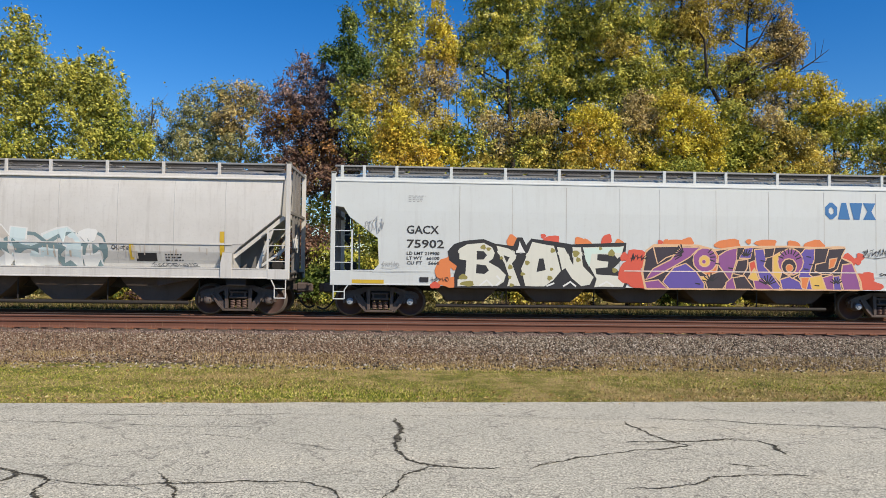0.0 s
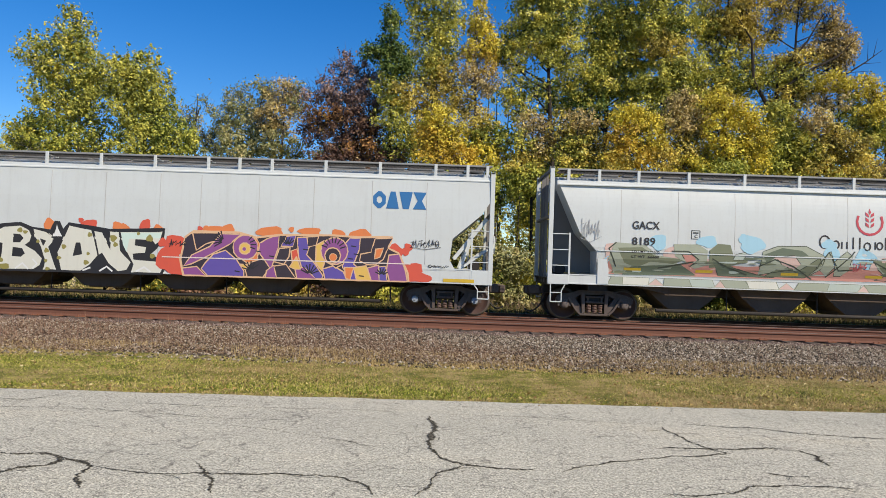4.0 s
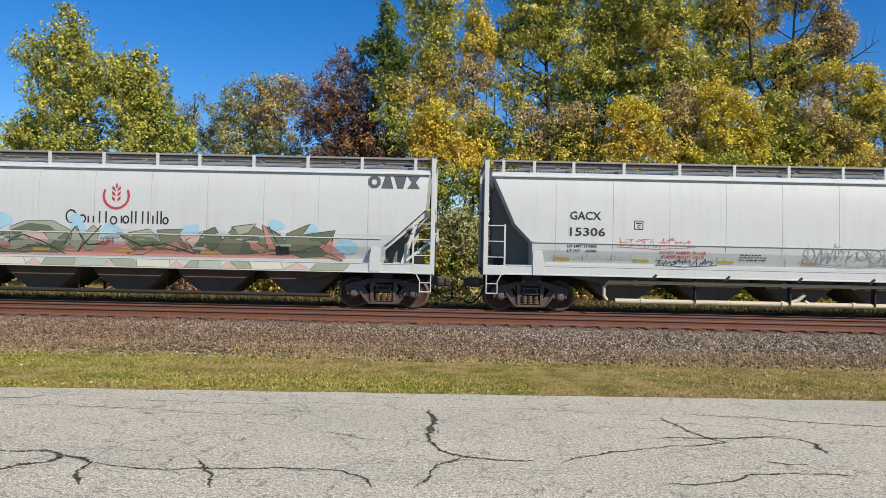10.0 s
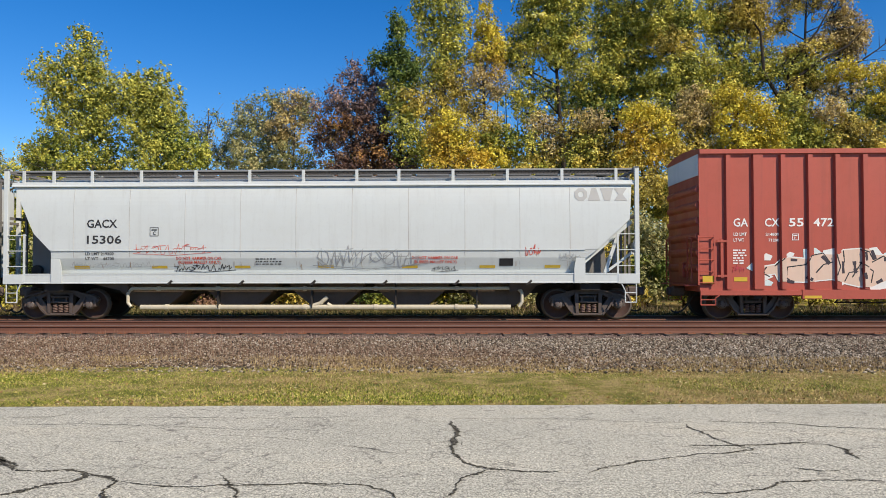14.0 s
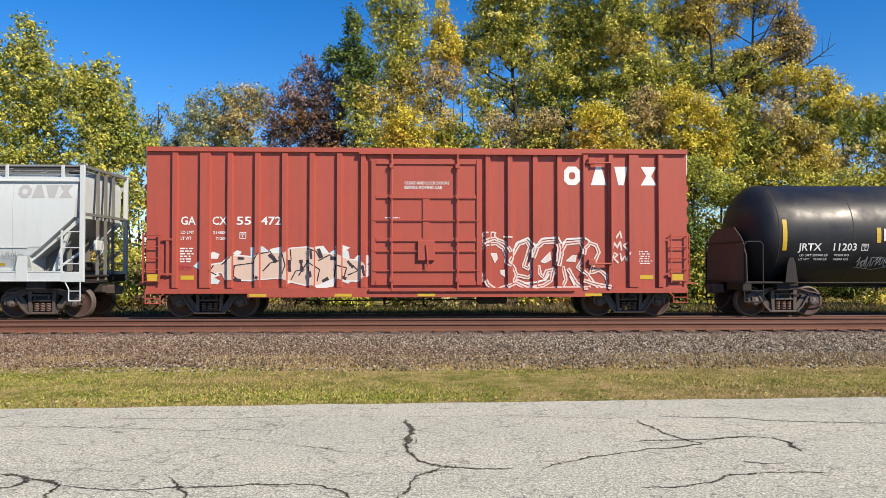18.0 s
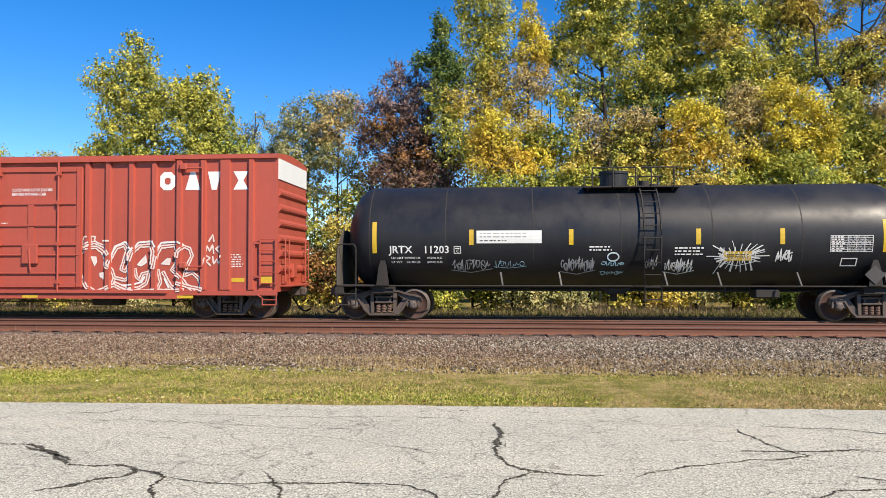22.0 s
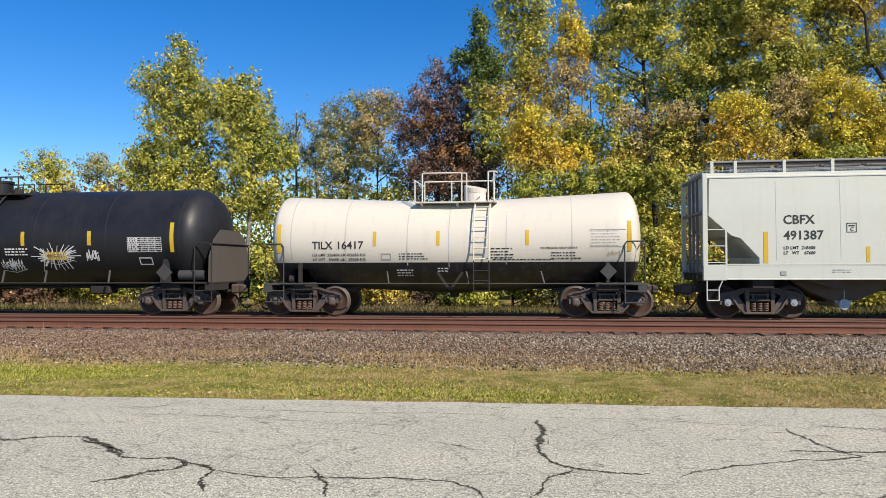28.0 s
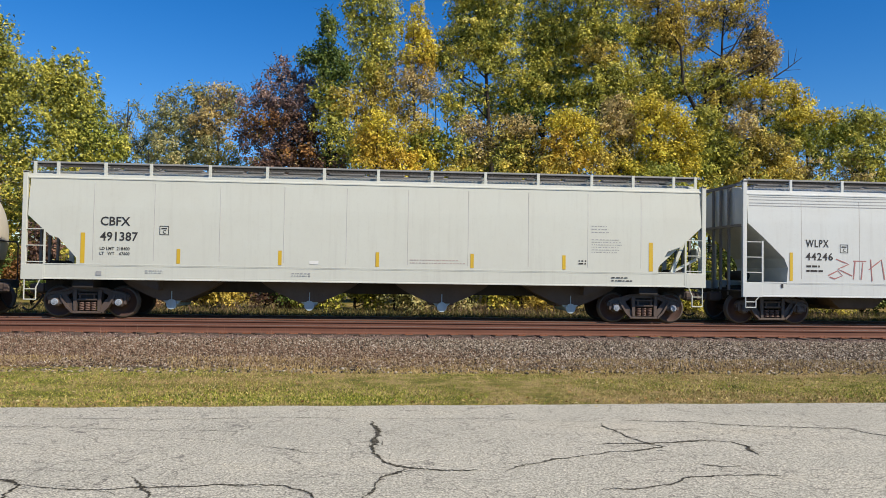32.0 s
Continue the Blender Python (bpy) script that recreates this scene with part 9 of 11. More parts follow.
def tank_white():
    L, R, ZC = 11.4, 1.42, 2.40
    car = thing("tank_car", "white and black sloped tank car with white railings", "tank car", GROUP)
    CARS.append((car, 94.1))
    mt = two_tone("tank_two_tone", (0.615, 0.58, 0.49), (0.018, 0.018, 0.02), 1.70)
    v, f = barrel(0.42, 10.95, 0.42, R, ZC, 0.24)
    part("tank_shell", mesh_of("tank_shell", v, f, mt, True), None, car)
    near = lambda z: -math.sqrt(max(R * R - (z - ZC + 0.06) ** 2, 0.01)) - 0.008

    def shell_at(x, z):
        dip = 0.24 * (1 - abs(2 * min(1, max(0, (x - 0.42) / 10.53)) - 1))
        return -math.sqrt(max(R * R - (z - ZC + dip) ** 2, 0.01)) - 0.001
    sk = Skin(car, near)
    sk.at = shell_at
    for x, sg in ((0.85, 0.02), (2.55, 0.1), (4.45, 0.19), (5.7, 0.24), (7.4, 0.17), (9.3, 0.08)):
        hoop(x, R, ZC - sg, -25, 70, 0.004, 0.025, M_SEAM, car)
    sk.text("TILX", 1.52, 2.12, 0.22, M_INK, 0.64, "black reporting mark")
    sk.text("16417", 2.33, 2.12, 0.22, M_INK, 0.79, "black car number")
    sk.text("LD LMT 226400 LB 102650 KG", 1.52, 1.90, 0.075, M_INK, 1.65)
    sk.text("LT WT   59600 LB   27030 KG", 1.52, 1.76, 0.075, M_INK, 1.65)
    reflectors(sk, (0.47, 10.92), 2.0, 2.88, 0.12)
    reflectors(sk, (3.46, 5.38, 8.01), 2.20, 2.63, 0.10)
    sk.bars(4.2, 1.94, 1.0, 3, 0.075, 0.03, M_INK, 4)
    sk.bars(6.95, 2.08, 0.7, 4, 0.09, 0.035, M_INK, 5)
    sk.bars(7.0, 1.76, 1.9, 1, 0.07, 0.03, M_INK, 6)
    sk.bars(8.7, 1.95, 0.9, 3, 0.08, 0.03, M_INK, 8)
    sk.text("NO PRESSURE RELIEF DEVICE", 8.4, 2.08, 0.055, M_INK, 1.05)
    sk.bars(9.85, 2.58, 0.95, 6, 0.085, 0.02, S_SCRAWL, 7)
    sk.poly("test_table", [[(9.81, 2.13), (10.83, 2.13), (10.83, 2.145), (9.81, 2.145)], [(9.81, 2.62), (10.83, 2.62), (10.83, 2.635), (9.81, 2.635)], [(9.81, 2.145), (9.825, 2.145), (9.825, 2.62), (9.81, 2.62)], [(10.3, 2.145), (10.315, 2.145), (10.315, 2.62), (10.3, 2.62)]], S_SCRAWL)
    bk = Skin(car, lambda z: near(z) - 0.004)
    bk.at = shell_at
    bk.bars(4.1, 1.45, 0.6, 3, 0.08, 0.035, M_WINK, 9)
    bk.bars(5.35, 1.5, 0.4, 2, 0.08, 0.035, M_WINK, 10)
    tag(sk, 10.3, 10.7, 1.85, 2.05, S_OLIVE, 91, 0.015, 4)
    sk.poly("stencil_frame", [[(3.65, 1.78), (3.95, 1.78), (3.95, 1.80), (3.65, 1.80)], [(3.65, 1.95), (3.95, 1.95), (3.95, 1.97), (3.65, 1.97)], [(3.65, 1.80), (3.67, 1.80), (3.67, 1.95), (3.65, 1.95)], [(3.93, 1.80), (3.95, 1.80), (3.95, 1.95), (3.93, 1.95)]], S_SCRAWL)
    bm = bmesh.new()
    rod(bm, (6.35, 0.15, 3.5), (6.35, 0.15, 3.98), 0.34, 24)
    rod(bm, (6.35, 0.15, 3.96), (6.37, 0.13, 4.06), 0.36, 24)
    part("manway", bm, M_TANKWHITE, car, "white manway with lid")
    bm = bmesh.new()
    for y in (-1.0, 0.5):
        box(bm, 4.6, 7.1, y, y + 0.5, 3.50, 3.54)
    for x in (4.8, 5.9, 6.9):
        slab(bm, [(-0.95, 3.5), (0.95, 3.5), (0.7, 3.36), (-0.7, 3.36)], "x", x - 0.03, x + 0.03)
    part("platform", bm, M_TANKWHITE, car)
    W = M_TANKWHITE
    railing(car, [(4.85, -1.0), (6.05, -1.0)], 3.52, 4.40, W, [(4.85, -1.0), (6.05, -1.0)])
    railing(car, [(6.05, -1.0), (6.2, -1.0)], 3.52, 4.38, W, [(6.2, -1.0)])
    railing(car, [(4.6, 0.95), (5.75, 0.95), (6.9, 0.95)], 3.52, 4.36, W, [(4.6, 0.95), (5.5, 0.95), (6.9, 0.95)])
    railing(car, [(4.6, -0.9), (4.6, 0.95)], 3.52, 4.2, W, [(4.6, -0.9)])
    railing(car, [(6.85, -1.0), (7.05, -1.0), (7.1, -0.7)], 3.52, 4.42, W, [(6.85, -1.0), (7.02, -1.0)])
    for s in (-1, 1):
        bm = bmesh.new()
        zc = ZC - 0.2
        q = R + 0.13
        pts = [Vector((0, s * q * math.cos(math.radians(a)), zc + q * math.sin(math.radians(a)))) for a in range(64, -8, -8)] + [Vector((0, s * 1.56, 1.75))]
        for x in (6.45, 6.9):
            tube(bm, [p + Vector((x, 0, 0)) for p in pts], [0.022] * len(pts), 6)
        z = 1.8
        while z < 3.45:
            y = s * math.sqrt(max(q * q - (z - zc) ** 2, 0.05))
            rod(bm, (6.45, y, z), (6.9, y, z), 0.016, 6)
            z += 0.31
        part("side_ladder", bm, W, car, "white ladder to the platform")
        bm = bmesh.new()
        for x in (6.45, 6.9):
            rod(bm, (x, s * 1.56, 0.8), (x, s * 1.56, 1.75), 0.02, 6)
        for z in (0.85, 1.15, 1.45):
            rod(bm, (6.45, s * 1.56, z), (6.9, s * 1.56, z), 0.016, 6)
        part("lower_ladder", bm, M_DARK, car)
        for x in (1.15, 10.3):
            bm = bmesh.new()
            box(bm, x - 0.05, x + 0.05, s * 1.4 - 0.05, s * 1.4 + 0.05, 1.1, 1.7)
            slab(bm, [(-1.35, 1.1), (1.35, 1.1), (1.35, 1.5), (1.0, 1.25), (-1.0, 1.25), (-1.35, 1.5)], "x", x - 0.2, x + 0.2)
            part("saddle", bm, M_DARK, car, "dark tank saddle")
        bm = bmesh.new()
        rod(bm, (0.5, s * 1.45, 1.07), (11.0, s * 1.45, 1.07), 0.02, 8)
        for x in (3.8, 6.2, 8.4):
            box_bar(bm, Vector((x, s * 1.2, 1.42)), Vector((x + 0.1, s * 1.45, 1.07)), 0.04)
        part("side_handrail", bm, M_TRUCKGREY, car)
    sk2 = Skin(car, lambda z: -1.46)
    sk2.poly("placard", [[(10.32, 1.18), (10.56, 1.42), (10.32, 1.66), (10.08, 1.42)]], M_TRUCKGREY, "grey diamond placard")
    bm = bmesh.new()
    for x0, x1 in ((5.35, 5.7), (6.1, 5.75)):
        box_bar(bm, Vector((x0, -1.3, 1.4)), Vector((x1, -1.3, 0.9)), 0.07)
    rod(bm, (5.7, 0, 0.62), (5.7, 0, 1.0), 0.14, 12)
    rod(bm, (2.4, -0.4, 0.92), (9.0, -0.4, 0.9), 0.03, 6)
    rod(bm, (0.75, -1.2, 1.2), (1.3, -1.2, 1.2), 0.12, 12)
    part("bottom_outlet", bm, M_DARK, car)
    tank_frame(car, L, (1.16, 10.3), M_TRUCKGREY, 0, 1.08, 1.3)


tank_black()
tank_white()

# ---- trees ----
# leaf tints; the lowest stops are deepened to paint shade between the clumps
PAL = {
    "green": [(0.06, (0.0455, 0.0666, 0.0165)), (0.3, (0.174, 0.207, 0.0389)), (0.55, (0.467, 0.451, 0.0822)), (0.8, (0.907, 0.74, 0.132)), (1.0, (0.907, 0.84, 0.362))],
    "poplar": [(0.08, (0.0263, 0.0475, 0.0128)), (0.5, (0.106, 0.161, 0.0348)), (0.85, (0.304, 0.337, 0.0692)), (1.0, (0.605, 0.552, 0.136))],
    "olive": [(0.06, (0.0478, 0.0601, 0.0156)), (0.3, (0.231, 0.25, 0.0506)), (0.6, (0.566, 0.531, 0.0978)), (0.9, (0.807, 0.692, 0.14)), (1.0, (0.82, 0.84, 0.332))],
    "gold": [(0.08, (0.126, 0.114, 0.0205)), (0.3, (0.454, 0.386, 0.0517)), (0.65, (0.82, 0.651, 0.0777)), (1.0, (0.82, 0.84, 0.141))],
    "orange": [(0.08, (0.128, 0.0869, 0.02)), (0.4, (0.537, 0.369, 0.0535)), (0.75, (0.82, 0.591, 0.077)), (1, (0.82, 0.8, 0.126))],
    "rust": [(0.08, (0.0583, 0.0315, 0.0181)), (0.45, (0.244, 0.121, 0.0476)), (0.75, (0.488, 0.253, 0.0748)), (1.0, (0.654, 0.476, 0.118))],
    "purple": [(0.08, (0.0307, 0.021, 0.0186)), (0.45, (0.133, 0.0789, 0.0595)), (0.75, (0.291, 0.164, 0.104)), (1.0, (0.509, 0.388, 0.182))],
    "lilac": [(0.08, (0.0666, 0.049, 0.049)), (0.45, (0.252, 0.17, 0.151)), (0.75, (0.45, 0.299, 0.236)), (1.0, (0.637, 0.512, 0.336))],
    "pale": [(0.08, (0.0915, 0.104, 0.0424)), (0.45, (0.299, 0.312, 0.121)), (0.75, (0.558, 0.496, 0.226)), (1.0, (0.775, 0.604, 0.284))],
    "tan": [(0.08, (0.119, 0.0941, 0.0433)), (0.4, (0.434, 0.339, 0.146)), (0.75, (0.708, 0.55, 0.208)), (1.0, (0.82, 0.777, 0.294))],
    "brown": [(0.08, (0.0919, 0.0819, 0.0231)), (0.4, (0.418, 0.336, 0.0747)), (0.75, (0.784, 0.612, 0.121)), (1.0, (0.82, 0.804, 0.23))],
    "bush": [(0.08, (0.0537, 0.0849, 0.0186)), (0.35, (0.199, 0.242, 0.0438)), (0.65, (0.5, 0.487, 0.0812)), (1.0, (0.82, 0.753, 0.147))],
}
LEAF = {k: foliage(k + "_leaves", v) for k, v in PAL.items()}
BARK = {
    "grey": mottled("grey_bark", [(0.3, (0.05, 0.043, 0.036)), (0.7, (0.17, 0.145, 0.12))], 5, 0.95, 0.9, 30),
    "dark": mottled("dark_bark", [(0.3, (0.018, 0.015, 0.012)), (0.7, (0.065, 0.054, 0.045))], 5, 0.95, 0.9, 30),
    "pale": mottled("pale_poplar_bark", [(0.3, (0.10, 0.09, 0.07)), (0.7, (0.36, 0.33, 0.27))], 5, 0.95, 0.9, 30),
}


def leaf_cloud(rng, centres, radii, counts, size, axes=None, flat=0.75, wild=0.5):
    """Three-cornered leaves filling clumps, or along shoots, turned up and outwards; (n * 3, 3)."""
    c = np.repeat(centres, counts, 0)
    away = c * [1, 1, 0]
    away = away / (np.linalg.norm(away, axis=1, keepdims=True) + 0.3)
    if axes is not None:
        c = c + np.repeat(axes, counts, 0) * rng.uniform(-1, 1, (len(c), 1))
    r = np.repeat(radii, counts)
    n = len(c)
    d = rng.normal(size=(n, 3))
    d /= np.linalg.norm(d, axis=1, keepdims=True)
    p = c + d * (r * rng.random(n) ** 0.5)[:, None] * [1, 1, flat]
    up = d * 0.7 + away * 0.4 + [0, 0, 0.4] + rng.normal(0, wild, (n, 3))
    up /= np.linalg.norm(up, axis=1, keepdims=True)
    a = np.cross(up, rng.normal(size=(n, 3)))
    a /= np.linalg.norm(a, axis=1, keepdims=True)
    b = np.cross(up, a)
    s = size * rng.uniform(0.6, 1.4, n)[:, None]
    a, b = a * s, b * s * 0.72
    return np.stack([p + a * 1.15, p - a * 0.75 + b, p - a * 0.75 - b], 1).reshape(-1, 3)


def clumps(rng, lobe, clump):
    """Where the clumps of one lobe hang: mostly on its outside, uneven, kept apart from one another."""
    x, z, rx, rz, density, _ = lobe
    want = max(4, int(3.6 * density * (rx * rz + 0.35 * (rx + rz)) / clump ** 2))
    ry = max(0.6, 0.85 * rx)
    out = []
    for _ in range(want * 4):
        if len(out) >= want:
            break
        d = rng.normal(size=3)
        d /= np.linalg.norm(d)
        p = d * rng.random() ** 0.33 * [rx, ry, rz] * rng.uniform(0.85, 1.14) + [x, 0, z]
        if all(np.sum(((p - q) / clump) ** 2) > 0.75 for q in out):
            out.append(p)
    return np.array(out)


def tree(x, y, lobes, seed, words, bark="dark", bare=0, shoots=0, clump=0.36, size=0.066, name="tree", category="tree", fill=74):
    rng = np.random.default_rng(seed)
    rnd = random.Random(seed)
    t = thing(name, words, category, at=pose(x, y, ground_z(y) - 0.05))
    top = max(lobes, key=lambda q: q[1])
    height = top[1] + 0.4 * top[3]
    tr = 0.010 * height + 0.02
    pts, rad = [], []
    for i in range(9):
        f = i / 8
        bend = 0.16 * math.sin(5 * f + seed) * min(1, height / 8)
        pts.append(Vector((top[0] * f ** 1.5 + bend * f, 0.2 * f * math.cos(2.3 * f + seed), height * f)))
        rad.append(tr * (1 - 0.88 * f) + 0.008)
    bm = bmesh.new()
    tube(bm, pts, rad, 8)
    part("trunk", bm, BARK[bark], t)
    leaves = {q[5]: [] for q in lobes}
    for lobe in lobes:
        cx, cz, rx, rz, density, pal = lobe
        cen = clumps(rng, lobe, clump)
        n = len(cen)
        cr = clump * rng.uniform(0.6, 1.25, n)
        ax = (cen - [cx, 0, cz]) * 0.25 + [0, 0, 0.35 if shoots else 0.05] + rng.normal(0, 0.12, (n, 3))
        ax *= (cr / clump)[:, None] * 0.8
        count = np.maximum((fill * (cr / clump) ** 2 * rng.uniform(0.45, 1.3, n) * min(1, 0.55 + 0.45 * density)).astype(int), 4)
        leaves[pal].append(leaf_cloud(rng, cen, cr, count, size, ax))
        # single leaves on the outer twigs
        k = max(6, int(n * 0.9))
        d = rng.normal(size=(k, 3))
        d /= np.linalg.norm(d, axis=1, keepdims=True)
        loose = d * rng.uniform(0.75, 1.22, (k, 1)) * [rx, rx, rz] + [cx, 0, cz]
        leaves[pal].append(leaf_cloud(rng, loose, np.full(k, 0.14), np.full(k, 4), size, np.tile([0, 0, 0.15], (k, 1))))
        if shoots and cz + rz > height * 0.72:
            k = 7
            foot = np.stack([cx + rng.uniform(-0.9, 0.9, k) * rx, rng.uniform(-0.4, 0.4, k) * rx, cz + rz * rng.uniform(0.6, 1.0, k)], -1)
            up = np.stack([rng.normal(0, 0.06, k), rng.normal(0, 0.06, k), rng.uniform(0.15, 0.45, k)], -1)
            leaves[pal].append(leaf_cloud(rng, foot + up * 0.7, np.full(k, 0.13), np.full(k, 34), size, up))
        # the limb that carries this lobe, with its boughs and twigs
        c = Vector((cx, 0, cz))
        f = max(0.06, min(0.9, (cz - 0.75 * rz - 0.35 * abs(cx)) / height))
        p0 = pts[int(f * 8)].lerp(pts[min(int(f * 8) + 1, 8)], f * 8 - int(f * 8))
        r0 = max(0.022, tr * (1 - 0.85 * f) * 0.62)
        mid = p0.lerp(c, 0.5) + Vector((rnd.uniform(-0.15, 0.15), rnd.uniform(-0.2, 0.2), -0.08 * (c - p0).length))
        bm = bmesh.new()
        tube(bm, [p0, mid, c], [r0, r0 * 0.75, r0 * 0.45], 6)
        for k in range(min(n, 7 + 2 * bare)):
            e = Vector(cen[k]) if k < n else c
            q = mid.lerp(c, rnd.uniform(0.1, 1.0))
            tube(bm, [q, q.lerp(e, 0.5) + Vector((rnd.uniform(-0.1, 0.1), 0, rnd.uniform(-0.12, 0.05))), e], [r0 * 0.42, r0 * 0.28, 0.006], 4)
            for _ in range(1 + bare // 2):
                g = q.lerp(e, rnd.uniform(0.4, 1))
                w = g + Vector((rnd.uniform(-0.8, 0.8), rnd.uniform(-0.6, 0.6), rnd.uniform(0.2, 1.1))) * rnd.uniform(0.5, 0.9)
                tube(bm, [g, g.lerp(w, 0.5) + Vector((0.04, 0, 0.03)), w], [0.013, 0.009, 0.004], 3)
        part("limb", bm, BARK[bark], t)
    for pal, clouds in leaves.items():
        part("crown", quads("crown", np.concatenate(clouds), 3, LEAF[pal]), None, t)
    return t


def dome(seed, height, radius, pals, density=0.9):
    """Lobes of a plain rounded crown that reaches near the ground."""
    rnd = random.Random(seed)
    out = [(0.1 * radius, height - 0.35 * radius, 0.55 * radius, 0.38 * radius, density, pals[0])]
    for k in range(6):
        a = k * 2.4 + rnd.random()
        z = height * (0.2 + 0.55 * ((k * 0.37) % 1.0))
        out.append((0.55 * radius * math.cos(a), z, radius * rnd.uniform(0.42, 0.6), height * rnd.uniform(0.13, 0.2), density, pals[k % len(pals)]))
    return out


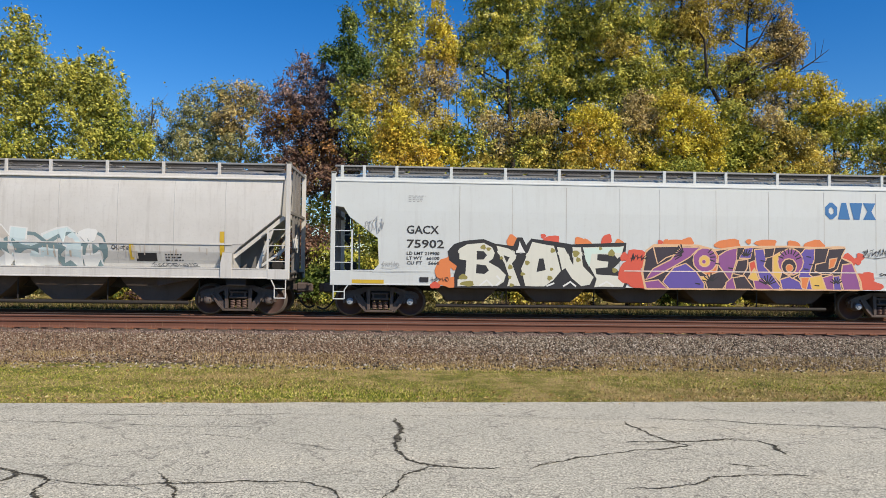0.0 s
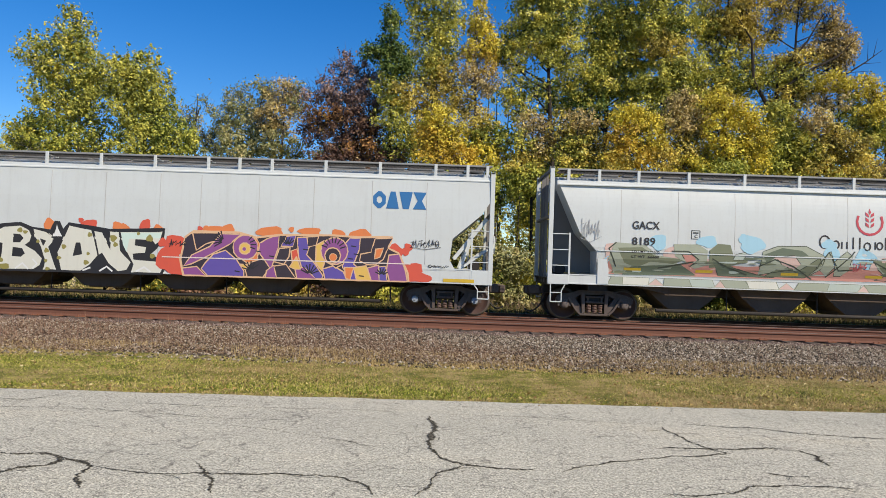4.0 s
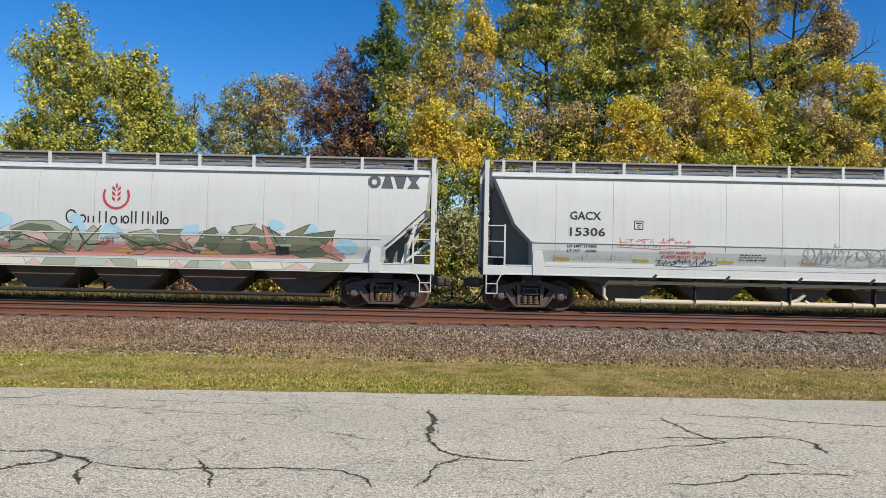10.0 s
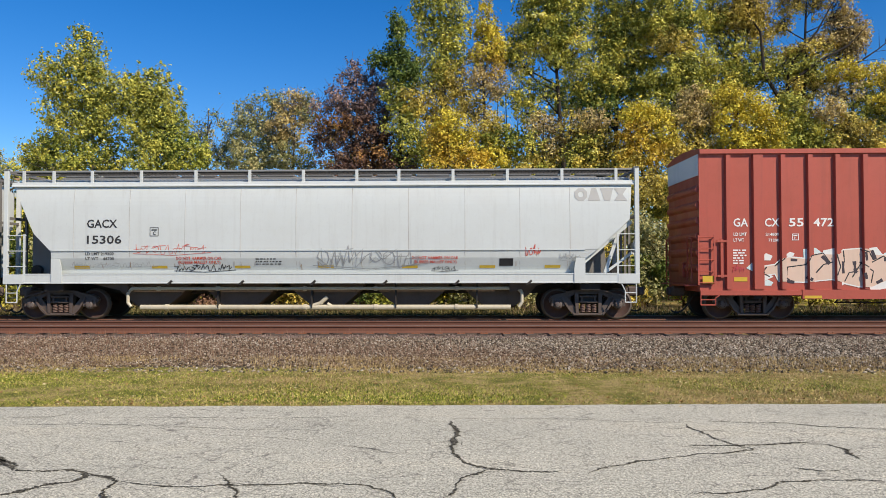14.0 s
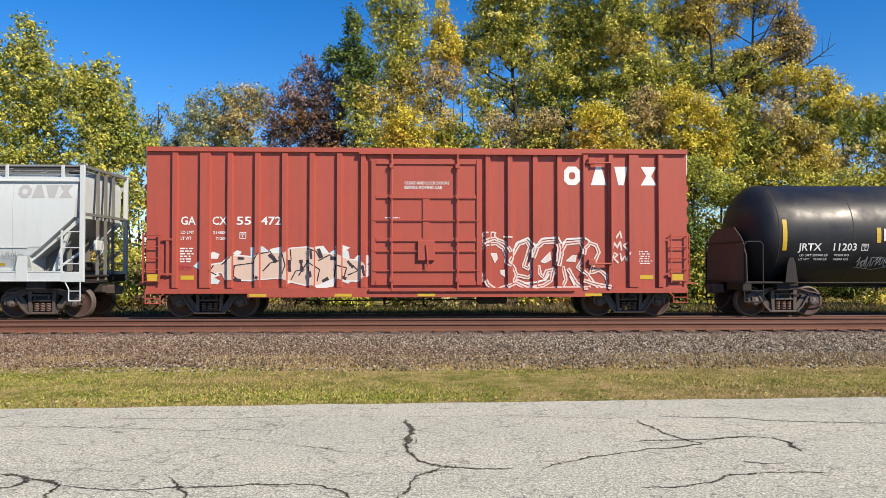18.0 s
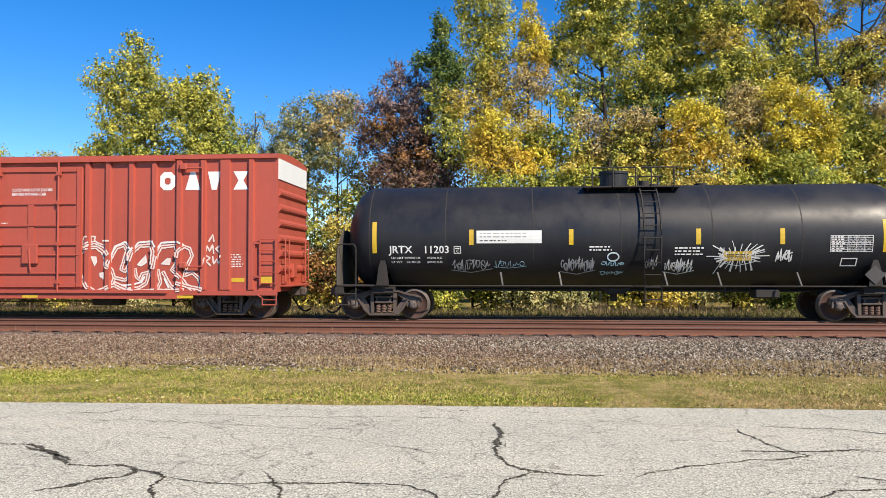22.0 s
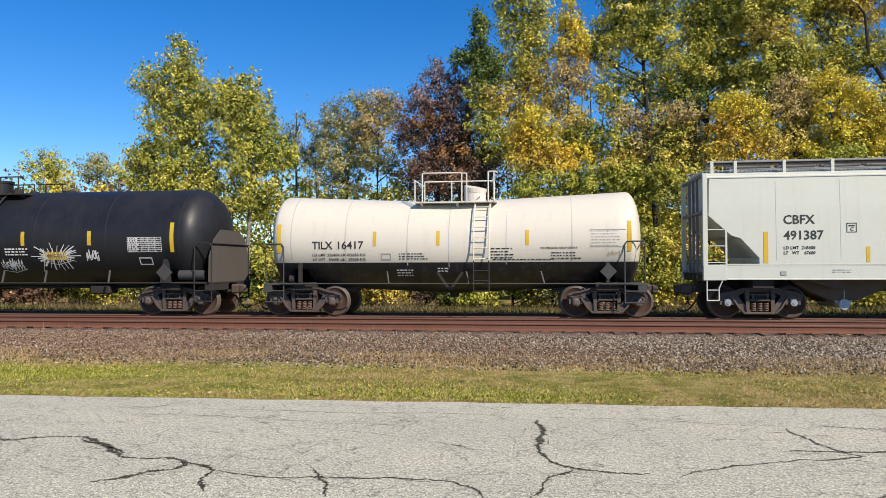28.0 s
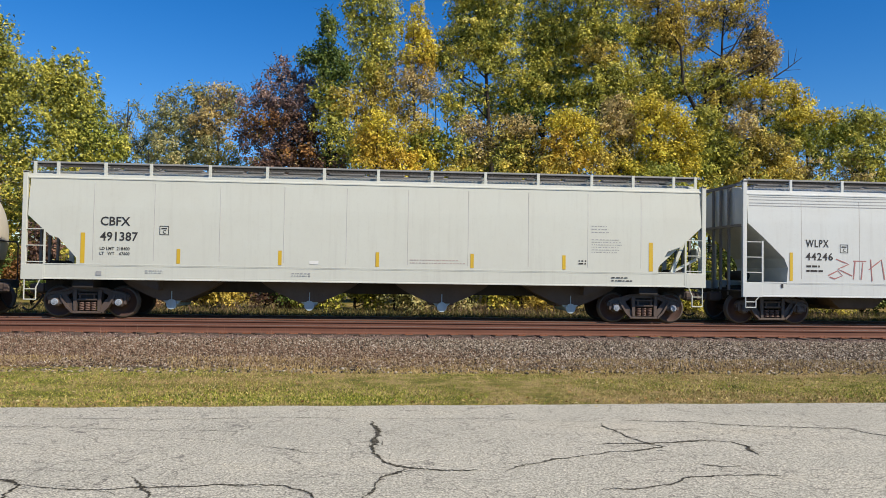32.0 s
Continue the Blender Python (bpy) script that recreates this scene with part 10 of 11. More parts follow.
WOOD = [  # trunk x, y, words, bark, bare twigs, shoots, lobes of the crown: x, z, half width, half height, density, leaves
    (-18.5, 36, "broad poplar with green upper shoots and yellow-olive leaves", "pale", 0, 1, [(-0.3, 12.4, 1.12, 1.18, 0.9, "green"), (-2.1, 11.5, 1.12, 0.95, 0.7, "green"), (-0.6, 10.8, 1.54, 1.07, 1, "green"), (1.0, 10.4, 1.18, 1.12, 0.9, "olive"), (-1.1, 9.3, 1.54, 1.07, 1, "olive"), (0.4, 9.0, 1.26, 1.12, 0.8, "olive"), (-0.9, 7.6, 1.74, 1.07, 1, "bush"), (-2.9, 7.5, 0.84, 0.90, 0.5, "green"), (1.1, 7.5, 1.26, 1.01, 0.6, "green"), (0.0, 6.1, 1.96, 1.12, 0.8, "green")]),
    (-15.1, 35.5, "yellow-green poplar with slender upright shoots", "pale", 0, 1, [(0.0, 10.7, 1.00, 0.83, 0.7, "green"), (-1.0, 10.2, 0.94, 0.94, 0.8, "olive"), (0.4, 9.5, 1.11, 0.94, 0.9, "olive"), (-0.6, 8.6, 1.11, 0.94, 0.8, "olive"), (0.8, 8.4, 1.00, 0.94, 0.8, "bush"), (0.0, 7.3, 1.38, 0.94, 0.9, "olive"), (1.6, 7.3, 1.11, 0.72, 1, "bush"), (0.2, 5.7, 1.66, 1.11, 0.8, "green")]),
    (-15.2, 43, "nearly bare tree with thin grey twigs", "grey", 9, 0, [(0.3, 10.7, 1.21, 1.34, 0.05, "pale"), (-0.5, 9.6, 1.00, 1.14, 0.3, "pale"), (0.8, 8.7, 1.51, 1.17, 0.5, "pale")]),
    (-12.0, 42, "thinning pale tree with half-bare twigs", "grey", 4, 0, [(-0.3, 10.8, 0.98, 0.79, 0.55, "pale"), (1.2, 11.3, 0.79, 0.98, 0.6, "pale"), (-0.7, 9.6, 1.18, 1.05, 0.7, "pale"), (0.9, 9.6, 1.18, 1.11, 0.7, "pale"), (-0.3, 8.2, 1.80, 0.98, 0.9, "pale"), (0.0, 6.8, 1.96, 1.31, 0.7, "pale")]),
    (-9.4, 41, "pale green and orange thinning tree", "grey", 3, 0, [(-0.1, 10.9, 1.02, 0.96, 0.75, "tan"), (0.9, 10.8, 0.83, 0.96, 0.35, "pale"), (-0.5, 9.7, 1.15, 1.02, 0.8, "tan"), (-0.7, 8.3, 1.28, 1.02, 0.8, "pale"), (0.9, 7.6, 1.28, 0.96, 0.6, "brown")]),
    (-5.3, 37, "purple-brown broad tree with thinning lilac-grey top", "grey", 5, 0, [(-0.2, 11.6, 0.98, 0.92, 0.42, "lilac"), (0.9, 11.4, 0.98, 0.86, 0.4, "lilac"), (-1.4, 10.5, 0.98, 0.86, 0.45, "lilac"), (-0.1, 10.3, 1.33, 0.86, 0.7, "lilac"), (1.3, 10.2, 0.92, 0.98, 0.7, "lilac"), (-1.1, 9.1, 1.15, 0.92, 0.7, "rust"), (0.5, 8.9, 1.44, 1.04, 1, "purple"), (-1.8, 8.4, 0.69, 0.81, 0.6, "purple"), (-0.3, 7.7, 1.04, 0.86, 0.8, "purple"), (1.2, 7.6, 1.38, 0.92, 1, "rust"), (-0.1, 6.2, 2.02, 1.15, 1, "purple")]),
    (-3.0, 36, "narrow dark green poplar leaning a little", "dark", 0, 0, [(-0.2, 13.9, 0.42, 0.79, 1, "poplar"), (-0.1, 12.7, 0.62, 0.73, 1, "poplar"), (-0.9, 12.2, 0.56, 0.36, 1, "poplar"), (0.1, 11.5, 0.67, 0.73, 1, "poplar"), (0.6, 11.5, 0.34, 0.95, 0.6, "poplar"), (-0.2, 10.4, 0.73, 0.73, 0.9, "green"), (0.6, 10.1, 0.73, 0.84, 0.8, "brown"), (0.1, 8.9, 0.95, 0.84, 0.9, "olive"), (0.6, 7.7, 0.95, 0.90, 1, "green"), (-0.2, 6.1, 1.40, 1.12, 1, "purple")]),
    (-0.8, 37.5, "tall slender poplar turning yellow and olive", "grey", 0, 1, [(-0.2, 16.5, 0.88, 0.99, 0.9, "olive"), (-1.2, 15.2, 0.50, 0.76, 0.8, "green"), (0.3, 15.0, 0.99, 1.17, 0.9, "olive"), (-0.9, 14.0, 0.64, 0.88, 0.7, "olive"), (0.4, 13.4, 0.93, 0.99, 0.9, "olive"), (-0.2, 12.4, 1.05, 0.88, 0.9, "olive"), (-0.9, 11.5, 0.70, 0.99, 0.5, "olive"), (0.5, 11.4, 1.11, 0.93, 0.8, "brown"), (-0.2, 10.2, 1.23, 0.88, 0.9, "brown"), (1.4, 10.2, 0.88, 0.76, 0.7, "brown"), (-0.2, 8.6, 1.29, 0.99, 0.8, "brown")]),
    (1.3, 37.5, "slender poplar with thin yellow leaves", "grey", 1, 1, [(0.0, 14.5, 0.50, 0.88, 0.75, "gold"), (-0.4, 13.2, 0.50, 0.88, 0.6, "gold"), (0.4, 13.3, 0.50, 0.82, 0.8, "gold"), (0.5, 12.3, 0.41, 0.76, 0.7, "orange"), (-0.4, 11.9, 0.76, 0.82, 0.6, "tan"), (0.4, 11.2, 0.76, 0.70, 0.6, "tan"), (0.0, 9.8, 0.88, 0.64, 0.3, "tan")]),
    (-0.4, 33.5, "small tree with orange-gold autumn leaves", "dark", 0, 0, [(-0.1, 8.4, 0.83, 0.63, 1, "gold"), (-0.7, 7.7, 0.68, 0.68, 1, "orange"), (0.5, 7.6, 0.73, 0.68, 1, "gold"), (-0.3, 6.8, 0.94, 0.63, 1, "orange"), (1.0, 6.7, 0.78, 0.68, 0.9, "orange"), (0.0, 5.5, 1.30, 0.94, 1, "bush")]),
    (1.8, 34.5, "small tree with yellow-green leaves", "dark", 0, 0, [(-0.4, 8.5, 0.91, 0.70, 0.8, "brown"), (0.3, 7.8, 0.81, 0.75, 0.9, "bush"), (-0.1, 7.0, 0.91, 0.70, 1, "gold"), (-0.7, 7.5, 0.70, 0.70, 0.9, "bush"), (0.2, 5.6, 1.34, 1.07, 1, "bush")]),
    (5.8, 38, "tall tree with a dark slanting trunk and thinning green leaves", "dark", 2, 0, [(-3.4, 13.1, 0.76, 0.73, 1.08, "green"), (-2.6, 12.5, 0.69, 0.73, 0.81, "green"), (-1.6, 15.0, 1.17, 1.19, 1.15, "green"), (-2.4, 13.8, 0.96, 0.80, 0.945, "green"), (-0.9, 13.9, 1.24, 0.93, 1.08, "green"), (-1.2, 12.8, 1.17, 0.53, 0.675, "olive"), (-2.8, 11.1, 0.96, 0.99, 0.6075, "green"), (-1.6, 11.0, 0.89, 0.86, 0.54, "green"), (0.0, 15.2, 1.17, 1.46, 1.15, "green"), (0.1, 13.0, 1.17, 1.13, 0.945, "olive"), (-1.3, 16.7, 1.72, 1.13, 1.15, "green"), (-2.2, 9.9, 0.82, 0.73, 0.675, "green")]),
    (8.6, 40, "tall dense tree with green and olive leaves in large masses", "dark", 2, 0, [(0.1, 15.7, 1.37, 1.33, 1.15, "green"), (-0.8, 14.6, 0.87, 1.05, 1.08, "green"), (-0.4, 13.2, 1.08, 0.98, 1.08, "olive"), (1.2, 15.1, 1.37, 1.40, 1.15, "olive"), (0.9, 13.4, 1.30, 1.19, 1.15, "green"), (-1.3, 12.3, 1.30, 0.91, 0.945, "green"), (0.1, 11.8, 1.23, 0.91, 0.945, "green"), (-1.6, 11.1, 1.30, 0.91, 0.81, "green"), (-0.1, 17.8, 2.17, 1.26, 1.15, "olive"), (1.2, 11.8, 1.23, 0.84, 0.945, "olive"), (-0.7, 10.3, 1.81, 1.05, 0.81, "poplar")]),
    (11.6, 39, "tall dense tree with olive and yellow leaves in large masses", "dark", 2, 0, [(-0.8, 15.2, 1.27, 1.22, 1.15, "olive"), (0.5, 15.1, 1.20, 1.29, 1.15, "green"), (-0.3, 13.7, 1.34, 0.95, 1.15, "brown"), (0.2, 12.3, 1.41, 0.95, 1.15, "olive"), (-1.2, 11.7, 1.20, 0.82, 0.945, "olive"), (1.1, 12.8, 1.06, 1.02, 0.945, "olive"), (-0.3, 17.4, 2.11, 1.22, 1.15, "olive"), (0.8, 11.1, 1.27, 0.82, 0.945, "olive"), (-0.9, 10.4, 1.41, 0.88, 0.81, "olive")]),
    (15.0, 40, "tall half-bare tree with brown and olive leaves", "dark", 6, 0, [(-1.1, 15.7, 0.80, 1.05, 0.945, "olive"), (0.0, 15.3, 1.23, 0.77, 1.08, "brown"), (0.9, 15.9, 1.01, 0.84, 1.08, "brown"), (1.4, 14.8, 0.87, 0.84, 0.8775, "brown"), (0.2, 14.0, 1.23, 0.63, 0.675, "olive"), (-0.7, 14.3, 0.72, 1.05, 0.675, "olive"), (-0.8, 12.3, 1.23, 1.05, 1.08, "green"), (1.1, 12.3, 1.45, 0.77, 1.0125, "green"), (0.3, 12.8, 0.87, 0.70, 0.675, "green"), (0.3, 17.3, 2.17, 0.98, 1.08, "brown"), (-1.1, 11.2, 1.45, 0.84, 1.08, "brown"), (1.7, 13.4, 0.72, 0.70, 0.675, "olive")]),
    (18.7, 40, "tall half-bare tree with spreading dark limbs", "dark", 7, 0, [(-0.7, 16.3, 1.08, 0.56, 0.54, "brown"), (-1.1, 15.1, 0.72, 0.70, 0.54, "brown"), (0.7, 16.0, 0.87, 0.56, 0.4725, "brown"), (2.1, 15.9, 0.94, 0.77, 0.81, "tan"), (2.5, 15.0, 1.08, 0.70, 1.0125, "tan"), (2.8, 14.2, 1.01, 0.63, 1.0125, "tan"), (1.6, 14.2, 1.01, 0.42, 0.7425, "tan"), (0.2, 13.5, 1.45, 0.49, 1.08, "brown"), (-0.7, 12.6, 1.45, 0.63, 1.08, "olive"), (0.7, 12.3, 1.30, 0.63, 1.08, "olive"), (2.5, 13.5, 0.94, 0.49, 0.675, "tan"), (-0.2, 11.4, 1.45, 0.77, 0.945, "brown"), (0.4, 17.3, 2.17, 0.84, 0.81, "brown")]),
    (21.1, 38, "tree with bright yellow leaves in a low dome", "dark", 3, 0, [(-1.0, 12.0, 1.01, 0.53, 0.9, "gold"), (0.1, 11.8, 1.01, 0.59, 0.9, "gold"), (1.2, 11.2, 0.71, 0.71, 0.8, "gold"), (-1.3, 10.9, 1.01, 0.71, 0.6, "tan"), (0.0, 10.7, 1.01, 0.65, 0.6, "olive"), (1.0, 9.9, 0.89, 0.89, 0.8, "olive"), (-0.7, 9.4, 1.07, 0.89, 0.8, "olive")]),
    (13.4, 34, "bright yellow-leaved broad tree", "dark", 0, 0, [(-0.7, 9.8, 0.90, 0.53, 0.85, "gold"), (0.3, 9.2, 0.85, 0.64, 1, "gold"), (-0.9, 8.6, 0.90, 0.74, 0.85, "gold"), (0.8, 8.2, 0.74, 0.74, 1, "gold"), (-0.3, 7.6, 0.95, 0.69, 0.9, "gold"), (0.9, 7.2, 0.74, 0.69, 1, "gold"), (-0.7, 6.6, 1.17, 0.69, 1, "bush"), (0.1, 5.6, 1.59, 0.95, 1, "bush")]),
    (11.1, 34.5, "tan and yellow thinning tree", "dark", 2, 0, [(0.0, 9.9, 0.75, 0.59, 0.6, "tan"), (-0.5, 9.0, 0.86, 0.70, 0.7, "tan"), (0.5, 8.9, 0.81, 0.75, 0.8, "tan"), (-0.1, 7.8, 1.07, 0.75, 0.9, "brown"), (0.4, 6.8, 1.07, 0.64, 0.9, "gold"), (-0.3, 5.6, 1.61, 0.97, 1, "bush")]),
    (8.4, 33, "small tree with orange and yellow leaves", "dark", 0, 0, [(-0.4, 8.9, 0.87, 0.46, 0.95, "gold"), (0.5, 8.6, 0.77, 0.51, 0.95, "gold"), (-0.6, 7.9, 0.77, 0.67, 0.9, "orange"), (0.6, 7.7, 0.77, 0.67, 0.9, "gold"), (-0.1, 7.0, 1.13, 0.62, 1, "orange"), (1.3, 6.9, 0.67, 0.62, 0.9, "brown"), (-0.9, 6.6, 0.77, 0.57, 0.9, "brown"), (-0.1, 5.5, 1.54, 0.93, 1, "brown")]),
    (6.1, 33.5, "brownish thinning small tree", "dark", 3, 0, [(-0.1, 8.5, 0.89, 0.68, 0.65, "tan"), (-1.0, 8.3, 0.78, 0.73, 0.5, "brown"), (0.5, 7.6, 0.78, 0.68, 0.6, "brown"), (-0.5, 7.3, 0.94, 0.73, 0.7, "olive"), (0.3, 6.5, 1.04, 0.57, 0.8, "brown"), (-0.3, 5.5, 1.57, 0.94, 1, "olive")]),
    (3.9, 34, "small tree with pinkish-tan and olive leaves", "dark", 2, 0, [(0.1, 8.4, 0.85, 0.64, 0.7, "tan"), (-0.6, 7.5, 0.74, 0.74, 0.7, "olive"), (0.6, 7.5, 0.74, 0.79, 0.8, "tan"), (-0.2, 6.6, 0.95, 0.64, 0.9, "brown"), (0.2, 5.6, 1.46, 0.95, 1, "bush")]),
    (16.2, 35.5, "olive-green rounded tree in the wood", "dark", 0, 0, [(0.0, 9.6, 0.88, 0.66, 0.85, "olive"), (-0.3, 8.6, 0.88, 0.77, 0.95, "green"), (0.5, 8.4, 0.77, 0.77, 0.9, "olive"), (-0.4, 7.4, 1.00, 0.72, 1, "bush"), (0.7, 7.1, 0.94, 0.72, 1, "olive"), (-0.1, 5.7, 1.66, 1.00, 1, "green")]),
    (17.8, 35, "orange and brown thinning tree", "dark", 3, 0, [(-0.2, 9.2, 0.82, 0.71, 0.7, "tan"), (0.5, 8.3, 0.93, 0.71, 0.85, "brown"), (-0.6, 8.0, 0.76, 0.71, 0.85, "olive"), (1.6, 8.0, 0.93, 0.76, 0.85, "brown"), (-0.1, 6.9, 1.20, 0.71, 0.9, "brown"), (1.8, 6.9, 1.20, 0.71, 0.8, "brown"), (0.8, 5.7, 1.91, 0.98, 1, "olive")]),
    (22.4, 37, "yellow-green tree with a broken rounded top", "dark", 2, 0, [(-1.0, 10.1, 0.75, 0.58, 0.6, "gold"), (-0.3, 10.5, 0.69, 0.40, 0.7, "gold"), (0.7, 10.1, 0.92, 0.52, 0.85, "gold"), (1.4, 9.3, 0.92, 0.69, 1, "bush"), (0.1, 9.2, 0.98, 0.69, 0.9, "bush"), (-0.8, 8.6, 0.86, 0.75, 0.6, "olive"), (0.8, 8.2, 1.15, 0.75, 0.8, "green"), (-0.6, 7.5, 1.15, 0.75, 0.5, "tan"), (0.3, 5.9, 2.02, 1.15, 0.8, "olive")]),
    (25.2, 37, "olive-green rounded tree at the wood's edge", "dark", 2, 0, [(0.0, 10.2, 0.86, 0.58, 0.85, "olive"), (-0.7, 9.5, 0.75, 0.63, 0.8, "green"), (0.7, 9.9, 0.92, 0.75, 0.9, "olive"), (0.0, 8.6, 1.27, 0.86, 0.9, "olive"), (1.7, 9.4, 1.04, 0.86, 0.9, "green"), (-0.6, 7.5, 1.15, 0.81, 0.5, "tan"), (1.1, 7.5, 1.44, 0.86, 0.9, "olive"), (0.3, 5.9, 2.02, 1.15, 0.8, "olive")]),
]
for i, (x, y, words, bark, bare, shoots, lobes) in enumerate(WOOD):
    tree(x, y, lobes, 11 + i, words, bark, bare, shoots, clump=0.34 if y < 36 else 0.38, size=0.060 if y < 35 else 0.068)

EDGE_TREES = [  # x, y, height, radius, leaves, words: low trees that close the wood to both sides
    (-21.6, 37, 8.6, 2.0, ("green", "olive"), "green-leaved low tree among bushes"),
    (33.5, 37, 9.4, 3.2, ("brown", "olive"), "brown-leaved tree at the wood's edge"),
    (6.4, 43, 13.0, 3.0, ("green", "olive"), "olive-leaved tree behind its neighbours"),
    (14.0, 43.5, 12.0, 3.2, ("olive", "brown"), "olive and brown tree behind its neighbours"),
    (-29.0, 48, 9.2, 2.8, ("green", "olive"), "green tree at the wood's edge"),
    (-32.8, 49, 9.8, 2.8, ("pale", "tan"), "pale thinning tree at the wood's edge"),
    (-37.5, 50, 10.4, 3.0, ("olive", "gold"), "yellowing tree at the wood's edge"),
    (-25.8, 46, 8.4, 2.6, ("pale", "olive"), "pale green low tree"),
    (-22.5, 45, 8.0, 2.4, ("olive", "tan"), "low olive-leaved tree in the wood"),
]
for i, (x, y, h, r, pals, words) in enumerate(EDGE_TREES):
    tree(x, y, dome(200 + i, h, r, pals), 200 + i, words, "grey", 1, 0, clump=0.45, size=0.08)

# a bare bough reaching out of the tall half-bare crown
half_bare = [o for o in bpy.data.objects if o.get("label") == "tall half-bare tree with spreading dark limbs"][0]
bm = bmesh.new()
BOUGH = [(-0.5, 0, 9.6), (0.5, -0.4, 11.4), (1.7, -0.6, 12.4), (2.9, -0.6, 12.9), (3.8, -0.6, 13.5), (4.7, -0.6, 14.2)]
tube(bm, [Vector(p) for p in BOUGH], [0.10, 0.09, 0.075, 0.055, 0.035, 0.012], 6)
for a, b in (((2.9, -0.6, 12.9), (4.1, -0.7, 13.0)), ((3.6, -0.6, 13.4), (4.6, -0.6, 13.5)), ((3.9, -0.6, 13.6), (3.9, -0.6, 14.6)), ((1.7, -0.6, 12.4), (2.3, -0.7, 13.6)), ((4.2, -0.6, 13.8), (4.4, -0.6, 14.8)), ((3.2, -0.6, 13.1), (2.9, -0.6, 14.1))):
    rod(bm, a, b, 0.02, 5, 0.006)
part("bough", bm, BARK["dark"], half_bare, "bare dark bough with few twigs")
bm = bmesh.new()
tube(bm, [Vector(p) for p in ((0, 0, 7.5), (-1.1, -0.5, 10.2), (-1.0, -0.8, 12.6), (0.4, -1.0, 14.4), (1.4, -1.0, 16.2))], [0.12, 0.11, 0.085, 0.055, 0.015], 7)
tube(bm, [Vector(p) for p in ((-1.05, -0.6, 11.6), (0.5, -0.9, 12.8), (2.0, -1.0, 13.6), (3.0, -1.0, 14.6))], [0.1, 0.08, 0.055, 0.015], 6)
tube(bm, [Vector(p) for p in ((-1.1, -0.5, 10.4), (-2.4, -0.9, 12.2), (-2.6, -1.0, 14.4), (-3.4, -1.0, 15.6))], [0.11, 0.09, 0.06, 0.015], 6)
part("bough", bm, BARK["dark"], half_bare, "dark bent boughs among thin leaves")

# bushes in front of the wood
rnd_b = random.Random(8)
BUSH_WORDS = {"bush": "bright green and yellow leafy bush", "green": "green leafy bush at the wood's foot", "brown": "brown-leaved bush at the wood's foot", "purple": "dark reddish bush at the wood's foot", "olive": "olive leafy bush at the wood's foot", "pale": "pale thinning bush at the wood's foot", "poplar": "dark green bush at the wood's foot"}
x = -40.0
while x < 36:
    pal = rnd_b.choice(["bush", "green", "green", "olive", "poplar", "purple" if x < 3 else "green", "pale", "brown", "purple" if x < 0 else "olive"])
    h = rnd_b.uniform(2.2, 4.6)
    r = rnd_b.uniform(1.2, 1.9)
    tree(x, rnd_b.uniform(30.4, 32.0), dome(int(x * 10), h, r, (pal, rnd_b.choice(["poplar", "olive", "green", "rust"]), "poplar" if rnd_b.random() < 0.5 else pal)), 1000 + int(x * 10), BUSH_WORDS[pal], "dark", 1, 0, 0.34, 0.062, "bush", "bush", 50)
    x += rnd_b.uniform(1.4, 2.3)

# the wood behind, and the weeds along its edge
rng = np.random.default_rng(77)
WOOD_X, WOOD_TOP = [-90, -48, -24, -8, -4, 2, 20, 26, 40, 90], [8.0, 7.6, 7.2, 7.6, 9.6, 11.5, 11.5, 8.8, 8.4, 8.4]
for pal, n, y0, y1, words in (("olive", 26000, 43, 50, "olive and yellow leaves of the wood behind"), ("green", 20000, 45, 54, "green leaves of the wood behind"), ("purple", 9000, 44, 50, "brown leaves of the wood behind"), ("gold", 9000, 42, 48, "yellow leaves of the wood behind")):
    cx = rng.uniform(-70, 70, 420)
    top = np.interp(cx, WOOD_X, WOOD_TOP) * (0.85 + 0.25 * rng.random(420))
    cen = np.stack([cx, rng.uniform(y0, y1, 420), top * rng.random(420) ** 0.6], -1)
    tagged(part("far_woods", quads("far_woods", leaf_cloud(rng, cen, rng.uniform(0.7, 1.6, 420), np.full(420, n // 420), 0.13), 3, LEAF[pal])), words, kind="stuff")
bm = bmesh.new()
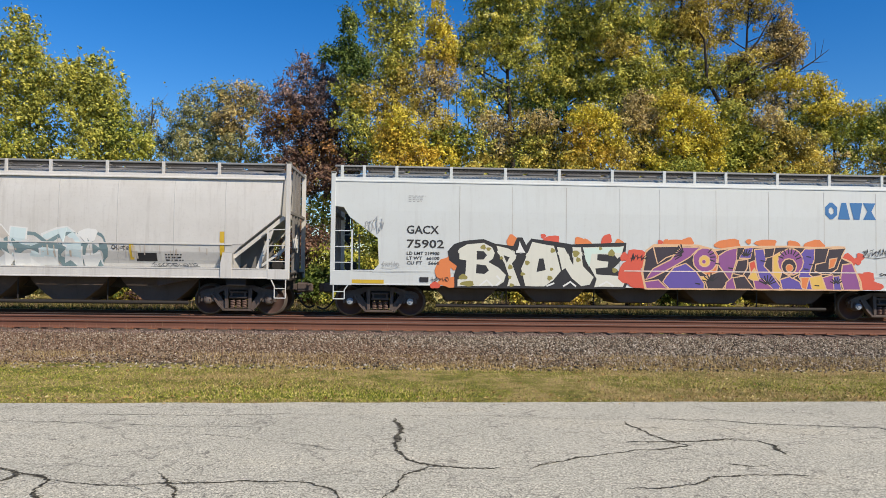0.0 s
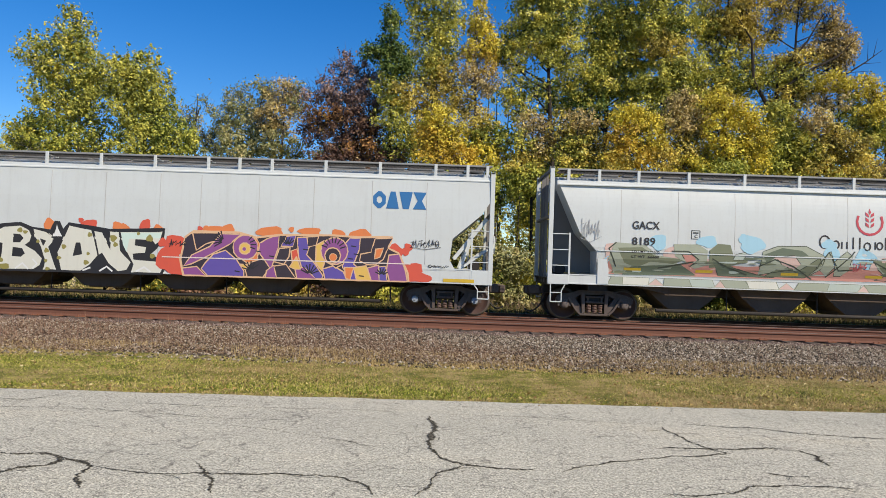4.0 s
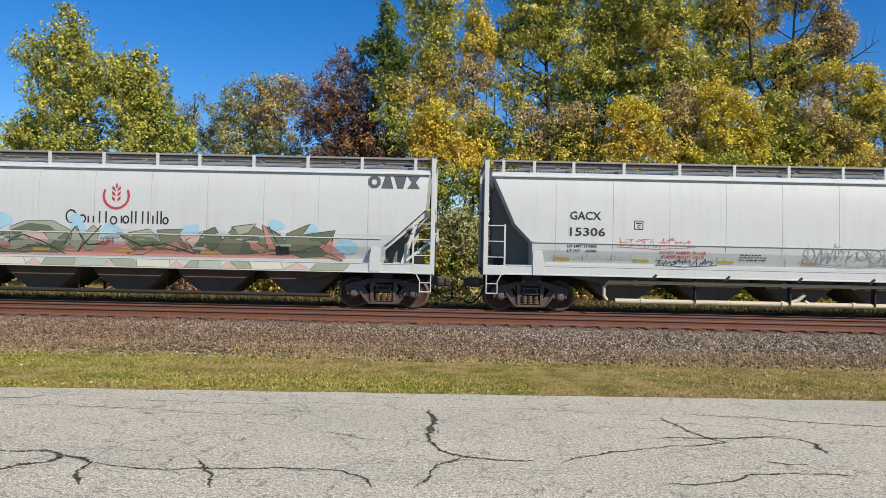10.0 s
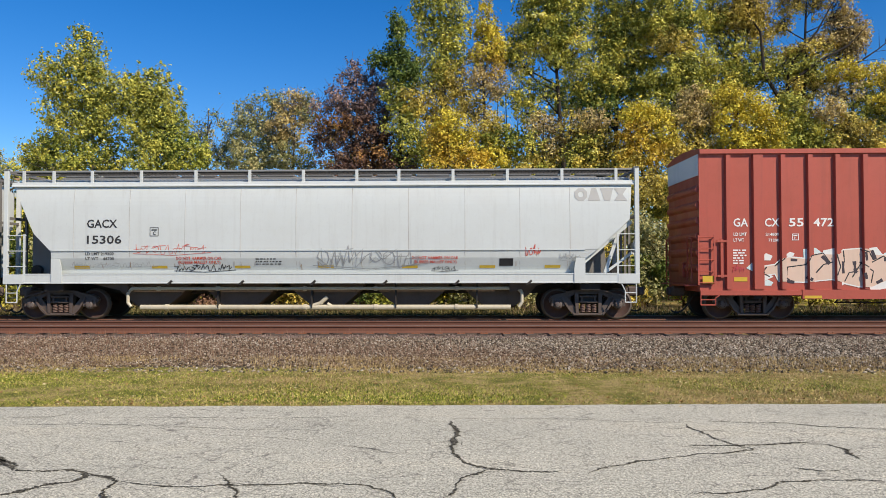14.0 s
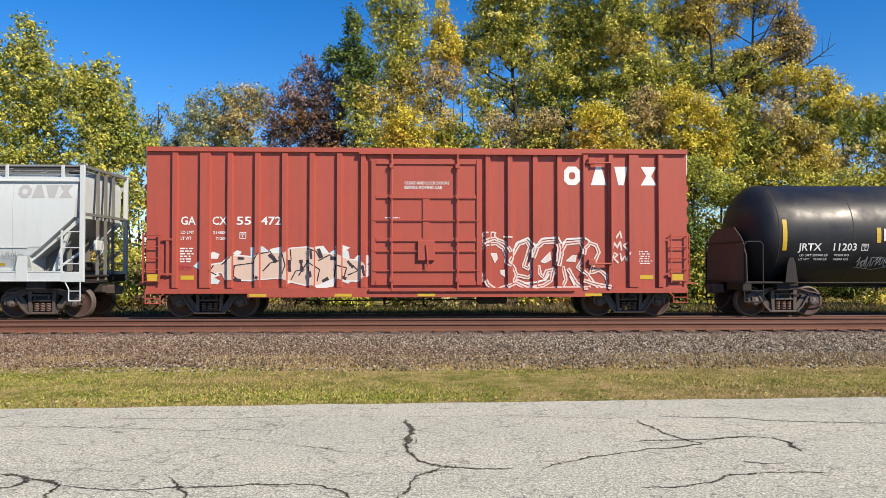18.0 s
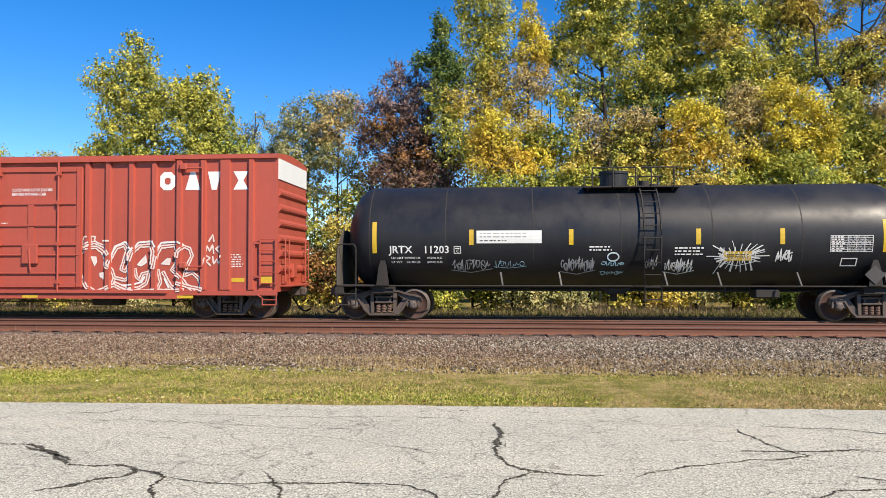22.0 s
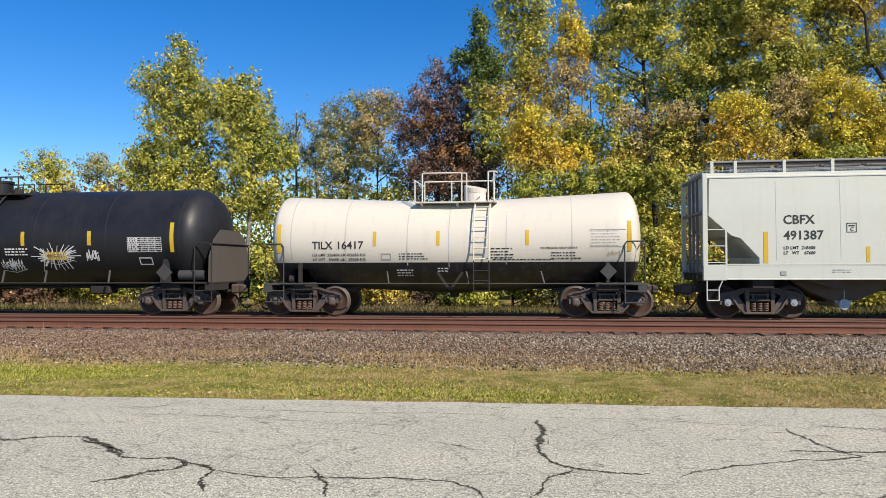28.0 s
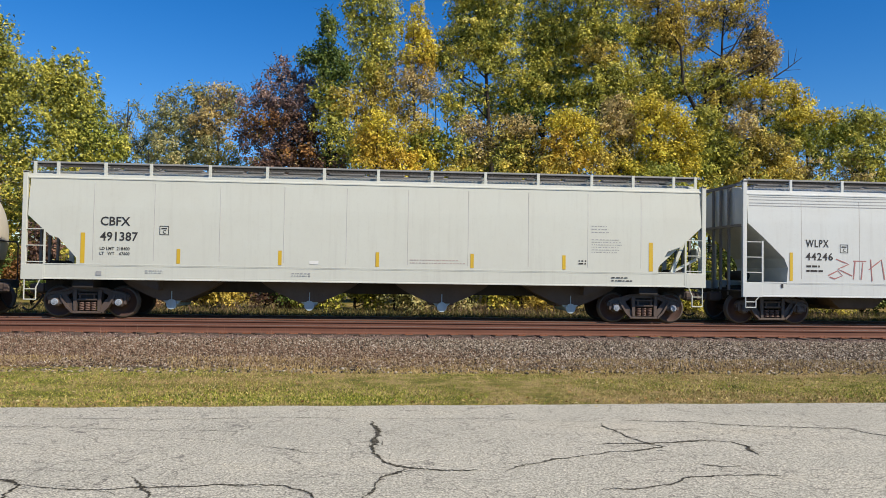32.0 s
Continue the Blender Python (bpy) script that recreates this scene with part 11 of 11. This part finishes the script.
for k in range(150):
    xx, yy = rng.uniform(-60, 60), rng.uniform(40, 54)
    hh = np.interp(xx, WOOD_X, WOOD_TOP) * rng.uniform(0.8, 1.1)
    rod(bm, (xx, yy, -0.2), (xx + rng.uniform(-0.8, 0.8), yy, hh), rng.uniform(0.05, 0.13), 5, 0.02)
tagged(part("far_trunks", bm, BARK["grey"]), "grey trunks in the wood behind", kind="stuff")
M_WEED = island_tint("roadside_weed", [(0.0, (0.018, 0.022, 0.008)), (0.35, (0.07, 0.08, 0.02)), (0.6, (0.14, 0.10, 0.04)), (0.85, (0.22, 0.20, 0.065)), (1.0, (0.36, 0.31, 0.16))], 0.85)
M_STALK = island_tint("dry_weed_stalk", [(0.0, (0.07, 0.045, 0.03)), (0.6, (0.17, 0.11, 0.075)), (1.0, (0.30, 0.23, 0.15))], 0.9)
verge_z = lambda x, y: np.interp(y, ys, [ground_z(q) for q in ys])
blades("tall_weeds", 75000, -40, 36, 25.6, 31.0, 0.06, 0.34, 0.034, 21, M_WEED, "dull green and brown weeds behind the track", verge_z, 1.4)
blades("tall_weeds", 11000, -40, 36, 27.0, 31.0, 0.2, 0.85, 0.02, 22, M_STALK, "dry brown weed stalks behind the track", verge_z, 0.9, keep=lambda x, y, r: patch(x * 0.6, y) > 0.0)
# shaded undergrowth between the trunks
cx = rng.uniform(-42, 42, 900)
cen = np.stack([cx, rng.uniform(36.5, 44, 900), 5.6 * rng.random(900)], -1)
tagged(part("undergrowth", quads("undergrowth", leaf_cloud(rng, cen, rng.uniform(0.6, 1.2, 900), np.full(900, 75), 0.10), 3, LEAF["green"])), "green undergrowth between the trees", kind="stuff")


def motions():
    for car, x0 in CARS:
        walk(car, [(t, pose(x0 - s, CENTRE, 0)) for t, s in ROLLED])
    times = [min(i * 0.16, 32.0) for i in range(201)]
    turned = [math.degrees(-np.interp(t, [r[0] for r in ROLLED], [r[1] for r in ROLLED]) / WHEEL_R) for t in times]
    for wheels, x in WHEELSETS:
        walk(wheels, [(t, pose(x, 0, WHEEL_R, 0, a, 0)) for t, a in zip(times, turned)])


motions()
